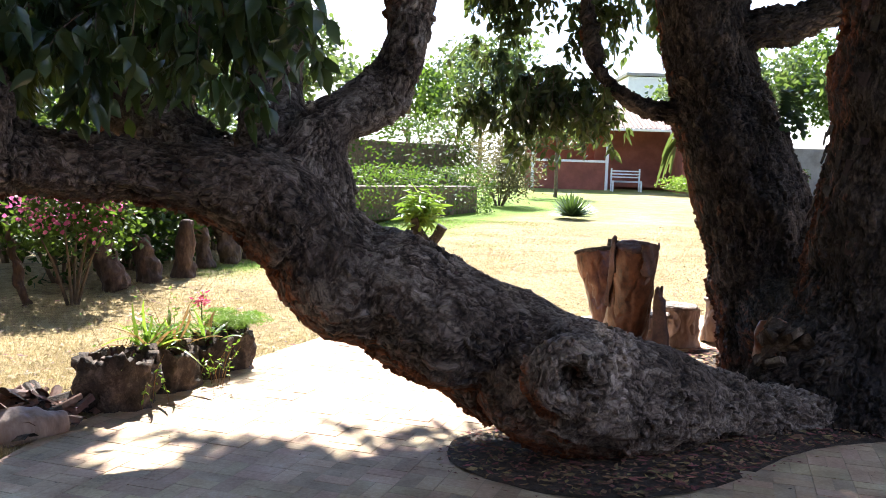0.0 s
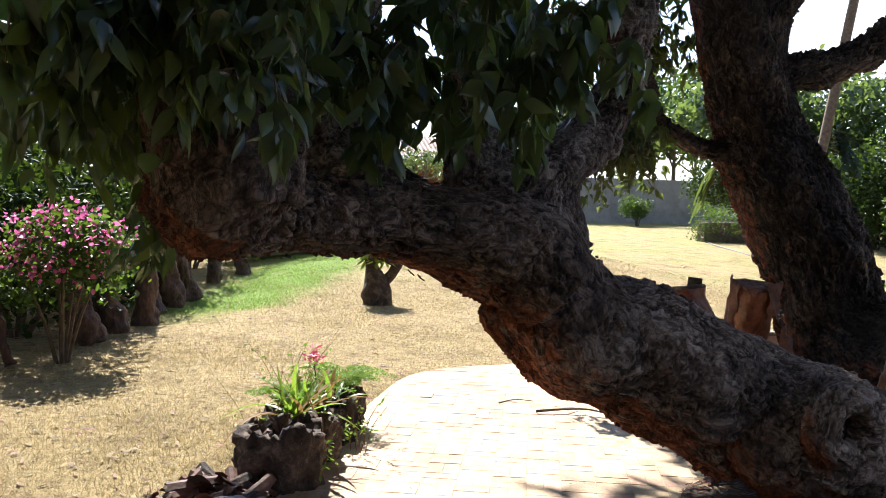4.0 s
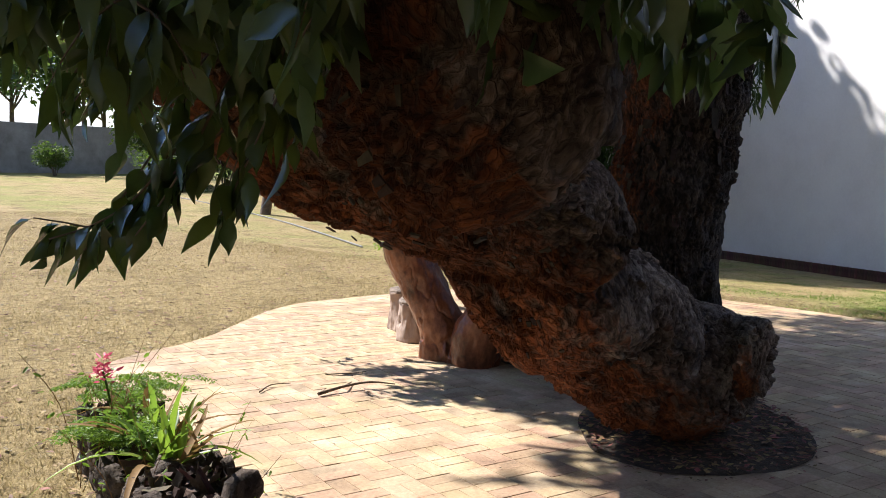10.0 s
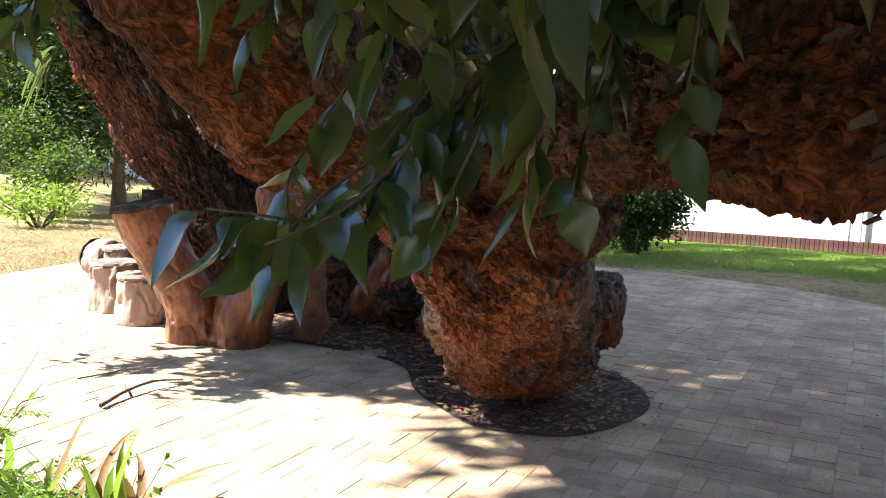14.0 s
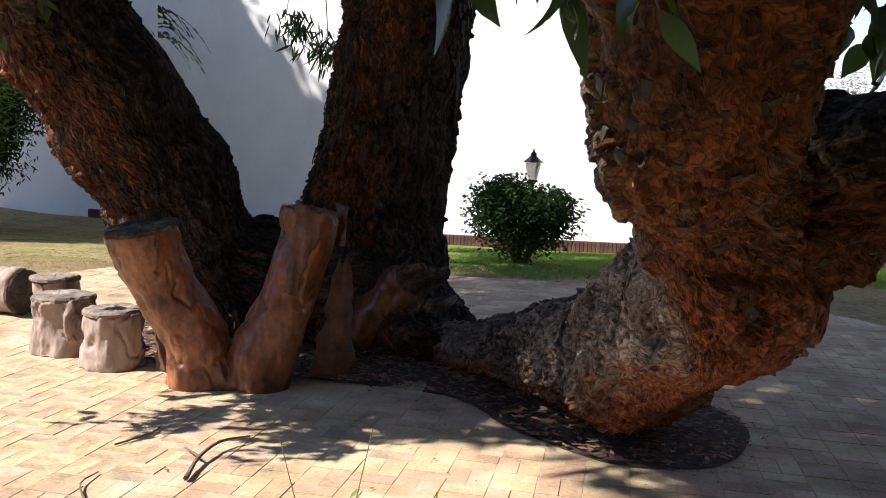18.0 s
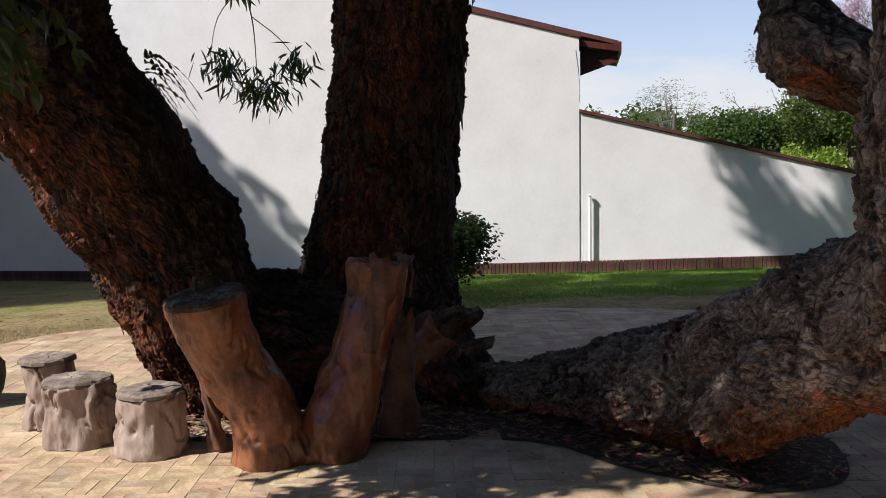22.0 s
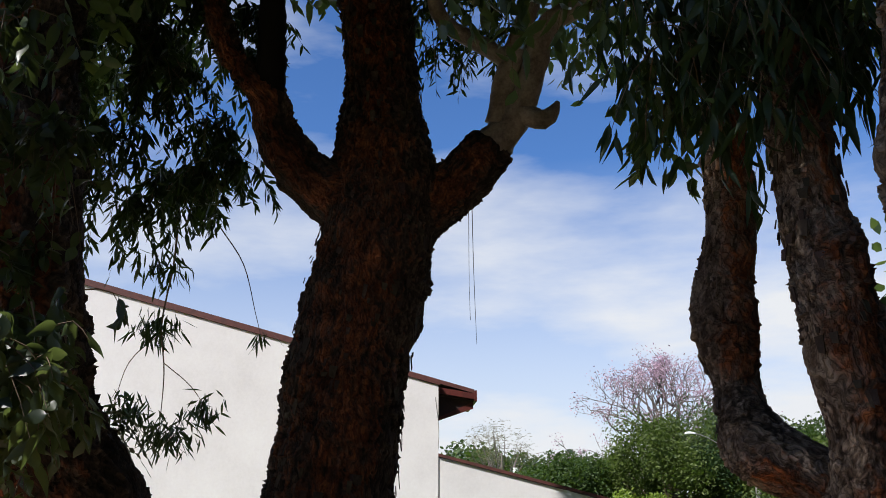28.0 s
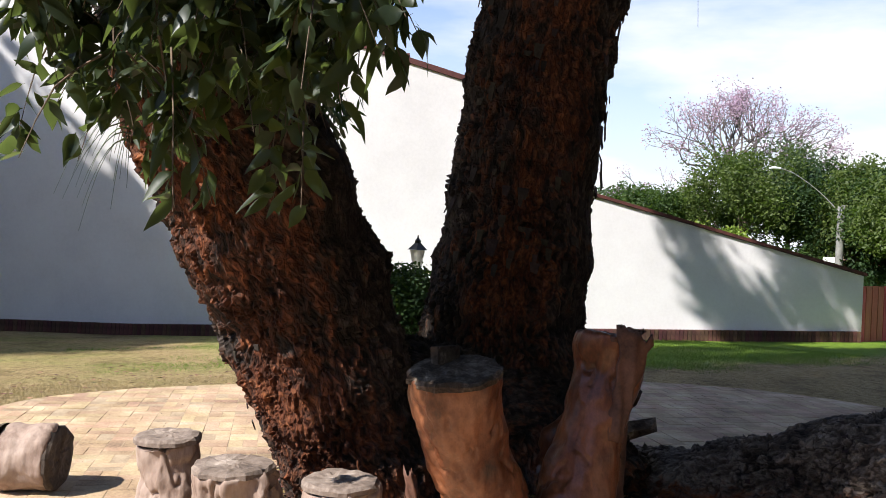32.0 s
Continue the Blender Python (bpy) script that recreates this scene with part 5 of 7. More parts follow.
def sunlit_below(p):
    """True where a leaf would not shade the sunny part of the paving and the logs, nor fill a gap in the crown."""
    run = p[:, 2] / math.tan(radians(SUN_EL))
    x_ground, y_ground = p[:, 0] - run * math.cos(radians(SUN_AZ)), p[:, 1] - run * math.sin(radians(SUN_AZ))
    g = np.stack([x_ground, y_ground, 0 * run], 1)
    clump = fnoise(g * (1.9, 2.4, 1), 2, 5)
    gap = fnoise(g * (2.4, 3.1, 1), 2, 15)
    open_air = np.where(x_ground < -0.8, 3.9, np.where(x_ground < 0.4, 4.5, 5.6))
    behind = (x_ground > 0.95) & (x_ground < 2.7) & (y_ground < 6.55)
    return behind | ((y_ground < open_air) & (gap < 0.9)) | ((y_ground < open_air + 0.9) & (clump > -0.05))


def shade_canopy(n, lo, hi, rad, per, seed, lawn_only=False):
    r = np.random.RandomState(seed)
    cl = np.concatenate([blob_points(r, r.uniform(lo, hi), rad, per, 0.2) for k in range(n)])
    cl = cl[sunlit_below(cl)]
    if lawn_only:
        cl = cl[cl[:, 1] - cl[:, 2] / math.tan(radians(SUN_EL)) > 1.92 * (cl[:, 0] + 0.08 * cl[:, 2] - 12) + 0.7]
    foliage("shade_canopy", cl, 0.24, 0.085, M_LEAF, oak, 0.6, seed, "leaf clumps added overhead, mostly out of view, to block light")


shade_canopy(70, (-3.0, 1.0, 8.2), (7.0, 10.2, 12.6), (1.2, 1.2, 0.8), 330, 47)
shade_canopy(110, (-4.4, 8.0, 5.4), (3.6, 14.0, 9.4), (0.9, 0.9, 0.6), 230, 49)
shade_canopy(40, (3.2, 8.6, 6.2), (7.0, 12.0, 9.0), (0.9, 0.9, 0.6), 220, 50)
shade_canopy(90, (-3.5, 5.0, 6.6), (5.5, 11.0, 9.0), (0.9, 0.9, 0.6), 240, 52)
# clumps added to shade the lawn but not the wall
shade_canopy(70, (6.4, 6.0, 7.6), (12.0, 12.8, 10.2), (0.7, 0.7, 0.5), 240, 53, True)
shade_canopy(60, (-1.0, 7.2, 7.0), (5.5, 12.4, 9.5), (0.9, 0.9, 0.6), 240, 56)
shade_canopy(85, (-8.0, -5.0, 5.6), (-1.2, 5.0, 8.5), (1.1, 1.1, 0.7), 210, 54)
shade_canopy(95, (-4.0, -1.0, 7.4), (2.4, 7.0, 10.0), (1.1, 1.1, 0.7), 300, 57)
shade_canopy(110, (1.5, 1.5, 9.6), (6.5, 7.5, 12.4), (1.1, 1.1, 0.7), 300, 58)
shade_canopy(38, (-1.0, -6.0, 7.2), (2.8, 0.8, 10.0), (1.1, 1.1, 0.7), 210, 55)
shade_canopy(90, (0.0, 1.0, 10.6), (5.5, 6.5, 13.0), (1.1, 1.1, 0.7), 300, 59)
# small clumps added for the streaky shadows on the low wall
shade_canopy(15, (8.0, 5.2, 11.8), (9.9, 9.6, 14.0), (0.55, 0.55, 0.45), 260, 51)
lines = []
for k in range(16):
    a = k * 2.4
    t = np.array([2.0 + 3.6 * math.cos(a), 5.6 + 3.6 * math.sin(a), 10.0 + rc.uniform(-0.8, 1.2)])
    s = ((3.0, 5.9, 7.0), (1.9, 8.8, 7.0), (-1.9, 6.0, 5.0), (-0.9, 5.6, 5.0), (3.1, 8.3, 6.0))[k % 5]
    lines.append([(*s, 0.13), (*(0.5 * np.array(s) + 0.5 * t), 0.08), (*t, 0.03)])
for nodes in lines:
    v, f = tube(nodes, 8, 0.3)
    raw("limb", v, f, M_BARK_PALE, oak)

# staghorn-like fern growing on the upright trunk
epi = thing("tree_fern_clump", (3.05, 7.85, 2.15), "dark strappy fern clump growing on the trunk", "fern")
rf = np.random.RandomState(48)
for k in range(13):
    a, L = rf.uniform(-2.2, -0.7), rf.uniform(0.2, 0.4)
    vs, fs = [], []
    rib = [np.array([2.92 + L * u * math.cos(a) * 0.5, 7.7 + L * u * math.sin(a), 2.25 + 0.1 * math.sin(k * 1.7) + 0.2 * L * u - L * 0.9 * u * u]) for u in np.linspace(0, 1, 9)]
    vs = [tuple(c) for c in rib]
    for i in range(8):
        d = rib[i + 1] - rib[i]
        for sgn in (-1, 1):
            w = 0.075 * (1 - 0.07 * i)
            o = np.array([0.75 * sgn, 0.1, 0.25 + rf.uniform(-0.4, 0.2)]) * w + d * 0.6
            q = len(vs)
            vs += [tuple(rib[i] + o * 0.6), tuple(rib[i] + o), tuple(rib[i] + o * 0.55 + d * 0.7)]
            fs.append((i, q, q + 1, q + 2, i + 1))
    raw("frond", vs, fs, M_LEAF_FINE, epi)
epi2 = thing("tree_fern_clump", (2.2, 8.6, 2.0), "green strappy fern clump hanging from the trunk", "fern")
for k in range(16):
    a, L = rf.uniform(1.3, 3.0), rf.uniform(0.2, 0.42)
    vs, fs = [], []
    for i in range(7):
        u = i / 6
        w = 0.018 * (1 - 0.6 * u)
        c = np.array([2.3 + L * u * math.cos(a) * 0.6, 8.65 + L * u * math.sin(a) * 0.8, 1.95 + 0.1 * u - L * 1.3 * u * u + 0.08 * math.sin(k * 2)])
        vs += [tuple(c + np.array([w, 0, 0.4 * w])), tuple(c), tuple(c - np.array([w, 0, -0.4 * w]))]
    for i in range(6):
        for j in (0, 1):
            q = i * 3 + j
            fs.append((q, q + 1, q + 4, q + 3))
    raw("frond", vs, fs, M_LEAF_LIT, epi2)

# ---- logs ----
def log_piece(name, chains, material, parent, voxel=0.014, seed=0, relief=0.006, lump=0.026, crack=0.006):
    """A stripped log body with a smooth, slightly wrinkled skin."""
    v, f = join_tubes(chains, 18, 0.04)
    me = bpy.data.meshes.new(name)
    me.from_pydata(v.tolist(), [], f)
    tmp = new("temp_log", me)
    mod = tmp.modifiers.new("remesh", "REMESH")
    mod.mode, mod.voxel_size = "VOXEL", voxel
    sm = tmp.modifiers.new("smooth", "SMOOTH")
    sm.factor, sm.iterations = 0.5, 4
    out = bpy.data.meshes.new_from_object(tmp.evaluated_get(bpy.context.evaluated_depsgraph_get()))
    bpy.data.objects.remove(tmp)
    n = len(out.vertices)
    co, no = np.empty(n * 3), np.empty(n * 3)
    out.vertices.foreach_get("co", co)
    out.vertices.foreach_get("normal", no)
    co, no = co.reshape(-1, 3), no.reshape(-1, 3)
    h = lump * fnoise(co * 4.5, 3, seed) + relief * fnoise(co * np.array([22, 22, 7]), 3, seed + 4)
    h -= crack * np.clip(1 - np.abs(fnoise(co * np.array([6, 6, 3.5]), 3, seed + 9)) / 0.13, 0, 1) * (fnoise(co * 3.1, 2, seed + 13) > -0.1)
    co = co + no * h[:, None]
    out.vertices.foreach_set("co", co.ravel())
    out.polygons.foreach_set("use_smooth", [True] * len(out.polygons))
    out.update()
    return link_mesh(name, out, material, parent)


def cut_face(at, normal, rx, ry, material, parent, seed=0):
    """A rough sawn end: a thin disc with rings and a ragged rim."""
    r = np.random.RandomState(seed)
    bm = bmesh.new()
    n = 28
    rim = 1 + 0.025 * r.normal(0, 1, n)
    rings = []
    for k, s in enumerate((1.0, 0.93, 0.7, 0.45, 0.2)):
        rings.append([bm.verts.new((rx * s * rim[i] * math.cos(2 * math.pi * i / n), ry * s * rim[i] * math.sin(2 * math.pi * i / n), (0.0, 0.014, 0.018, 0.012, 0.016)[k] + 0.003 * r.normal())) for i in range(n)])
    for a, b in zip(rings, rings[1:]):
        for i in range(n):
            j = (i + 1) % n
            bm.faces.new((a[i], a[j], b[j], b[i]))
    bm.faces.new(rings[-1])
    low = [bm.verts.new((v.co.x, v.co.y, -0.02)) for v in rings[0]]
    for i in range(n):
        j = (i + 1) % n
        bm.faces.new((low[i], low[j], rings[0][j], rings[0][i]))
    q = Vector((0, 0, 1)).rotation_difference(Vector(normal)).to_matrix().to_4x4()
    bmesh.ops.transform(bm, matrix=Matrix.Translation(at) @ q, verts=bm.verts[:])
    return part("sawn_end", bm, material, parent, "grey weathered sawn end")


M_LOG_PEEL = surface("peeling reddish bark", [(0.2, (0.04, 0.015, 0.009)), (0.75, (0.21, 0.095, 0.06))], 8, 50, 0.7, 0.5)


def bark_sheet(name, lower, upper, out, w0, w1, curl, material, parent, seed, label="", thick=0.012, rows=12, cols=9):
    """A curled sheet of bark from lower to upper, bulging towards out, with ragged edges; w0, w1: widths at foot and tip."""
    r = np.random.RandomState(seed)
    lower, upper, out = (np.array(p, float) for p in (lower, upper, out))
    ax = upper - lower
    L = np.linalg.norm(ax)
    ax /= L
    side = np.cross(ax, out)
    side /= np.linalg.norm(side)
    out = np.cross(side, ax)
    shell = []
    edge_l, edge_r = r.uniform(0.75, 1.2, rows + 1), r.uniform(0.75, 1.2, rows + 1)
    tip = r.uniform(-0.09, 0.05, cols + 1)
    for layer in (0.0, -thick):
        for i in range(rows + 1):
            u = i / rows
            w = 0.5 * (w0 + (w1 - w0) * u)
            for j in range(cols + 1):
                t = 2 * j / cols - 1
                x = w * t * (edge_l[i] if t < 0 else edge_r[i])
                bulge = curl * (1 - t * t) + 0.012 * math.sin(9 * u + 5 * t + seed) + layer
                p = lower + ax * L * (u + (tip[j] if i == rows else 0)) + side * x + out * bulge
                shell.append(tuple(p))
    n, c = (rows + 1) * (cols + 1), cols + 1
    fs = []
    for i in range(rows):
        for j in range(cols):
            q = i * c + j
            fs += [(q, q + 1, q + c + 1, q + c), (n + q, n + q + c, n + q + c + 1, n + q + 1)]
    rim = [j for j in range(c)] + [i * c + cols for i in range(1, rows + 1)] + [rows * c + j for j in range(cols - 1, -1, -1)] + [i * c for i in range(rows - 1, 0, -1)]
    for p, q in zip(rim, rim[1:] + rim[:1]):
        fs.append((p, p + n, q + n, q))
    return raw(name, shell, fs, material, parent, label, smooth=True)


vlog = thing("forked_log", (1.45, 6.95, 0.0), "polished reddish forked log standing upright on the paving", "log")
log_piece("body", [[(1.48, 7.14, -0.01, 0.2), (1.47, 7.16, 0.25, 0.19), (1.42, 7.31, 0.55, 0.185), (1.35, 7.43, 0.8, 0.195), (1.335, 7.455, 0.925, 0.205)],
                   [(1.42, 6.8, -0.01, 0.2), (1.42, 6.76, 0.2, 0.195), (1.43, 6.65, 0.5, 0.165), (1.44, 6.55, 0.85, 0.16), (1.45, 6.51, 1.04, 0.165)], [(1.48, 7.0, 0.0, 0.17), (1.43, 6.9, 0.08, 0.17)]], M_LOG, vlog, 0.011, 3, 0.006, 0.02, 0.012)
cut_face((1.333, 7.458, 0.93), (-0.12, 0.17, 1), 0.205, 0.205, M_CUT, vlog, 1)
cut_face((1.45, 6.508, 1.045), (0, -0.15, 1), 0.162, 0.162, M_LOG_PEEL, vlog, 2)
for k, (lo, hi, out, w0, w1) in enumerate([((1.275, 6.62, 0.58), (1.285, 6.5, 1.09), (-1, 0.1, 0.1), 0.07, 0.19), ((1.5, 6.345, 0.84), (1.51, 6.335, 1.09), (0.4, -0.9, 0), 0.1, 0.15)]):
    bark_sheet("bark_flap", lo, hi, out, w0, w1, 0.02, M_LOG_PEEL, vlog, 20 + k, "peeling grey-pink bark", 0.008)
block = thing("wood_block", (1.43, 7.46, 0.95), "small dark offcut of wood lying on the sawn log top", "wood block")
part("body", box_bm(1.45, 7.44, 0.985, 0.05, 0.13, 0.08, 12, 0.006, None, 0, 7), M_CUT, block)
back_log = thing("bark_sliver", (1.8, 7.5, 0.0), "short reddish sliver of bark standing behind the forked log", "bark")
bark_sheet("sheet", (1.72, 7.38, -0.01), (1.72, 7.46, 0.42), (-1, 0.2, 0), 0.12, 0.05, 0.03, M_LOG_PEEL, back_log, 31)
slab = thing("bark_slab", (1.6, 6.43, 0.0), "curled reddish slab of bark leaning on the forked log", "bark slab")
bark_sheet("sheet", (1.62, 6.38, -0.01), (1.6, 6.3, 0.74), (-1, -0.25, 0.05), 0.28, 0.09, 0.05, M_LOG_PEEL, slab, 33, thick=0.022)


def stump(at, r, h, seed, label, material=M_LOG_GREY, tilt=(0, 0), knot=False):
    e = thing("log_stool", at, label, "log stool", "log stools by the tree")
    x, y, z = at
    chains = [[(x, y, z - 0.005, r * 1.08), (x + tilt[0] * 0.5, y + tilt[1] * 0.5, z + h * 0.5, r * 0.93), (x + tilt[0], y + tilt[1], z + h - 0.01, r)]]
    if knot:
        chains.append([(x - r * 0.5, y - r * 0.6, z + h * 0.6, 0.08), (x - r * 0.68, y - r * 0.86, z + h * 0.6, 0.08)])
        chains.append(ring_nodes((x - r * 0.6, y - r * 0.72, z + h * 0.62), (-0.62, -0.78, 0.05), 0.12, 0.028))
    log_piece("body", chains, material, e, 0.011, seed, 0.008, 0.034, 0.026)
    cut_face((x + tilt[0], y + tilt[1], z + h), (tilt[0] * 0.3, tilt[1] * 0.3, 1), r * 0.98, r * 0.98, M_CUT_WOOD, e, seed)
    return e


stump((1.86, 7.74, 0), 0.185, 0.35, 11, "short sawn log stool with cracked pinkish bark-free sides")
stump((2.22, 8.14, 0), 0.2, 0.37, 12, "pale log stool with a swollen round knot", knot=True)
stump((2.68, 8.32, 0), 0.17, 0.42, 13, "pale upright log stool with a rough waist", tilt=(0.02, 0.03))
M_CUT_DARK = surface("dark sawn end grain", [(0.2, (0.012, 0.008, 0.006)), (0.5, (0.05, 0.035, 0.026)), (0.8, (0.13, 0.1, 0.08))], 7, 50, 0.9, 0.6)
roller = thing("lying_log", (3.45, 9.02, 0.0), "short round log lying on its side, dark sawn end", "log")
log_piece("body", [[(3.54, 9.07, 0.185, 0.185), (3.4, 8.81, 0.185, 0.185)]], M_LOG_GREY, roller, seed=14)
cut_face((3.395, 8.8, 0.185), (-0.47, -0.88, 0), 0.18, 0.18, M_CUT_DARK, roller, 14)
cut_face((3.545, 9.08, 0.185), (0.47, 0.88, 0), 0.18, 0.18, M_CUT, roller, 15)

broken = thing("broken_stub", (2.25, 5.6, 0.3), "grey splintered broken log end lying by the trunk", "log")
log_piece("body", [[(2.42, 6.2, 0.06, 0.14), (2.34, 6.02, 0.32, 0.16), (2.27, 5.86, 0.5, 0.15)]], M_LOG, broken, seed=17, lump=0.05)
rs = np.random.RandomState(18)
for k in range(16):
    c = np.array([2.27, 5.84, 0.47]) + rs.normal(0, 1, 3) * (0.07, 0.06, 0.07)
    d = np.array([-0.15, -0.62, 0.5]) + rs.normal(0, 0.22, 3)
    d /= np.linalg.norm(d)
    a = np.cross(d, rs.normal(0, 1, 3))
    a /= np.linalg.norm(a)
    b = np.cross(d, a)
    L, w, h = rs.uniform(0.14, 0.3), rs.uniform(0.04, 0.09), rs.uniform(0.02, 0.05)
    vs = [c - d * 0.12 + a * w * p + b * h * q for p, q in ((-1, -1), (1, -1), (1, 1), (-1, 1))] + [c + d * L * (0.75 + 0.25 * p * rs.uniform(-1, 1)) + a * w * 0.75 * p + b * h * 0.5 * q for p, q in ((-1, -1), (1, -1), (1, 1), (-1, 1))]
    raw("splinter", [tuple(p) for p in vs], [(3, 2, 1, 0), (4, 5, 6, 7), (0, 1, 5, 4), (1, 2, 6, 5), (2, 3, 7, 6), (3, 0, 4, 7)], M_CUT, broken)

# ---- row of hollow log planters along the paving edge ----
M_FLAKE_DRY = surface("dry broken bark", [(0.2, (0.03, 0.017, 0.012)), (0.6, (0.1, 0.062, 0.045)), (0.85, (0.24, 0.17, 0.13))], 10, 60, 0.9, 0.4, island=0.5)


def planter(at, r, h, seed, label):
    e = thing("log_planter", at, label, "planter", "log planters on the paving edge")
    rr = np.random.RandomState(seed)
    x, y, z = at
    n, rows = 54, 12
    bm = bmesh.new()
    ph = rr.uniform(0, 6)
    grid = []
    for side, k in ((1.0, 1), (0.74, -1)):
        for i in range(rows):
            u = i / (rows - 1) if k == 1 else 1 - i / (rows - 1)
            ring = []
            for a in range(n):
                t = 2 * math.pi * a / n
                q = Vector((math.cos(t) * 2, math.sin(t) * 2, u * 2 + seed))
                ridge = Vector((math.cos(t) * 9, math.sin(t) * 9, u * 1.6 + seed))
                R = r * side * (1 + 0.18 * noise.noise(q * 1.2) + 0.1 * noise.noise(q * 4) + 0.09 * abs(noise.noise(ridge)) + 0.05 * noise.noise(ridge * 2.7))
                top = h * (0.88 + 0.22 * noise.noise(Vector((math.cos(t) * 1.7, math.sin(t) * 1.7, seed * 3.1))) + 0.16 * noise.noise(q * 6) + 0.06 * noise.noise(q * 14))
                ring.append(bm.verts.new((x + R * math.cos(t), y + R * math.sin(t), z - 0.01 + u * top)))
            grid.append(ring)
    for a, b in zip(grid, grid[1:]):
        for i in range(n):
            j = (i + 1) % n
            bm.faces.new((a[i], a[j], b[j], b[i]))
    part("log", bm, M_PLANTER, e, smooth=True)
    bm = bmesh.new()
    bmesh.ops.create_circle(bm, cap_ends=True, segments=20, radius=r * 0.8, matrix=Matrix.Translation((x, y, z + h * 0.68)))
    part("earth", bm, M_SOIL, e)
    vs, fs = [], []
    for k in range(46):
        a, d, L = rr.uniform(0, 6.28), r * 0.72 * math.sqrt(rr.uniform()), rr.uniform(0.05, 0.16)
        c = np.array([x + d * math.cos(a), y + d * math.sin(a), z + h * 0.68 + rr.uniform(0.01, 0.1) * (1.2 - d / r)])
        d1 = rr.normal(0, 1, 3) * (1, 1, 0.55)
        d1 /= np.linalg.norm(d1)
        d2 = np.cross(d1, rr.normal(0, 1, 3))
        d2 /= np.linalg.norm(d2)
        w, q = rr.uniform(0.012, 0.035), len(vs)
        bow = np.cross(d1, d2) * w * 0.6
        vs += [tuple(c - d1 * L / 2 - d2 * w), tuple(c + d1 * L / 2 - d2 * w * 0.7), tuple(c + d1 * L * 0.45 + bow), tuple(c - d1 * L / 2 + bow), tuple(c + d1 * L / 2 + d2 * w * 0.8), tuple(c - d1 * L * 0.5 + d2 * w)]
        fs += [(q, q + 1, q + 2, q + 3), (q + 3, q + 2, q + 4, q + 5)]
    raw("bark_debris", vs, fs, M_FLAKE_DRY, e, "broken bark and dead leaves")["kind"] = "stuff"
    return e


planter((-2.08, 5.55, 0), 0.24, 0.36, 1, "dark rotting hollow log filled with bark and earth")
planter((-1.93, 6.02, 0), 0.23, 0.32, 2, "dark hollow log planter with strappy bromeliads")
planter((-1.77, 6.4, 0), 0.2, 0.3, 3, "dark hollow log planter with small plants")
planter((-1.66, 6.72, 0), 0.19, 0.32, 4, "dark hollow log planter with feathery fern")


M_STRAP = leaf_mat("darker green straps", (0.035, 0.075, 0.015), (0.12, 0.2, 0.035), 0.3, 0.4)
M_STRAP_DRY = leaf_mat("withered straps", (0.16, 0.09, 0.04), (0.32, 0.2, 0.09), 0.25, 0.7, 0.2, (0.4, 0.25, 0.08))


def strap_plant(name, at, n, length, width, materials, label, seed, category="plant"):
    """A loose rosette of strap leaves, upright within, arching and twisted without, some withered."""
    r = np.random.RandomState(seed)
    e = thing(name, at, label, category)
    for k in range(n):
        a = r.uniform(0, 2 * math.pi)
        L = length * r.uniform(0.45, 1.2)
        lean = r.uniform(0.25, 1.15)
        twist, kink = r.uniform(-0.5, 0.5), r.uniform(0.2, 0.75)
        ox, oy = r.normal(0, 0.035, 2)
        vs, fs = [], []
        m = 7
        for i in range(m + 1):
            u = i / m
            out = L * lean * u
            up = L * (1.0 - 0.3 * lean) * u - L * kink * lean * u * u
            w = width * r.uniform(0.92, 1.05) * (1 - u ** 2.2) ** 0.8 * (0.55 + 0.45 * min(1, u * 4)) + 0.001
            aa = a + twist * u * u
            c = Vector((at[0] + ox + out * math.cos(aa), at[1] + oy + out * math.sin(aa), at[2] + up))
            s = Vector((-math.sin(aa), math.cos(aa), 0.5 * twist * u)) * w * 0.5
            vs += [tuple(c - s + Vector((0, 0, w * 0.28))), tuple(c), tuple(c + s + Vector((0, 0, w * 0.28)))]
        for i in range(m):
            for j in (0, 1):
                q = i * 3 + j
                fs.append((q, q + 1, q + 4, q + 3))
        raw("leaf", vs, fs, M_STRAP_DRY if r.uniform() < 0.14 else materials[k % len(materials)], e, smooth=True)
    return e


strap_plant("bromeliad", (-1.98, 5.85, 0.26), 34, 0.42, 0.034, (M_YELLOW_GREEN, M_YELLOW_GREEN, M_STRAP), "yellow-green bromeliad in a hollow log", 1)
strap_plant("bromeliad", (-1.9, 6.1, 0.26), 30, 0.4, 0.03, (M_YELLOW_GREEN, M_STRAP), "strappy green bromeliad in a hollow log", 2)
strap_plant("bromeliad", (-1.74, 6.42, 0.24), 18, 0.36, 0.04, (M_STRAP, M_FERN), "broad dark bromeliad in a hollow log", 3)


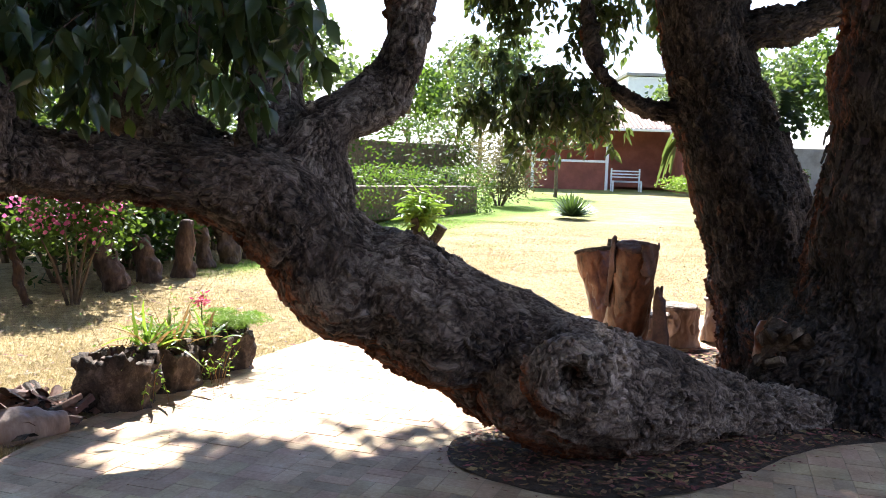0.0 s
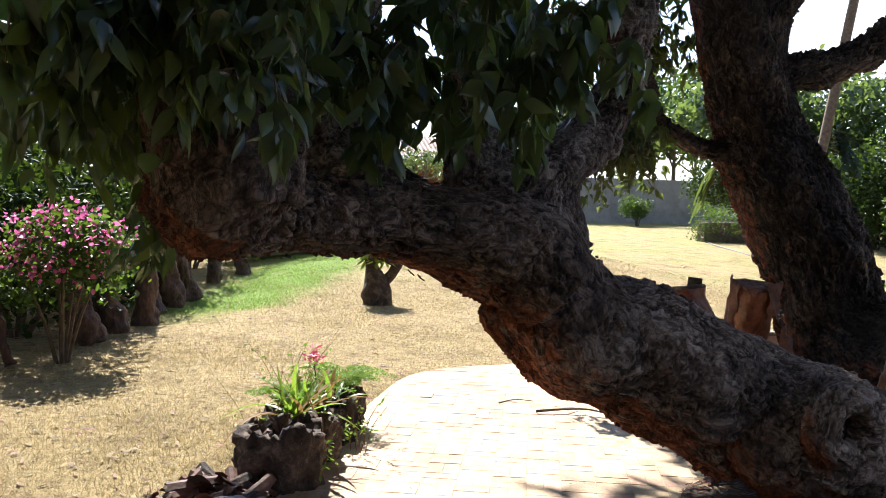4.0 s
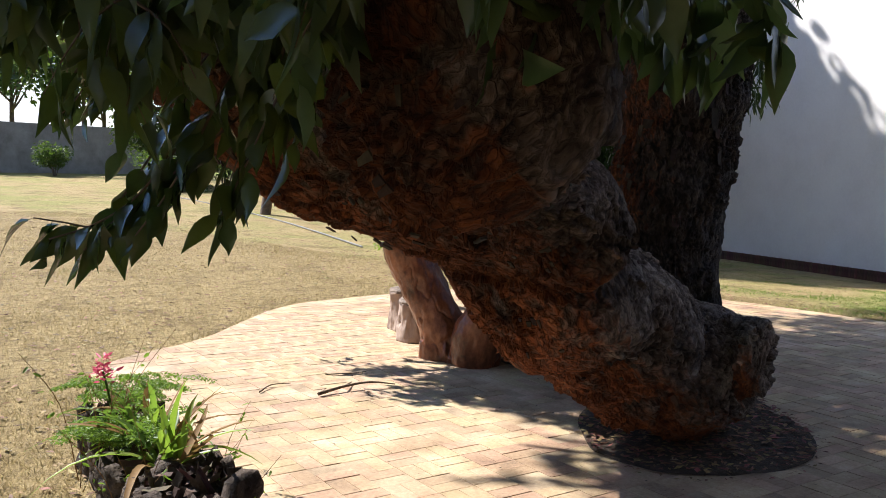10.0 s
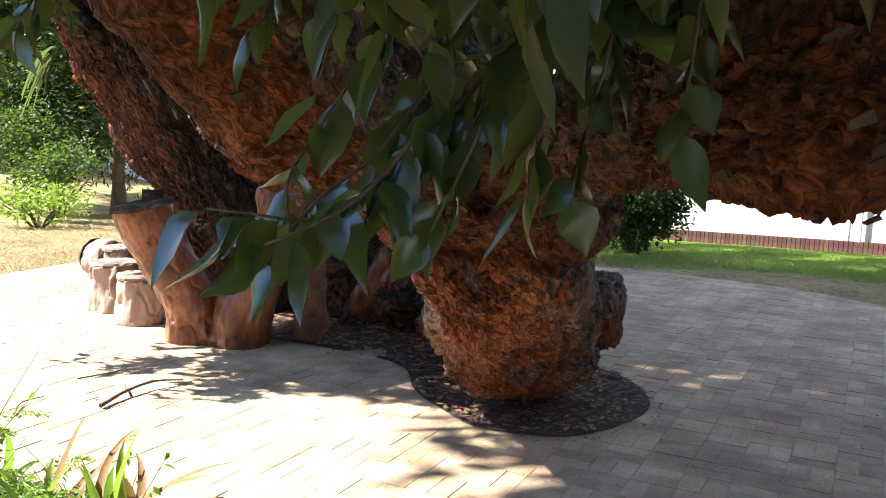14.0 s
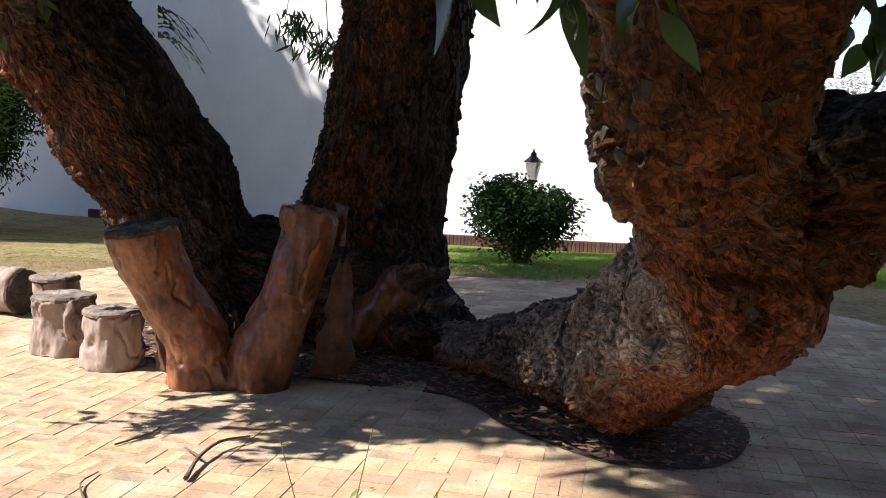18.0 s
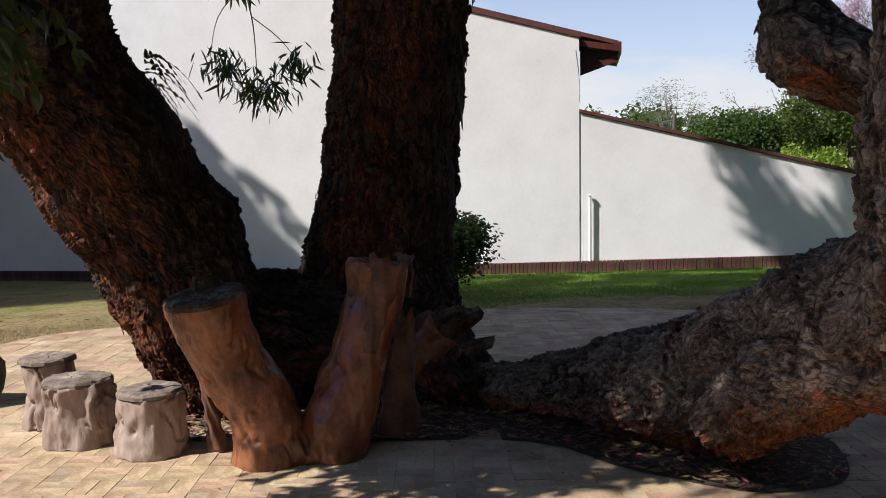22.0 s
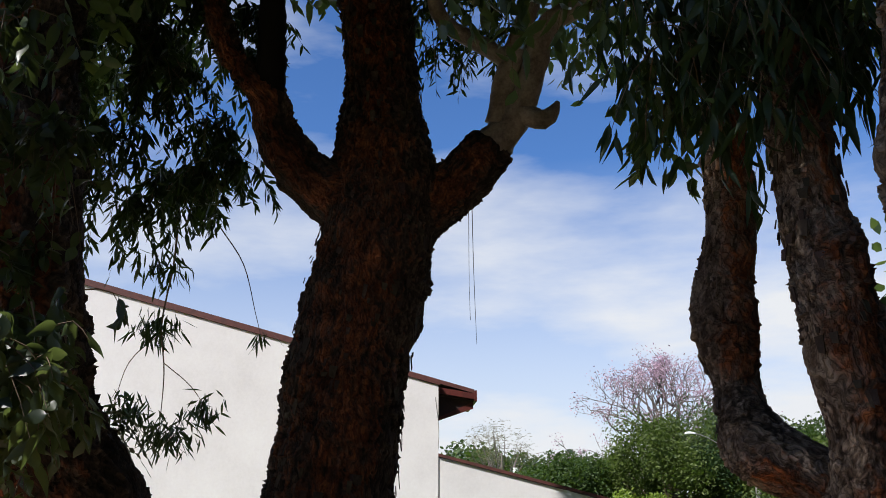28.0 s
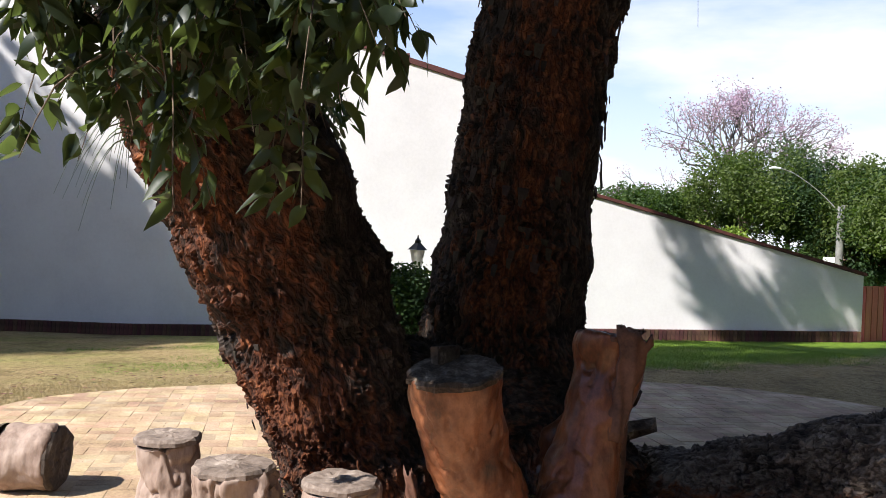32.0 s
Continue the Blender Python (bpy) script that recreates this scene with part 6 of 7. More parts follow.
def weed(at, n, height, seed, label):
    """Thin wiry stems with small leaves along them."""
    r = np.random.RandomState(seed)
    e = thing("weed", at, label, "weed")
    lines, pts = [], []
    for k in range(n):
        a, h = r.uniform(0, 2 * math.pi), height * r.uniform(0.5, 1.2)
        s = np.array(at) + np.array([r.normal(0, 0.05), r.normal(0, 0.05), -0.02])
        t = s + np.array([0.45 * h * math.cos(a), 0.45 * h * math.sin(a), h])
        mid = 0.5 * (s + t) + np.array([-0.08 * h * math.cos(a), -0.08 * h * math.sin(a), 0.08 * h])
        lines.append([(*s, 0.0026), (*mid, 0.002), (*t, 0.001)])
        for u in r.uniform(0.2, 1.0, 9):
            pts.append((1 - u) ** 2 * s + 2 * u * (1 - u) * mid + u * u * t)
    v, f = join_tubes(lines, 4, 0.06)
    raw("stem_web", v, f, M_STRAP_DRY, e)["kind"] = "stuff"
    foliage("foliage", np.array(pts), 0.035, 0.015, M_FERN, e, 0.3, seed)


weed((-2.22, 5.8, 0.02), 9, 0.5, 5, "wiry thin weed beside the log planters")
weed((-1.6, 6.1, 0.02), 8, 0.36, 6, "small leafy weed at the foot of the planters")
weed((-2.02, 6.35, 0.1), 10, 0.62, 7, "tall thin weed stems among the planters")
weed((-1.86, 5.5, 0.02), 7, 0.3, 8, "low yellow-green weed beside the planter")

flower = thing("red_flower", (-1.8, 6.52, 0.3), "red flower spike on a thin stalk above the planters", "flower")
v, f = tube([(-1.8, 6.52, 0.22, 0.006), (-1.83, 6.6, 0.52, 0.005)], 6, 0.1)
raw("stalk", v, f, M_SHRUB, flower)
r5 = np.random.RandomState(5)
foliage("bloom", np.array([-1.83, 6.6, 0.52]) + r5.normal(0, 0.02, (60, 3)) * (1, 1, 1.6), 0.05, 0.014, M_RED, flower, -0.4, 5)


def fern(at, n, length, seed, label, material):
    r = np.random.RandomState(seed)
    e = thing("fern", at, label, "fern")
    for k in range(n):
        a, L, lean = r.uniform(0, 2 * math.pi), length * r.uniform(0.6, 1.1), r.uniform(0.4, 1)
        pts = []
        for u in np.linspace(0.15, 1, 26):
            c = np.array([at[0] + L * lean * u * math.cos(a), at[1] + L * lean * u * math.sin(a), at[2] + L * u - L * 0.7 * u * u])
            s = np.array([-math.sin(a), math.cos(a), 0.0])
            for side in (-1, 1):
                pts += list(c + side * s * np.linspace(0.01, 0.09 * (1.1 - u) + 0.01, 4)[:, None])
        foliage("frond", np.array(pts), 0.02, 0.0055, material, e, 0.3, seed + k)
    return e


fern((-1.6, 6.74, 0.26), 40, 0.42, 6, "feathery pale green fern in a hollow log", M_FERN)
fern((-1.97, 6.2, 0.26), 32, 0.38, 7, "feathery green fern among the planters", M_FERN)

pile = thing("bark_pile", (-2.45, 5.1, 0.0), "heap of loose curled bark strips on the lawn edge", "bark pile")
rp = np.random.RandomState(9)
for k in range(90):
    a, L, w = rp.uniform(0, math.pi), rp.uniform(0.1, 0.3), rp.uniform(0.02, 0.05)
    c = np.array([-2.45, 5.05, 0.0]) + np.array([rp.normal(0, 0.14), rp.normal(0, 0.17), 0])
    z = 0.02 + max(0, 0.22 - 0.7 * np.hypot(c[0] + 2.45, c[1] - 5.05)) * rp.uniform(0.3, 1)
    vs, fs = [], []
    ca, sa, tz = math.cos(a), math.sin(a), rp.uniform(-0.7, 0.7)
    for i in range(4):
        u = (i / 3 - 0.5) * L
        for j in range(4):
            t = (j / 3 - 0.5) * 2
            vs.append((c[0] + u * ca - sa * w * t, c[1] + u * sa + ca * w * t, max(0.006, z + u * tz + w * 0.6 * (1 - t * t))))
    for i in range(3):
        for j in range(3):
            q = i * 4 + j
            fs.append((q, q + 1, q + 5, q + 4))
    raw("bark_strip", vs, fs, M_PLANTER if k % 3 == 0 else M_LOG_PEEL, pile)
slab2 = thing("pale_log_slab", (-2.4, 4.72, 0.0), "pale split log slab lying on the paving edge", "log")
log_piece("body", [[(-2.62, 4.62, 0.06, 0.09), (-2.35, 4.78, 0.07, 0.1), (-2.15, 4.95, 0.05, 0.06)]], M_LOG_GREY, slab2, seed=21)

# ---- far end of the lawn ----
M_AGAVE = leaf_mat("stiff grey-green agave leaves", (0.02, 0.04, 0.02), (0.09, 0.14, 0.07), 0.12, 0.45)
hl = lawn_z
agv = thing("agave", (3.72, 25.4, float(hl(3.7, 25.4))), "spiky grey-green agave rosette on the lawn", "agave")
ra = np.random.RandomState(8)
for k in range(130):
    a, up = k * 2.39996, math.asin(0.04 + 0.94 * ((k + 0.5) / 130) ** 0.8)
    d = np.array([math.cos(a) * math.cos(up), math.sin(a) * math.cos(up), math.sin(up)])
    sd = np.array([-math.sin(a), math.cos(a), 0.0])
    L = ra.uniform(0.68, 0.84)
    o = np.array([3.72, 25.4, float(hl(3.7, 25.4)) + 0.08])
    nn = np.cross(sd, d)
    vs = []
    for u, w in ((0.0, 0.022), (0.35, 0.036), (0.7, 0.026), (1.0, 0.002)):
        c = o + d * L * u - np.array([0, 0, 0.05]) * u * u
        vs += [tuple(c - sd * w + nn * w * 0.5), tuple(c), tuple(c + sd * w + nn * w * 0.5)]
    fs = [(q, q + 1, q + 4, q + 3) for i in range(3) for q in (i * 3, i * 3 + 1)]
    raw("leaf", vs, fs, M_AGAVE, agv, smooth=True)
dead = thing("pruned_stump", (-0.35, 14.4, 0.0), "knobbly pruned stump sprouting green shoots on the lawn", "stump")
z0 = float(hl(-0.35, 14.4))
v, f = join_tubes([[(-0.35, 14.4, z0 - 0.05, 0.24), (-0.36, 14.4, z0 + 0.3, 0.22), (-0.45, 14.38, z0 + 0.6, 0.1), (-0.5, 14.36, z0 + 0.8, 0.07)], [(-0.33, 14.4, z0 + 0.25, 0.1), (-0.12, 14.36, z0 + 0.5, 0.08), (-0.02, 14.33, z0 + 0.68, 0.09)]], 12, 0.08, 0.12)
raw("trunk", v, f, M_PLANTER, dead)
foliage("shoot_leaf", blob_points(np.random.RandomState(4), (-0.38, 14.4, z0 + 0.95), (0.34, 0.34, 0.36), 420, 0.2), 0.24, 0.05, M_YELLOW_GREEN, dead, 0.2, 4)

hedge("clipped_hedge", (-3.0, 20.5), (0.9, 27.5), 1.3, 1.25, 0.25, 5200, (0.09, 0.05), M_SHRUB, "low clipped green hedge beside the lawn", 11)
hedge("tall_hedge", (-5.5, 27.5), (0.3, 33.5), 2.0, 3.1, 0.35, 6500, (0.14, 0.08), M_SHRUB, "tall dark clipped hedge", 12)
shrub("dry_shrub", (1.9, 30.5, 0.45), (1.7, 1.5, 1.25), 0.1, 3200, (0.13, 0.06), M_SHRUB_DRY, "large dry brownish shrub", "shrub", 13)
shrub("dry_shrub", (0.6, 33.0, 0.5), (1.8, 1.6, 1.6), 0.2, 3200, (0.13, 0.06), M_SHRUB_DRY, "tall dry brownish shrub behind the hedge", "shrub", 14)
shrub("house_bush", (11.3, 40.5, 0.75), (1.6, 1.2, 0.6), 0.0, 3000, (0.12, 0.05), M_YELLOW_GREEN, "wide low light green bush by the house", "bush", 15)
shrub("white_bush", (16.6, 42.0, 0.8), (0.9, 0.8, 0.9), 0.1, 1800, (0.14, 0.06), M_SHRUB, "small leafy bush in front of the grey wall", "bush", 16)

# dark border of shrubs along the side of the lawn, with old logs standing in front
border = [(-6.2, 6.8), (-5.8, 8.8), (-4.9, 11.2), (-4.6, 12.6), (-4.5, 14.2), (-4.2, 15.8), (-3.9, 17.6), (-3.6, 19.4)]
for k, (x, y) in enumerate(border):
    shrub("border_shrub", (x, y, float(hl(x, y))), (1.35, 1.25, 1.35), 0.0, 4600, (0.12, 0.055), M_LEAF_DULL, "dark green border shrub along the lawn", "shrub", 40 + k, 7, group="border shrubs")
    shrub("back_shrub", (x - 1.9, y + 0.5, float(hl(x, y))), (1.6, 1.5, 2.2), 0.2, 3400, (0.16, 0.08), M_LEAF, "tall dark shrub behind the border", "shrub", 60 + k, 6, group="border shrubs behind")
M_LOG_OLD = surface("old dull log bark", [(0.2, (0.02, 0.011, 0.008)), (0.45, (0.075, 0.042, 0.03)), (0.75, (0.19, 0.12, 0.088))], 6, 34, 0.85, 0.8, 0.02, (1, 1, 0.4))
rb = np.random.RandomState(3)
pink = shrub("flowering_bush", (-4.05, 9.5, 0.0), (0.8, 0.75, 0.62), 0.3, 1900, (0.09, 0.05), M_SHRUB, "bush with bright pink blossoms on bare stems", "bush", 17, 6)
foliage("blossom", blob_points(rb, (-4.02, 9.45, 1.15), (0.7, 0.65, 0.42), 620, 0.6), 0.055, 0.045, M_PINK, pink, 0.2, 18, "bright pink blossom")
posts = [(-3.95, 10.6, 0.75, 0.13, 0.34), (-3.85, 11.5, 0.6, 0.12, 0.2), (-3.6, 12.1, 0.78, 0.105, -0.03), (-3.62, 13.3, 0.85, 0.1, 0.12), (-3.4, 14.0, 0.9, 0.11, 0.25), (-3.2, 14.8, 0.85, 0.11, 0.35), (-4.45, 9.3, 0.9, 0.05, 0.25), (-3.0, 17.2, 0.6, 0.1, 0.0), (-2.5, 18.6, 0.5, 0.12, 0.1)]
for k, (x, y, h, r, lean) in enumerate(posts):
    e = thing("standing_log", (x, y, 0.0), "old dull brown log standing at the shrub border", "log", "logs along the border")
    log_piece("body", [[(x, y, -0.03, r * 1.5), (x - lean * 0.4, y, h * 0.4, r * 1.15), (x - lean, y + 0.03, h, r * 0.95)]], M_LOG_OLD, e, 0.022, k, 0.014, 0.05, 0.03)

# ---- brick house, grey wall ----
bh = thing("brick_house", (8, 45, 0.85), "red brick garden house with tiled veranda roof", "house")
part("wall", box_bm(9.8, 46.4, 2.55, 3.9, 0.3, 3.5), M_HOUSE, bh)
part("wall", box_bm(11.85, 44.9, 2.2, 0.35, 3.0, 2.8), M_HOUSE, bh)
part("parapet", box_bm(6.2, 44.6, 1.55, 3.9, 0.3, 1.4, 0, 0.02), M_HOUSE, bh)
part("sill", box_bm(6.2, 44.6, 2.3, 4.0, 0.4, 0.12, 0, 0.02), M_WHITE, bh)
part("wall", box_bm(6.2, 47.0, 2.4, 3.9, 0.3, 3.2), M_HOUSE, bh)
for x in (8.15, 4.4):
    part("post", box_bm(x, 44.4, 2.35, 0.14, 0.14, 3.0, 0, 0.02), M_WHITE, bh)
roof_t = thing("tiled_roof", (8, 45, 4.0), "corrugated weathered tile veranda roof", "roof")
for k in range(36):
    x = 4.0 + k * 0.235
    v, f = tube([(x, 43.7, 3.95, 0.085), (x, 47.5, 5.3, 0.085)], 6, 1.0)
    raw("tile_course", v, f, M_TILE, roof_t)
part("gutter", box_bm(8.1, 43.62, 3.9, 8.6, 0.12, 0.12, 0, 0.02), M_WHITE, roof_t)
part("deck", box_bm(8.1, 45.6, 4.56, 8.5, 4.2, 0.06, 0, 0, None, 19.5), M_SOFFIT, roof_t)
bench = thing("garden_bench", (9.0, 43.6, 0.85), "white slatted garden bench under the veranda", "bench")
for z in (1.32, 1.34, 1.55, 1.7, 1.85):
    part("slat", box_bm(9.0, 43.5 if z < 1.4 else 43.85, z, 1.5, 0.25 if z < 1.4 else 0.04, 0.06), M_WHITE, bench)
for x in (8.3, 9.7):
    for y in (43.35, 43.85):
        part("leg", box_bm(x, y, 1.1 if y < 43.5 else 1.4, 0.07, 0.07, 0.55 if y < 43.5 else 1.15), M_WHITE, bench)
part("wall", box_bm(9.0, 46.0, 1.2, 8.6, 0.3, 0.3), M_HOUSE, bh)
tagged(part("wall_north", box_bm(19.5, 45.2, 1.9, 14.5, 0.3, 2.8, 0, 0.02), M_GREYWALL), "grey cement garden wall at the end of the lawn", "wall", kind="structure")
wh = thing("white_house", (17, 62, 1.2), "white house gable beyond the garden wall", "house")
part("wall", box_bm(15.5, 62, 4.5, 7, 6, 7.5), M_WHITE, wh)
part("roof", box_bm(15.5, 62, 8.4, 7.3, 6.3, 0.2), M_GREYWALL, wh)

# woods that close the garden; those at y < 10 are unseen, added to block skylight
wood = [(-14, 24, 7), (-12, 34, 8), (-7, 42, 8), (-2, 46, 7.5), (2, 52, 9), (25, 52, 8), (31, 49, 7), (15, 51, 8), (18.5, 50, 9), (22, 49, 9), (27, 48, 9), (37, 45, 8), (43, 40, 7), (33, 33, 6.5), (47, 33, 8), (27, 41, 4.5), (40, 25, 6), (24, 28, 4), (22, 21, 5), (30, 18, 6), (-13, 14, 6), (-14, 5, 6), (-16, -6, 7), (-9, -14, 9), (3, -16, 9), (-10, -3, 11), (-6, -9, 12), (-0.5, -10, 12), (2, -10.5, 11), (-11, 3, 11), (-12, 9, 10), (19.5, 36, 8), (23, 33, 7.5), (26.5, 30, 7), (22, 38, 9)]
for k, (x, y, h) in enumerate(wood):
    tree("garden_tree", (x, y, float(hl(x, y))), h, (h * 0.42, h * 0.42, h * 0.42), 7000 if y < 10 and x < 8 else 2600, (0.34, 0.2), M_LEAF if k % 3 else M_SHRUB, "leafy garden tree, the out-of-view ones added to block skylight", 100 + k, 0.16, 0.3, clumps=20)
tree("small_tree", (4.6, 36.5, 0.65), 3.6, (1.5, 1.4, 1.2), 1800, (0.14, 0.06), M_LEAF_LIT, "small slender lawn tree with light leaves", 130, 0.08, 0.5)
shrub("orange_bush", (26, 29, 0.2), (1.6, 1.5, 1.7), 0.5, 2000, (0.16, 0.09), M_ORANGE_LEAF, "rounded bush with orange autumn leaves", "bush", 140)
hedge("box_hedge", (14.2, 31.2), (16.7, 31.2), 1.2, 1.3, 0.3, 2600, (0.09, 0.05), M_SHRUB, "square clipped box hedge", 141)
shrub("round_topiary", (19.6, 33.5, 0.35), (1.1, 1.1, 1.0), 0.2, 2600, (0.08, 0.05), M_YELLOW_GREEN, "bright green ball-clipped bush", "bush", 142)

for k, (x, y, r, h) in enumerate([(18.6, 35.5, 2.4, 2.2), (19.6, 32.0, 2.3, 2.0), (19.8, 28.6, 2.3, 2.2), (20.0, 25.2, 2.2, 2.1), (19.6, 22.0, 2.1, 2.0), (22.5, 30.5, 2.6, 2.9), (23.0, 26.5, 2.6, 2.9), (22.5, 35.0, 2.6, 3.0)]):
    shrub("bank_shrub", (x, y, float(hl(x, y))), (r, r, h), 0.0, 5200, (0.2, 0.1), M_SHRUB if k % 2 else M_LEAF_DULL, "large dense green shrub at the garden edge", "shrub", 230 + k, 8, group="shrubs at the garden edge")

# ---- beyond the white wall ----
def lilac_tree(at, seed):
    """A bare umbrella-shaped crown of forking limbs with blossom at the twig ends."""
    r = np.random.RandomState(seed)
    e = thing("lilac_tree", at, "bare-limbed umbrella-shaped tree with pale lilac blossom", "tree")
    base = np.array(at)
    fork = base + (0, 0, 2.7)
    lines, ends = [[(*(base - (0, 0, 0.4)), 0.26), (*(base + (0.05, 0, 1.2)), 0.2), (*fork, 0.17)]], []

    def shell(a, h, share):
        """A place in the dome: bearing a, h from rim (0) to crown top (1), share of the way out."""
        return fork + np.array([4.3 * math.cos(a) * math.cos(h * 1.57), 4.3 * math.sin(a) * math.cos(h * 1.57), 0.45 + 4.05 * math.sin(h * 1.57)]) * share

    def bough(p, q, r0, r1):
        mid = 0.5 * p + 0.5 * q
        kink = 0.09 * np.linalg.norm(q - p)
        lines.append([(*p, r0), (*(0.5 * p + 0.5 * mid + r.normal(0, kink, 3)), 0.6 * r0 + 0.4 * r1), (*(0.5 * mid + 0.5 * q + r.normal(0, kink, 3)), 0.3 * r0 + 0.7 * r1), (*q, r1)])

    for k in range(11):
        a, h = k * 2.4 + r.uniform(-0.2, 0.2), ((k * 0.618) % 1.0) ** 1.3
        m = shell(a, h, r.uniform(0.36, 0.48))
        bough(fork, m, 0.1, 0.055)
        for _ in range(5):
            a2, h2 = a + r.uniform(-0.55, 0.55), min(1, max(0.0, h + r.uniform(-0.28, 0.28)))
            m2 = shell(a2, h2, r.uniform(0.62, 0.76))
            bough(m, m2, 0.045, 0.026)
            for _ in range(5):
                a3, h3 = a2 + r.uniform(-0.32, 0.32), min(1, max(-0.05, h2 + r.uniform(-0.17, 0.17)))
                m3 = shell(a3, h3, r.uniform(0.82, 0.95))
                bough(m2, m3, 0.02, 0.012)
                for _ in range(3):
                    w = m3 + (m3 - m2) * r.uniform(0.15, 0.4) + r.normal(0, 0.15, 3)
                    lines.append([(*m3, 0.01), (*(0.5 * m3 + 0.5 * w + r.normal(0, 0.03, 3)), 0.008), (*w, 0.006)])
                    ends.append(w)
    v, f = join_tubes(lines, 5, 0.3)
    raw("limb_web", v, f, M_TWIG_PALE, e)["kind"] = "stuff"
    pts = np.concatenate([w + r.normal(0, 0.13, (13, 3)) for w in ends])
    foliage("blossom", pts, 0.08, 0.045, M_LILAC, e, 0.2, seed)


M_OLIVE = leaf_mat("olive green leaves", (0.03, 0.046, 0.01), (0.115, 0.15, 0.035), 0.25, 0.55, 0.3)
lilac_tree((21.1, -15.5, 0.0), 150)
for k, (x, y, h, rr, m) in enumerate([(17.0, -11.4, 5.0, 2.0, M_SHRUB), (19.2, -9.6, 3.6, 1.7, M_SHRUB), (15.6, -13.2, 4.6, 1.8, M_LEAF_DULL), (11.2, -11.6, 3.9, 1.6, M_SHRUB), (17.5, -14.0, 5.4, 2.2, M_LEAF), (13.0, -13.5, 4.6, 2.0, M_SHRUB), (20.6, -11.2, 3.8, 1.8, M_LEAF_DULL), (16.2, -9.2, 2.4, 1.1, M_YELLOW_GREEN), (22.5, -9.0, 3.2, 1.9, M_SHRUB), (14.4, -13.2, 4.4, 1.7, M_SHRUB), (12.6, -13.0, 4.2, 1.6, M_LEAF_DULL)]):
    tree("street_tree", (x, y, -0.3), h * 1.02, (rr, rr, h * 0.42), 17000, (0.12, 0.055), M_OLIVE if k % 3 == 0 else m, "dense green tree beyond the wall", 160 + k, 0.12, 0.25, clumps=36)
for k, (x, y, r, h) in enumerate([(15.4, -11.6, 1.7, 1.1), (13.4, -12.4, 1.6, 1.1), (17.8, -9.4, 1.5, 0.9), (11.6, -12.6, 1.6, 1.1), (20.2, -9.8, 1.7, 1.0)]):
    shrub("roadside_shrub", (x, y, -0.3), (r, r, h), 0.0, 3200, (0.14, 0.07), M_LEAF_DULL if k % 2 else M_SHRUB, "dark green shrub beyond the white wall", "shrub", 210 + k, 8, group="shrubs beyond the wall")
for k, (x, y, h) in enumerate([(47.5, -23.3, 5.0), (44.6, -27.4, 4.6), (52, -20, 5.2), (56, -26, 5.6), (50, -30, 5.0), (42, -30, 4.8), (38, -24, 4.2), (60, -16, 5.6), (64, -10, 6)]):
    tree("distant_tree", (x, y, -0.3), h * 1.22, (3.9, 3.9, h * 0.5), 2600, (0.36, 0.22), M_LEAF if k % 2 else M_SHRUB, "dark green distant tree", 180 + k, 0.2, 0.25, clumps=18)
tree("bare_tree", (33.8, -16.7, 0), 6.2, (2.0, 2.0, 2.0), 1500, (0.22, 0.025), M_SHRUB_DRY, "bare yellowish winter tree", 190, 0.14, 0.3, M_TWIG_PALE, 30, 30, 0.0)
pole = thing("street_lamp", (13.76, -11.57, -0.3), "grey concrete street light pole beyond the wall", "street lamp")
v, f = tube([(13.76, -11.57, -0.5, 0.12), (13.76, -11.57, 2.85, 0.1)], 10, 0.5)
raw("shaft", v, f, M_POLE, pole, smooth=True)
v, f = tube([(13.76, -11.57, 2.6, 0.02), (14.2, -11.2, 3.2, 0.011), (14.7, -10.75, 3.7, 0.011), (15.0, -10.5, 3.84, 0.012)], 8, 0.2)
raw("arm", v, f, M_POLE, pole)
v, f = tube([(14.95, -10.53, 3.83, 0.02), (15.1, -10.42, 3.85, 0.04), (15.2, -10.35, 3.83, 0.02)], 10, 0.05)
raw("lamp_head", v, f, M_WHITE, pole)
part("sign_plate", box_bm(13.8, -11.2, 1.35, 0.3, 0.02, 0.14, 30), M_WHITE, pole)
nb = thing("neighbour_house", (14.6, -14.2, -0.3), "small brick neighbour house with a brown tiled roof", "house")
part("wall", box_bm(14.9, -14.4, 0.5, 3.0, 3.0, 1.8, -30), M_HOUSE, nb)
bm = bmesh.new()
bmesh.ops.create_cone(bm, segments=4, radius1=2.6, radius2=0.3, depth=1.1, cap_ends=True, matrix=Matrix.Translation((14.9, -14.4, 1.9)) @ pose(0, 0, 0, 0, 0, 15))
part("roof", bm, M_TILE, nb)
mast = thing("white_post", (27.4, -13.0, 2.4), "white vent pipe showing over the wall", "post")
v, f = tube([(27.4, -13.0, -0.4, 0.12), (27.4, -13.0, 3.4, 0.12)], 8, 1)
raw("shaft", v, f, M_WHITE, mast)


# twigs on the paving
def fallen_twig(lines, label):
    e = thing("fallen_twig", lines[0][0][:3], label, "twig")
    for nodes in lines:
        v, f = tube(nodes, 6, 0.05)
        raw("stem", v, f, M_TWIG, e)


fallen_twig([[(-0.1, 6.95, 0.02, 0.012), (0.12, 6.93, 0.035, 0.009), (0.3, 6.86, 0.045, 0.007), (0.42, 6.74, 0.03, 0.004)], [(0.12, 6.93, 0.035, 0.007), (0.28, 7.02, 0.02, 0.004)]], "dark forked twig lying on the paving")
fallen_twig([[(-0.3, 7.3, 0.008, 0.006), (-0.15, 7.36, 0.02, 0.004), (0.0, 7.33, 0.01, 0.003)]], "thin bent twig lying on the paving")
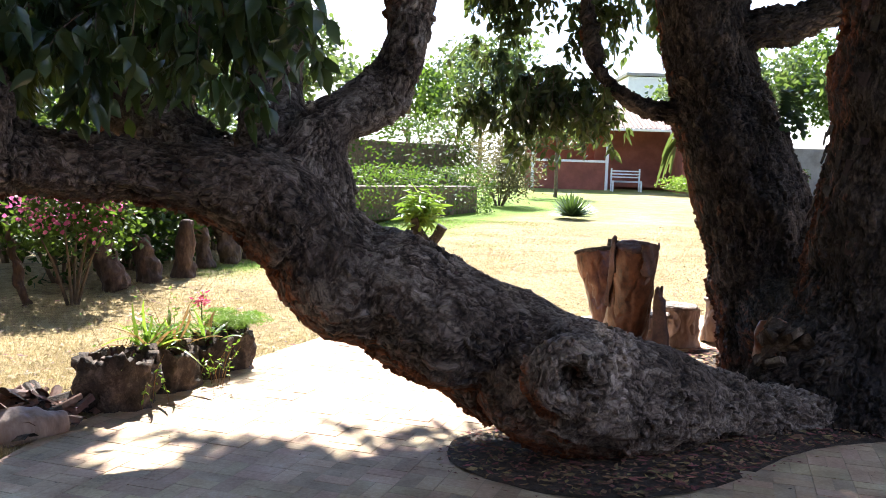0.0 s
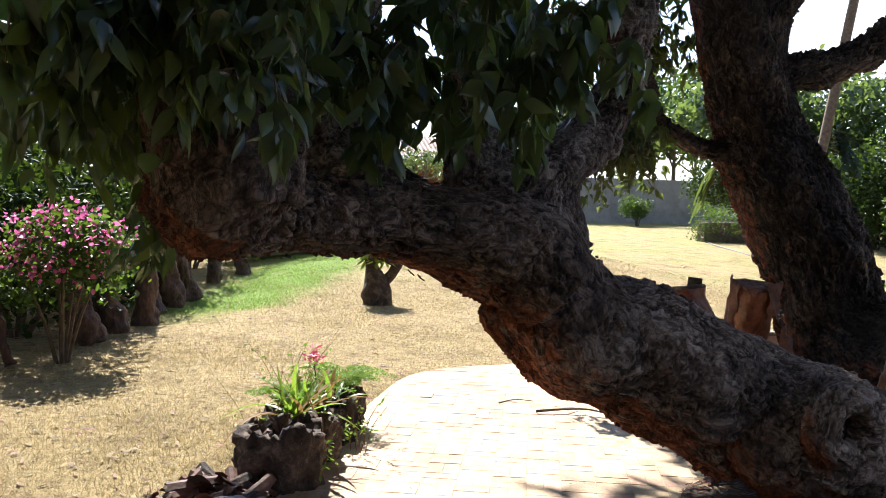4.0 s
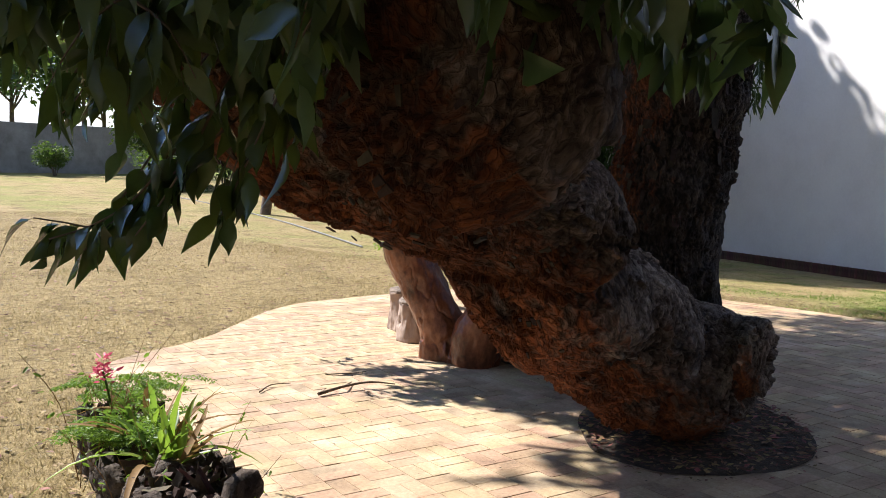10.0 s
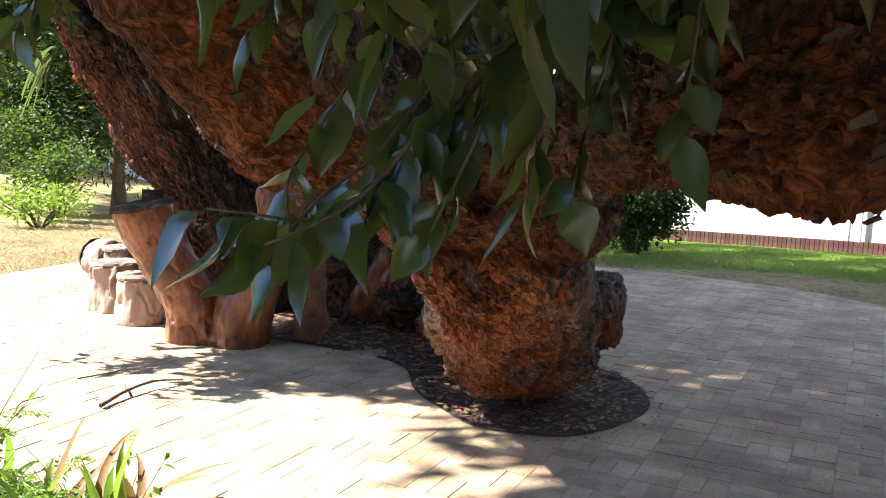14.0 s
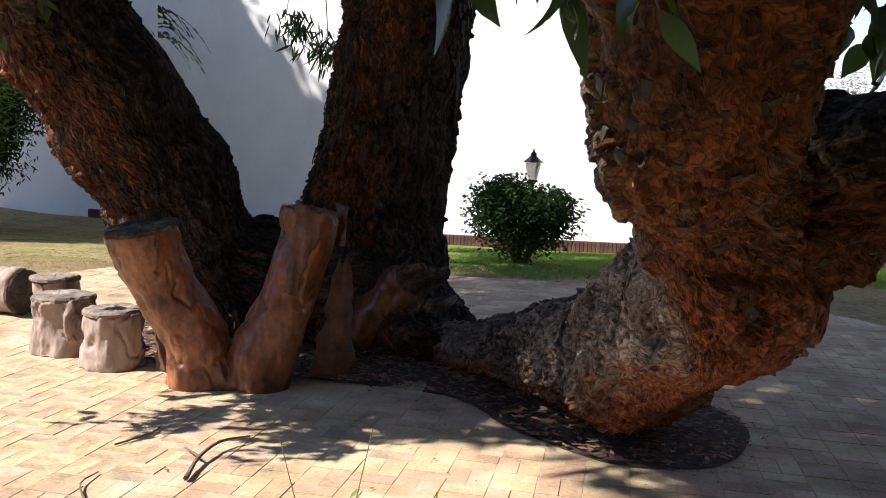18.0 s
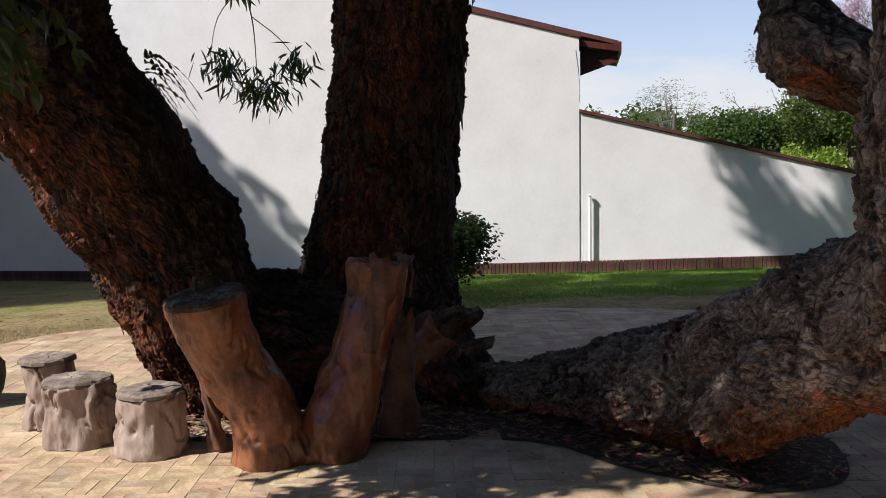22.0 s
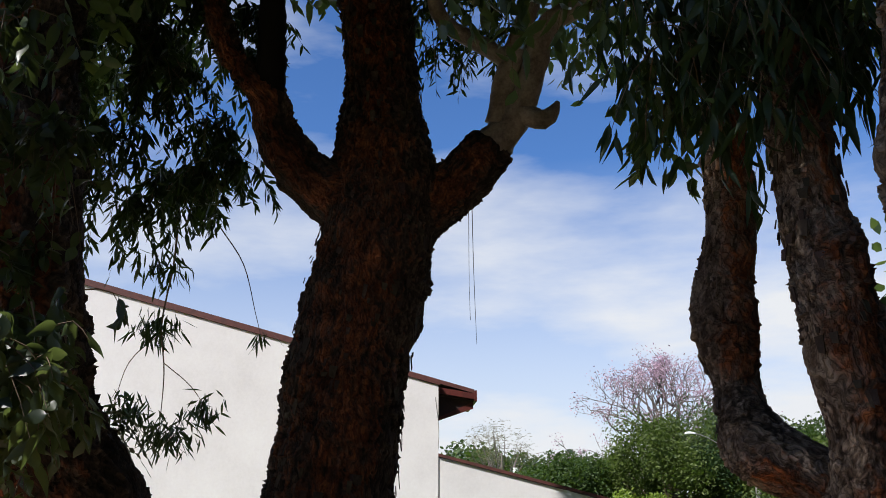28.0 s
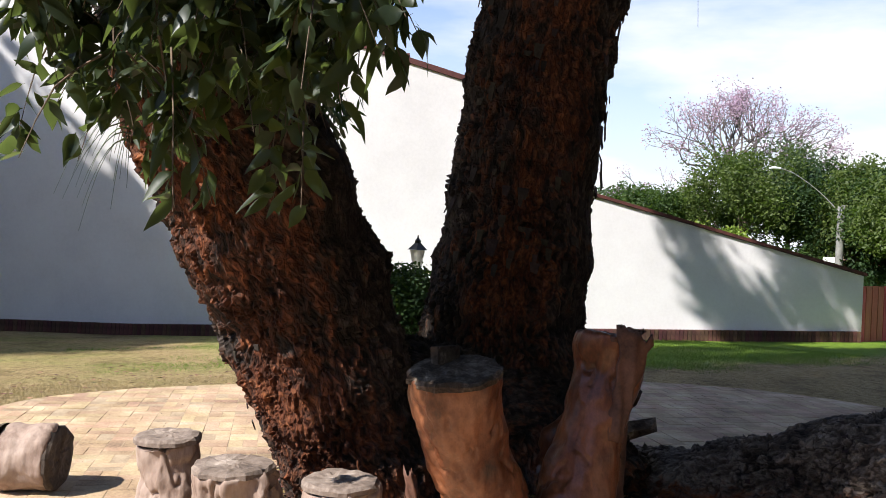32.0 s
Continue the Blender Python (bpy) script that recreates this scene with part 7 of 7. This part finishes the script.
fallen_twig([[(0.35, 7.35, 0.008, 0.005), (0.5, 7.22, 0.014, 0.004), (0.62, 7.2, 0.008, 0.003)]], "thin dry twig lying on the paving")

hose = thing("garden_hose", (9.3, 15.5, -0.1), "pale garden hose lying across the lawn", "hose")
hn = []
for u in np.linspace(0, 1, 9):
    x, y = 9.3 + 6.7 * u + 0.5 * math.sin(u * 6), 15.5 + 18.5 * u
    hn.append((x, y, float(lawn_z(x, y)) + 0.02, 0.02))
v, f = tube(hn, 6, 0.5)
raw("tube", v, f, M_POLE, hose)

import itertools

# ---- pavers ----
PAVE_RZ, PW, PH, GAP = -18.0, 0.2, 0.1, 0.003


def clip_quad(q, a, b, keep_left=True):
    """The part of a convex polygon on one side of the line a-b."""
    n = np.array([-(b - a)[1], (b - a)[0]])
    if not keep_left:
        n = -n
    out = []
    for p, r in zip(q, q[1:] + q[:1]):
        dp, dr = (np.array(p) - a) @ n, (np.array(r) - a) @ n
        if dp >= 0:
            out.append(p)
        if dp * dr < 0:
            t = dp / (dp - dr)
            out.append((p[0] + t * (r[0] - p[0]), p[1] + t * (r[1] - p[1])))
    return out


def pavers():
    rng = np.random.RandomState(77)
    c, s = math.cos(radians(PAVE_RZ)), math.sin(radians(PAVE_RZ))
    whole = []
    rest_v, rest_f = [], []
    pa = sum((x1 * y2 - x2 * y1) for (x1, y1), (x2, y2) in zip(PATIO, PATIO[1:] + PATIO[:1])) > 0
    ba = sum((x1 * y2 - x2 * y1) for (x1, y1), (x2, y2) in zip(BED, BED[1:] + BED[:1])) > 0
    for j, i, half in itertools.product(range(-50, 51), range(-50, 51), (-1, 1)):
            lying = (i + j) % 2 == 0
            u, w = i * PW, j * PW
            if lying:
                w += half * PH / 2
            else:
                u += half * PH / 2
            x, y = 2.0 + c * u - s * w, 5.5 + s * u + c * w
            if not (-2.6 < x < 6.8 and 0.6 < y < 10.3):
                continue
            in_p, in_b = bool(inside(PATIO, x, y)), bool(inside(BED, x, y))
            d, a, b = nearest_edge(PATIO, x, y)
            d2, a2, b2 = nearest_edge(BED, x, y)
            if (not in_p and d > 0.14) or (in_b and d2 > 0.14):
                continue
            hw, hh = ((PW, PH) if lying else (PH, PW))
            hw, hh = hw / 2 - GAP / 2, hh / 2 - GAP / 2
            q = [(x + c * du - s * dw, y + s * du + c * dw) for du, dw in ((-hw, -hh), (hw, -hh), (hw, hh), (-hw, hh))]
            cut = False
            if d < 0.14:
                q, cut = clip_quad(q, a, b, pa), True
            if len(q) > 2 and d2 < 0.14:
                q, cut = clip_quad(q, a2, b2, not ba), True
            if len(q) < 3:
                continue
            z = rng.normal(0, 0.0012)
            if not cut and 0.0 < x < 2.2 and 6.9 < y < 9.4 and len(whole) < 290:
                whole.append((x, y, z, 0 if lying else 90))
                continue
            n = len(rest_v)
            m = len(q)
            cx, cy = sum(p[0] for p in q) / m, sum(p[1] for p in q) / m
            rest_v += [(px, py, z - 0.005) for px, py in q] + [(cx + (px - cx) * 0.986, cy + (py - cy) * 0.98, z) for px, py in q]
            rest_f.append(tuple(range(n + m, n + 2 * m)))
            for k in range(m):
                rest_f.append((n + k, n + (k + 1) % m, n + m + (k + 1) % m, n + m + k))
    ob = raw("paver_field", rest_v, rest_f, M_PAVER_REST, patio)
    ob["kind"] = "stuff"
    bm = box_bm(0, 0, -0.006, PW - GAP, PH - GAP, 0.012)
    bmesh.ops.bevel(bm, geom=[e for e in bm.edges if e.verts[0].co.z > -0.001 and e.verts[1].co.z > -0.001], offset=0.0015, segments=1, affect="EDGES")
    me = bpy.data.meshes.new("paver")
    bm.to_mesh(me)
    bm.free()
    me.materials.append(M_PAVER)
    for x, y, z, quarter in whole:
        o = new("paver", me)
        o.parent = patio
        o.matrix_basis = pose(x, y, z, rng.normal(0, 0.3), rng.normal(0, 0.3), PAVE_RZ + quarter + rng.normal(0, 0.5))


pavers()

# brick plinth at the foot of the wall
bm = box_bm(0, 0, 0, 0.1, 0.072, 0.24, 0, 0.004)
me = bpy.data.meshes.new("brick")
bm.to_mesh(me)
bm.free()
me.materials.append(M_BRICK)
for k in range(260):
    u = -6.4 + k * 0.08
    o = new("brick", me)
    o.parent = garden_wall
    x, y, _ = on_wall(u, -0.05)
    o.matrix_basis = pose(x, y, float(lawn_z(x, y)) + 0.09, 0, 0, WALL_RZ - 90)

# fallen leaves and chips


def litter(name, n, region, size, material, label, seed, zf, lift=0.004):
    r = np.random.RandomState(seed)
    x, y = r.uniform(region[0], region[1], n * 3), r.uniform(region[2], region[3], n * 3)
    keep = zf(x, y)
    x, y = x[keep][:n], y[keep][:n]
    on_p = inside(PATIO, x, y)
    z = np.where(on_p, 0.002, lawn_z(x, y) + 0.006)
    z = np.where(inside(BED, x, y), 0.014, z)
    a = r.uniform(0, 2 * math.pi, len(x))
    L = size * r.uniform(0.4, 1.3, len(x))
    wd = L * r.uniform(0.25, 0.5, len(x))
    d, s = np.stack([np.cos(a), np.sin(a)], 1), np.stack([-np.sin(a), np.cos(a)], 1)
    c = np.stack([x, y], 1)
    hgt = r.uniform(0.002, 0.35, (len(x), 4)) * L[:, None] * 0.5
    P = [c - d * L[:, None] / 2, c - s * wd[:, None] / 2, c + d * L[:, None] / 2, c + s * wd[:, None] / 2]
    v = np.stack([np.concatenate([p, (z + lift + hgt[:, i])[:, None]], 1) for i, p in enumerate(P)], 1).reshape(-1, 3)
    f = (np.arange(len(x)) * 4)[:, None] + np.array([[0, 1, 2, 3]])
    ob = raw(name, v, f, material)
    return tagged(ob, label, "litter", kind="stuff")


litter("leaf_litter", 15000, (-5, 9, 2, 24), 0.065, M_LITTER, "dry brown leaves scattered on the lawn", 52, lambda x, y: ~inside(PATIO, x, y))
litter("paving_litter", 500, (-2.3, 6.5, 1, 10), 0.025, M_TWIG, "small twigs and seeds on the paving", 53, lambda x, y: inside(PATIO, x, y) & ~inside(BED, x, y))
BED_C = np.mean(np.array(BED), 0)
BED_OUT = [tuple(BED_C + (np.array(p) - BED_C) * (1 + 0.1 / np.linalg.norm(np.array(p) - BED_C))) for p in BED]
litter("spilt_mulch", 1600, (-0.2, 4.0, 3.8, 8.3), 0.035, M_MULCH, "bark chips spilt over the edge of the paving", 57, lambda x, y: inside(BED_OUT, x, y) & ~inside(BED, x, y))
litter("bark_mulch", 6500, (0, 3.9, 4, 8.1), 0.06, M_MULCH, "bark chips and dead leaves on the soil bed", 54, lambda x, y: inside(BED, x, y))

# lawn blades near the paving
def blades(n, region, seed, thin=1.0, green=False):
    r = np.random.RandomState(seed)
    x, y = r.uniform(region[0], region[1], n), region[2] + (region[3] - region[2]) * r.uniform(0, 1, n) ** thin
    keep = ~inside(PATIO, x, y)
    w = wetness(x, y) + 0.35 * fnoise(np.stack([x, y, 0 * x], 1) * 0.9, 3, 8)
    keep &= (w > r.uniform(0.15, 0.6, n)) if green else (w < r.uniform(0.3, 0.9, n))
    x, y = x[keep], y[keep]
    z = lawn_z(x, y) - 0.01
    a = r.uniform(0, 2 * math.pi, len(x))
    h = r.uniform(0.02, 0.05, len(x))
    w = 0.004
    lx, ly = r.normal(0, 0.025, len(x)), r.normal(0, 0.025, len(x))
    v = np.stack([np.stack([x - w * np.cos(a), y - w * np.sin(a), z], 1), np.stack([x + w * np.cos(a), y + w * np.sin(a), z], 1), np.stack([x + lx, y + ly, z + h], 1)], 1).reshape(-1, 3)
    f = (np.arange(len(x)) * 3)[:, None] + np.array([[0, 1, 2]])
    return v, f


M_GRASS = leaf_mat("dry grass blades", (0.21, 0.15, 0.075), (0.56, 0.44, 0.25), 0.3, 0.7, 0.3, (0.52, 0.43, 0.2))
v, f = blades(260000, (-4.5, 7.5, 4.5, 24), 61, 1.7)
tagged(raw("grass", v, f, M_GRASS), "short dry straw grass blades", "grass", kind="stuff")
M_GRASS_GREEN = leaf_mat("green grass blades", (0.045, 0.085, 0.008), (0.17, 0.27, 0.03), 0.3, 0.6)
v, f = blades(110000, (5.8, 12.0, -3, 8), 62, 1.0, True)
v2, f2 = blades(90000, (-4.5, 2.5, 12, 24), 63, 1.0, True)
tagged(raw("grass", np.concatenate([v, v2]), np.concatenate([f, f2 + len(v)]), M_GRASS_GREEN), "short green grass blades", "grass", kind="stuff")
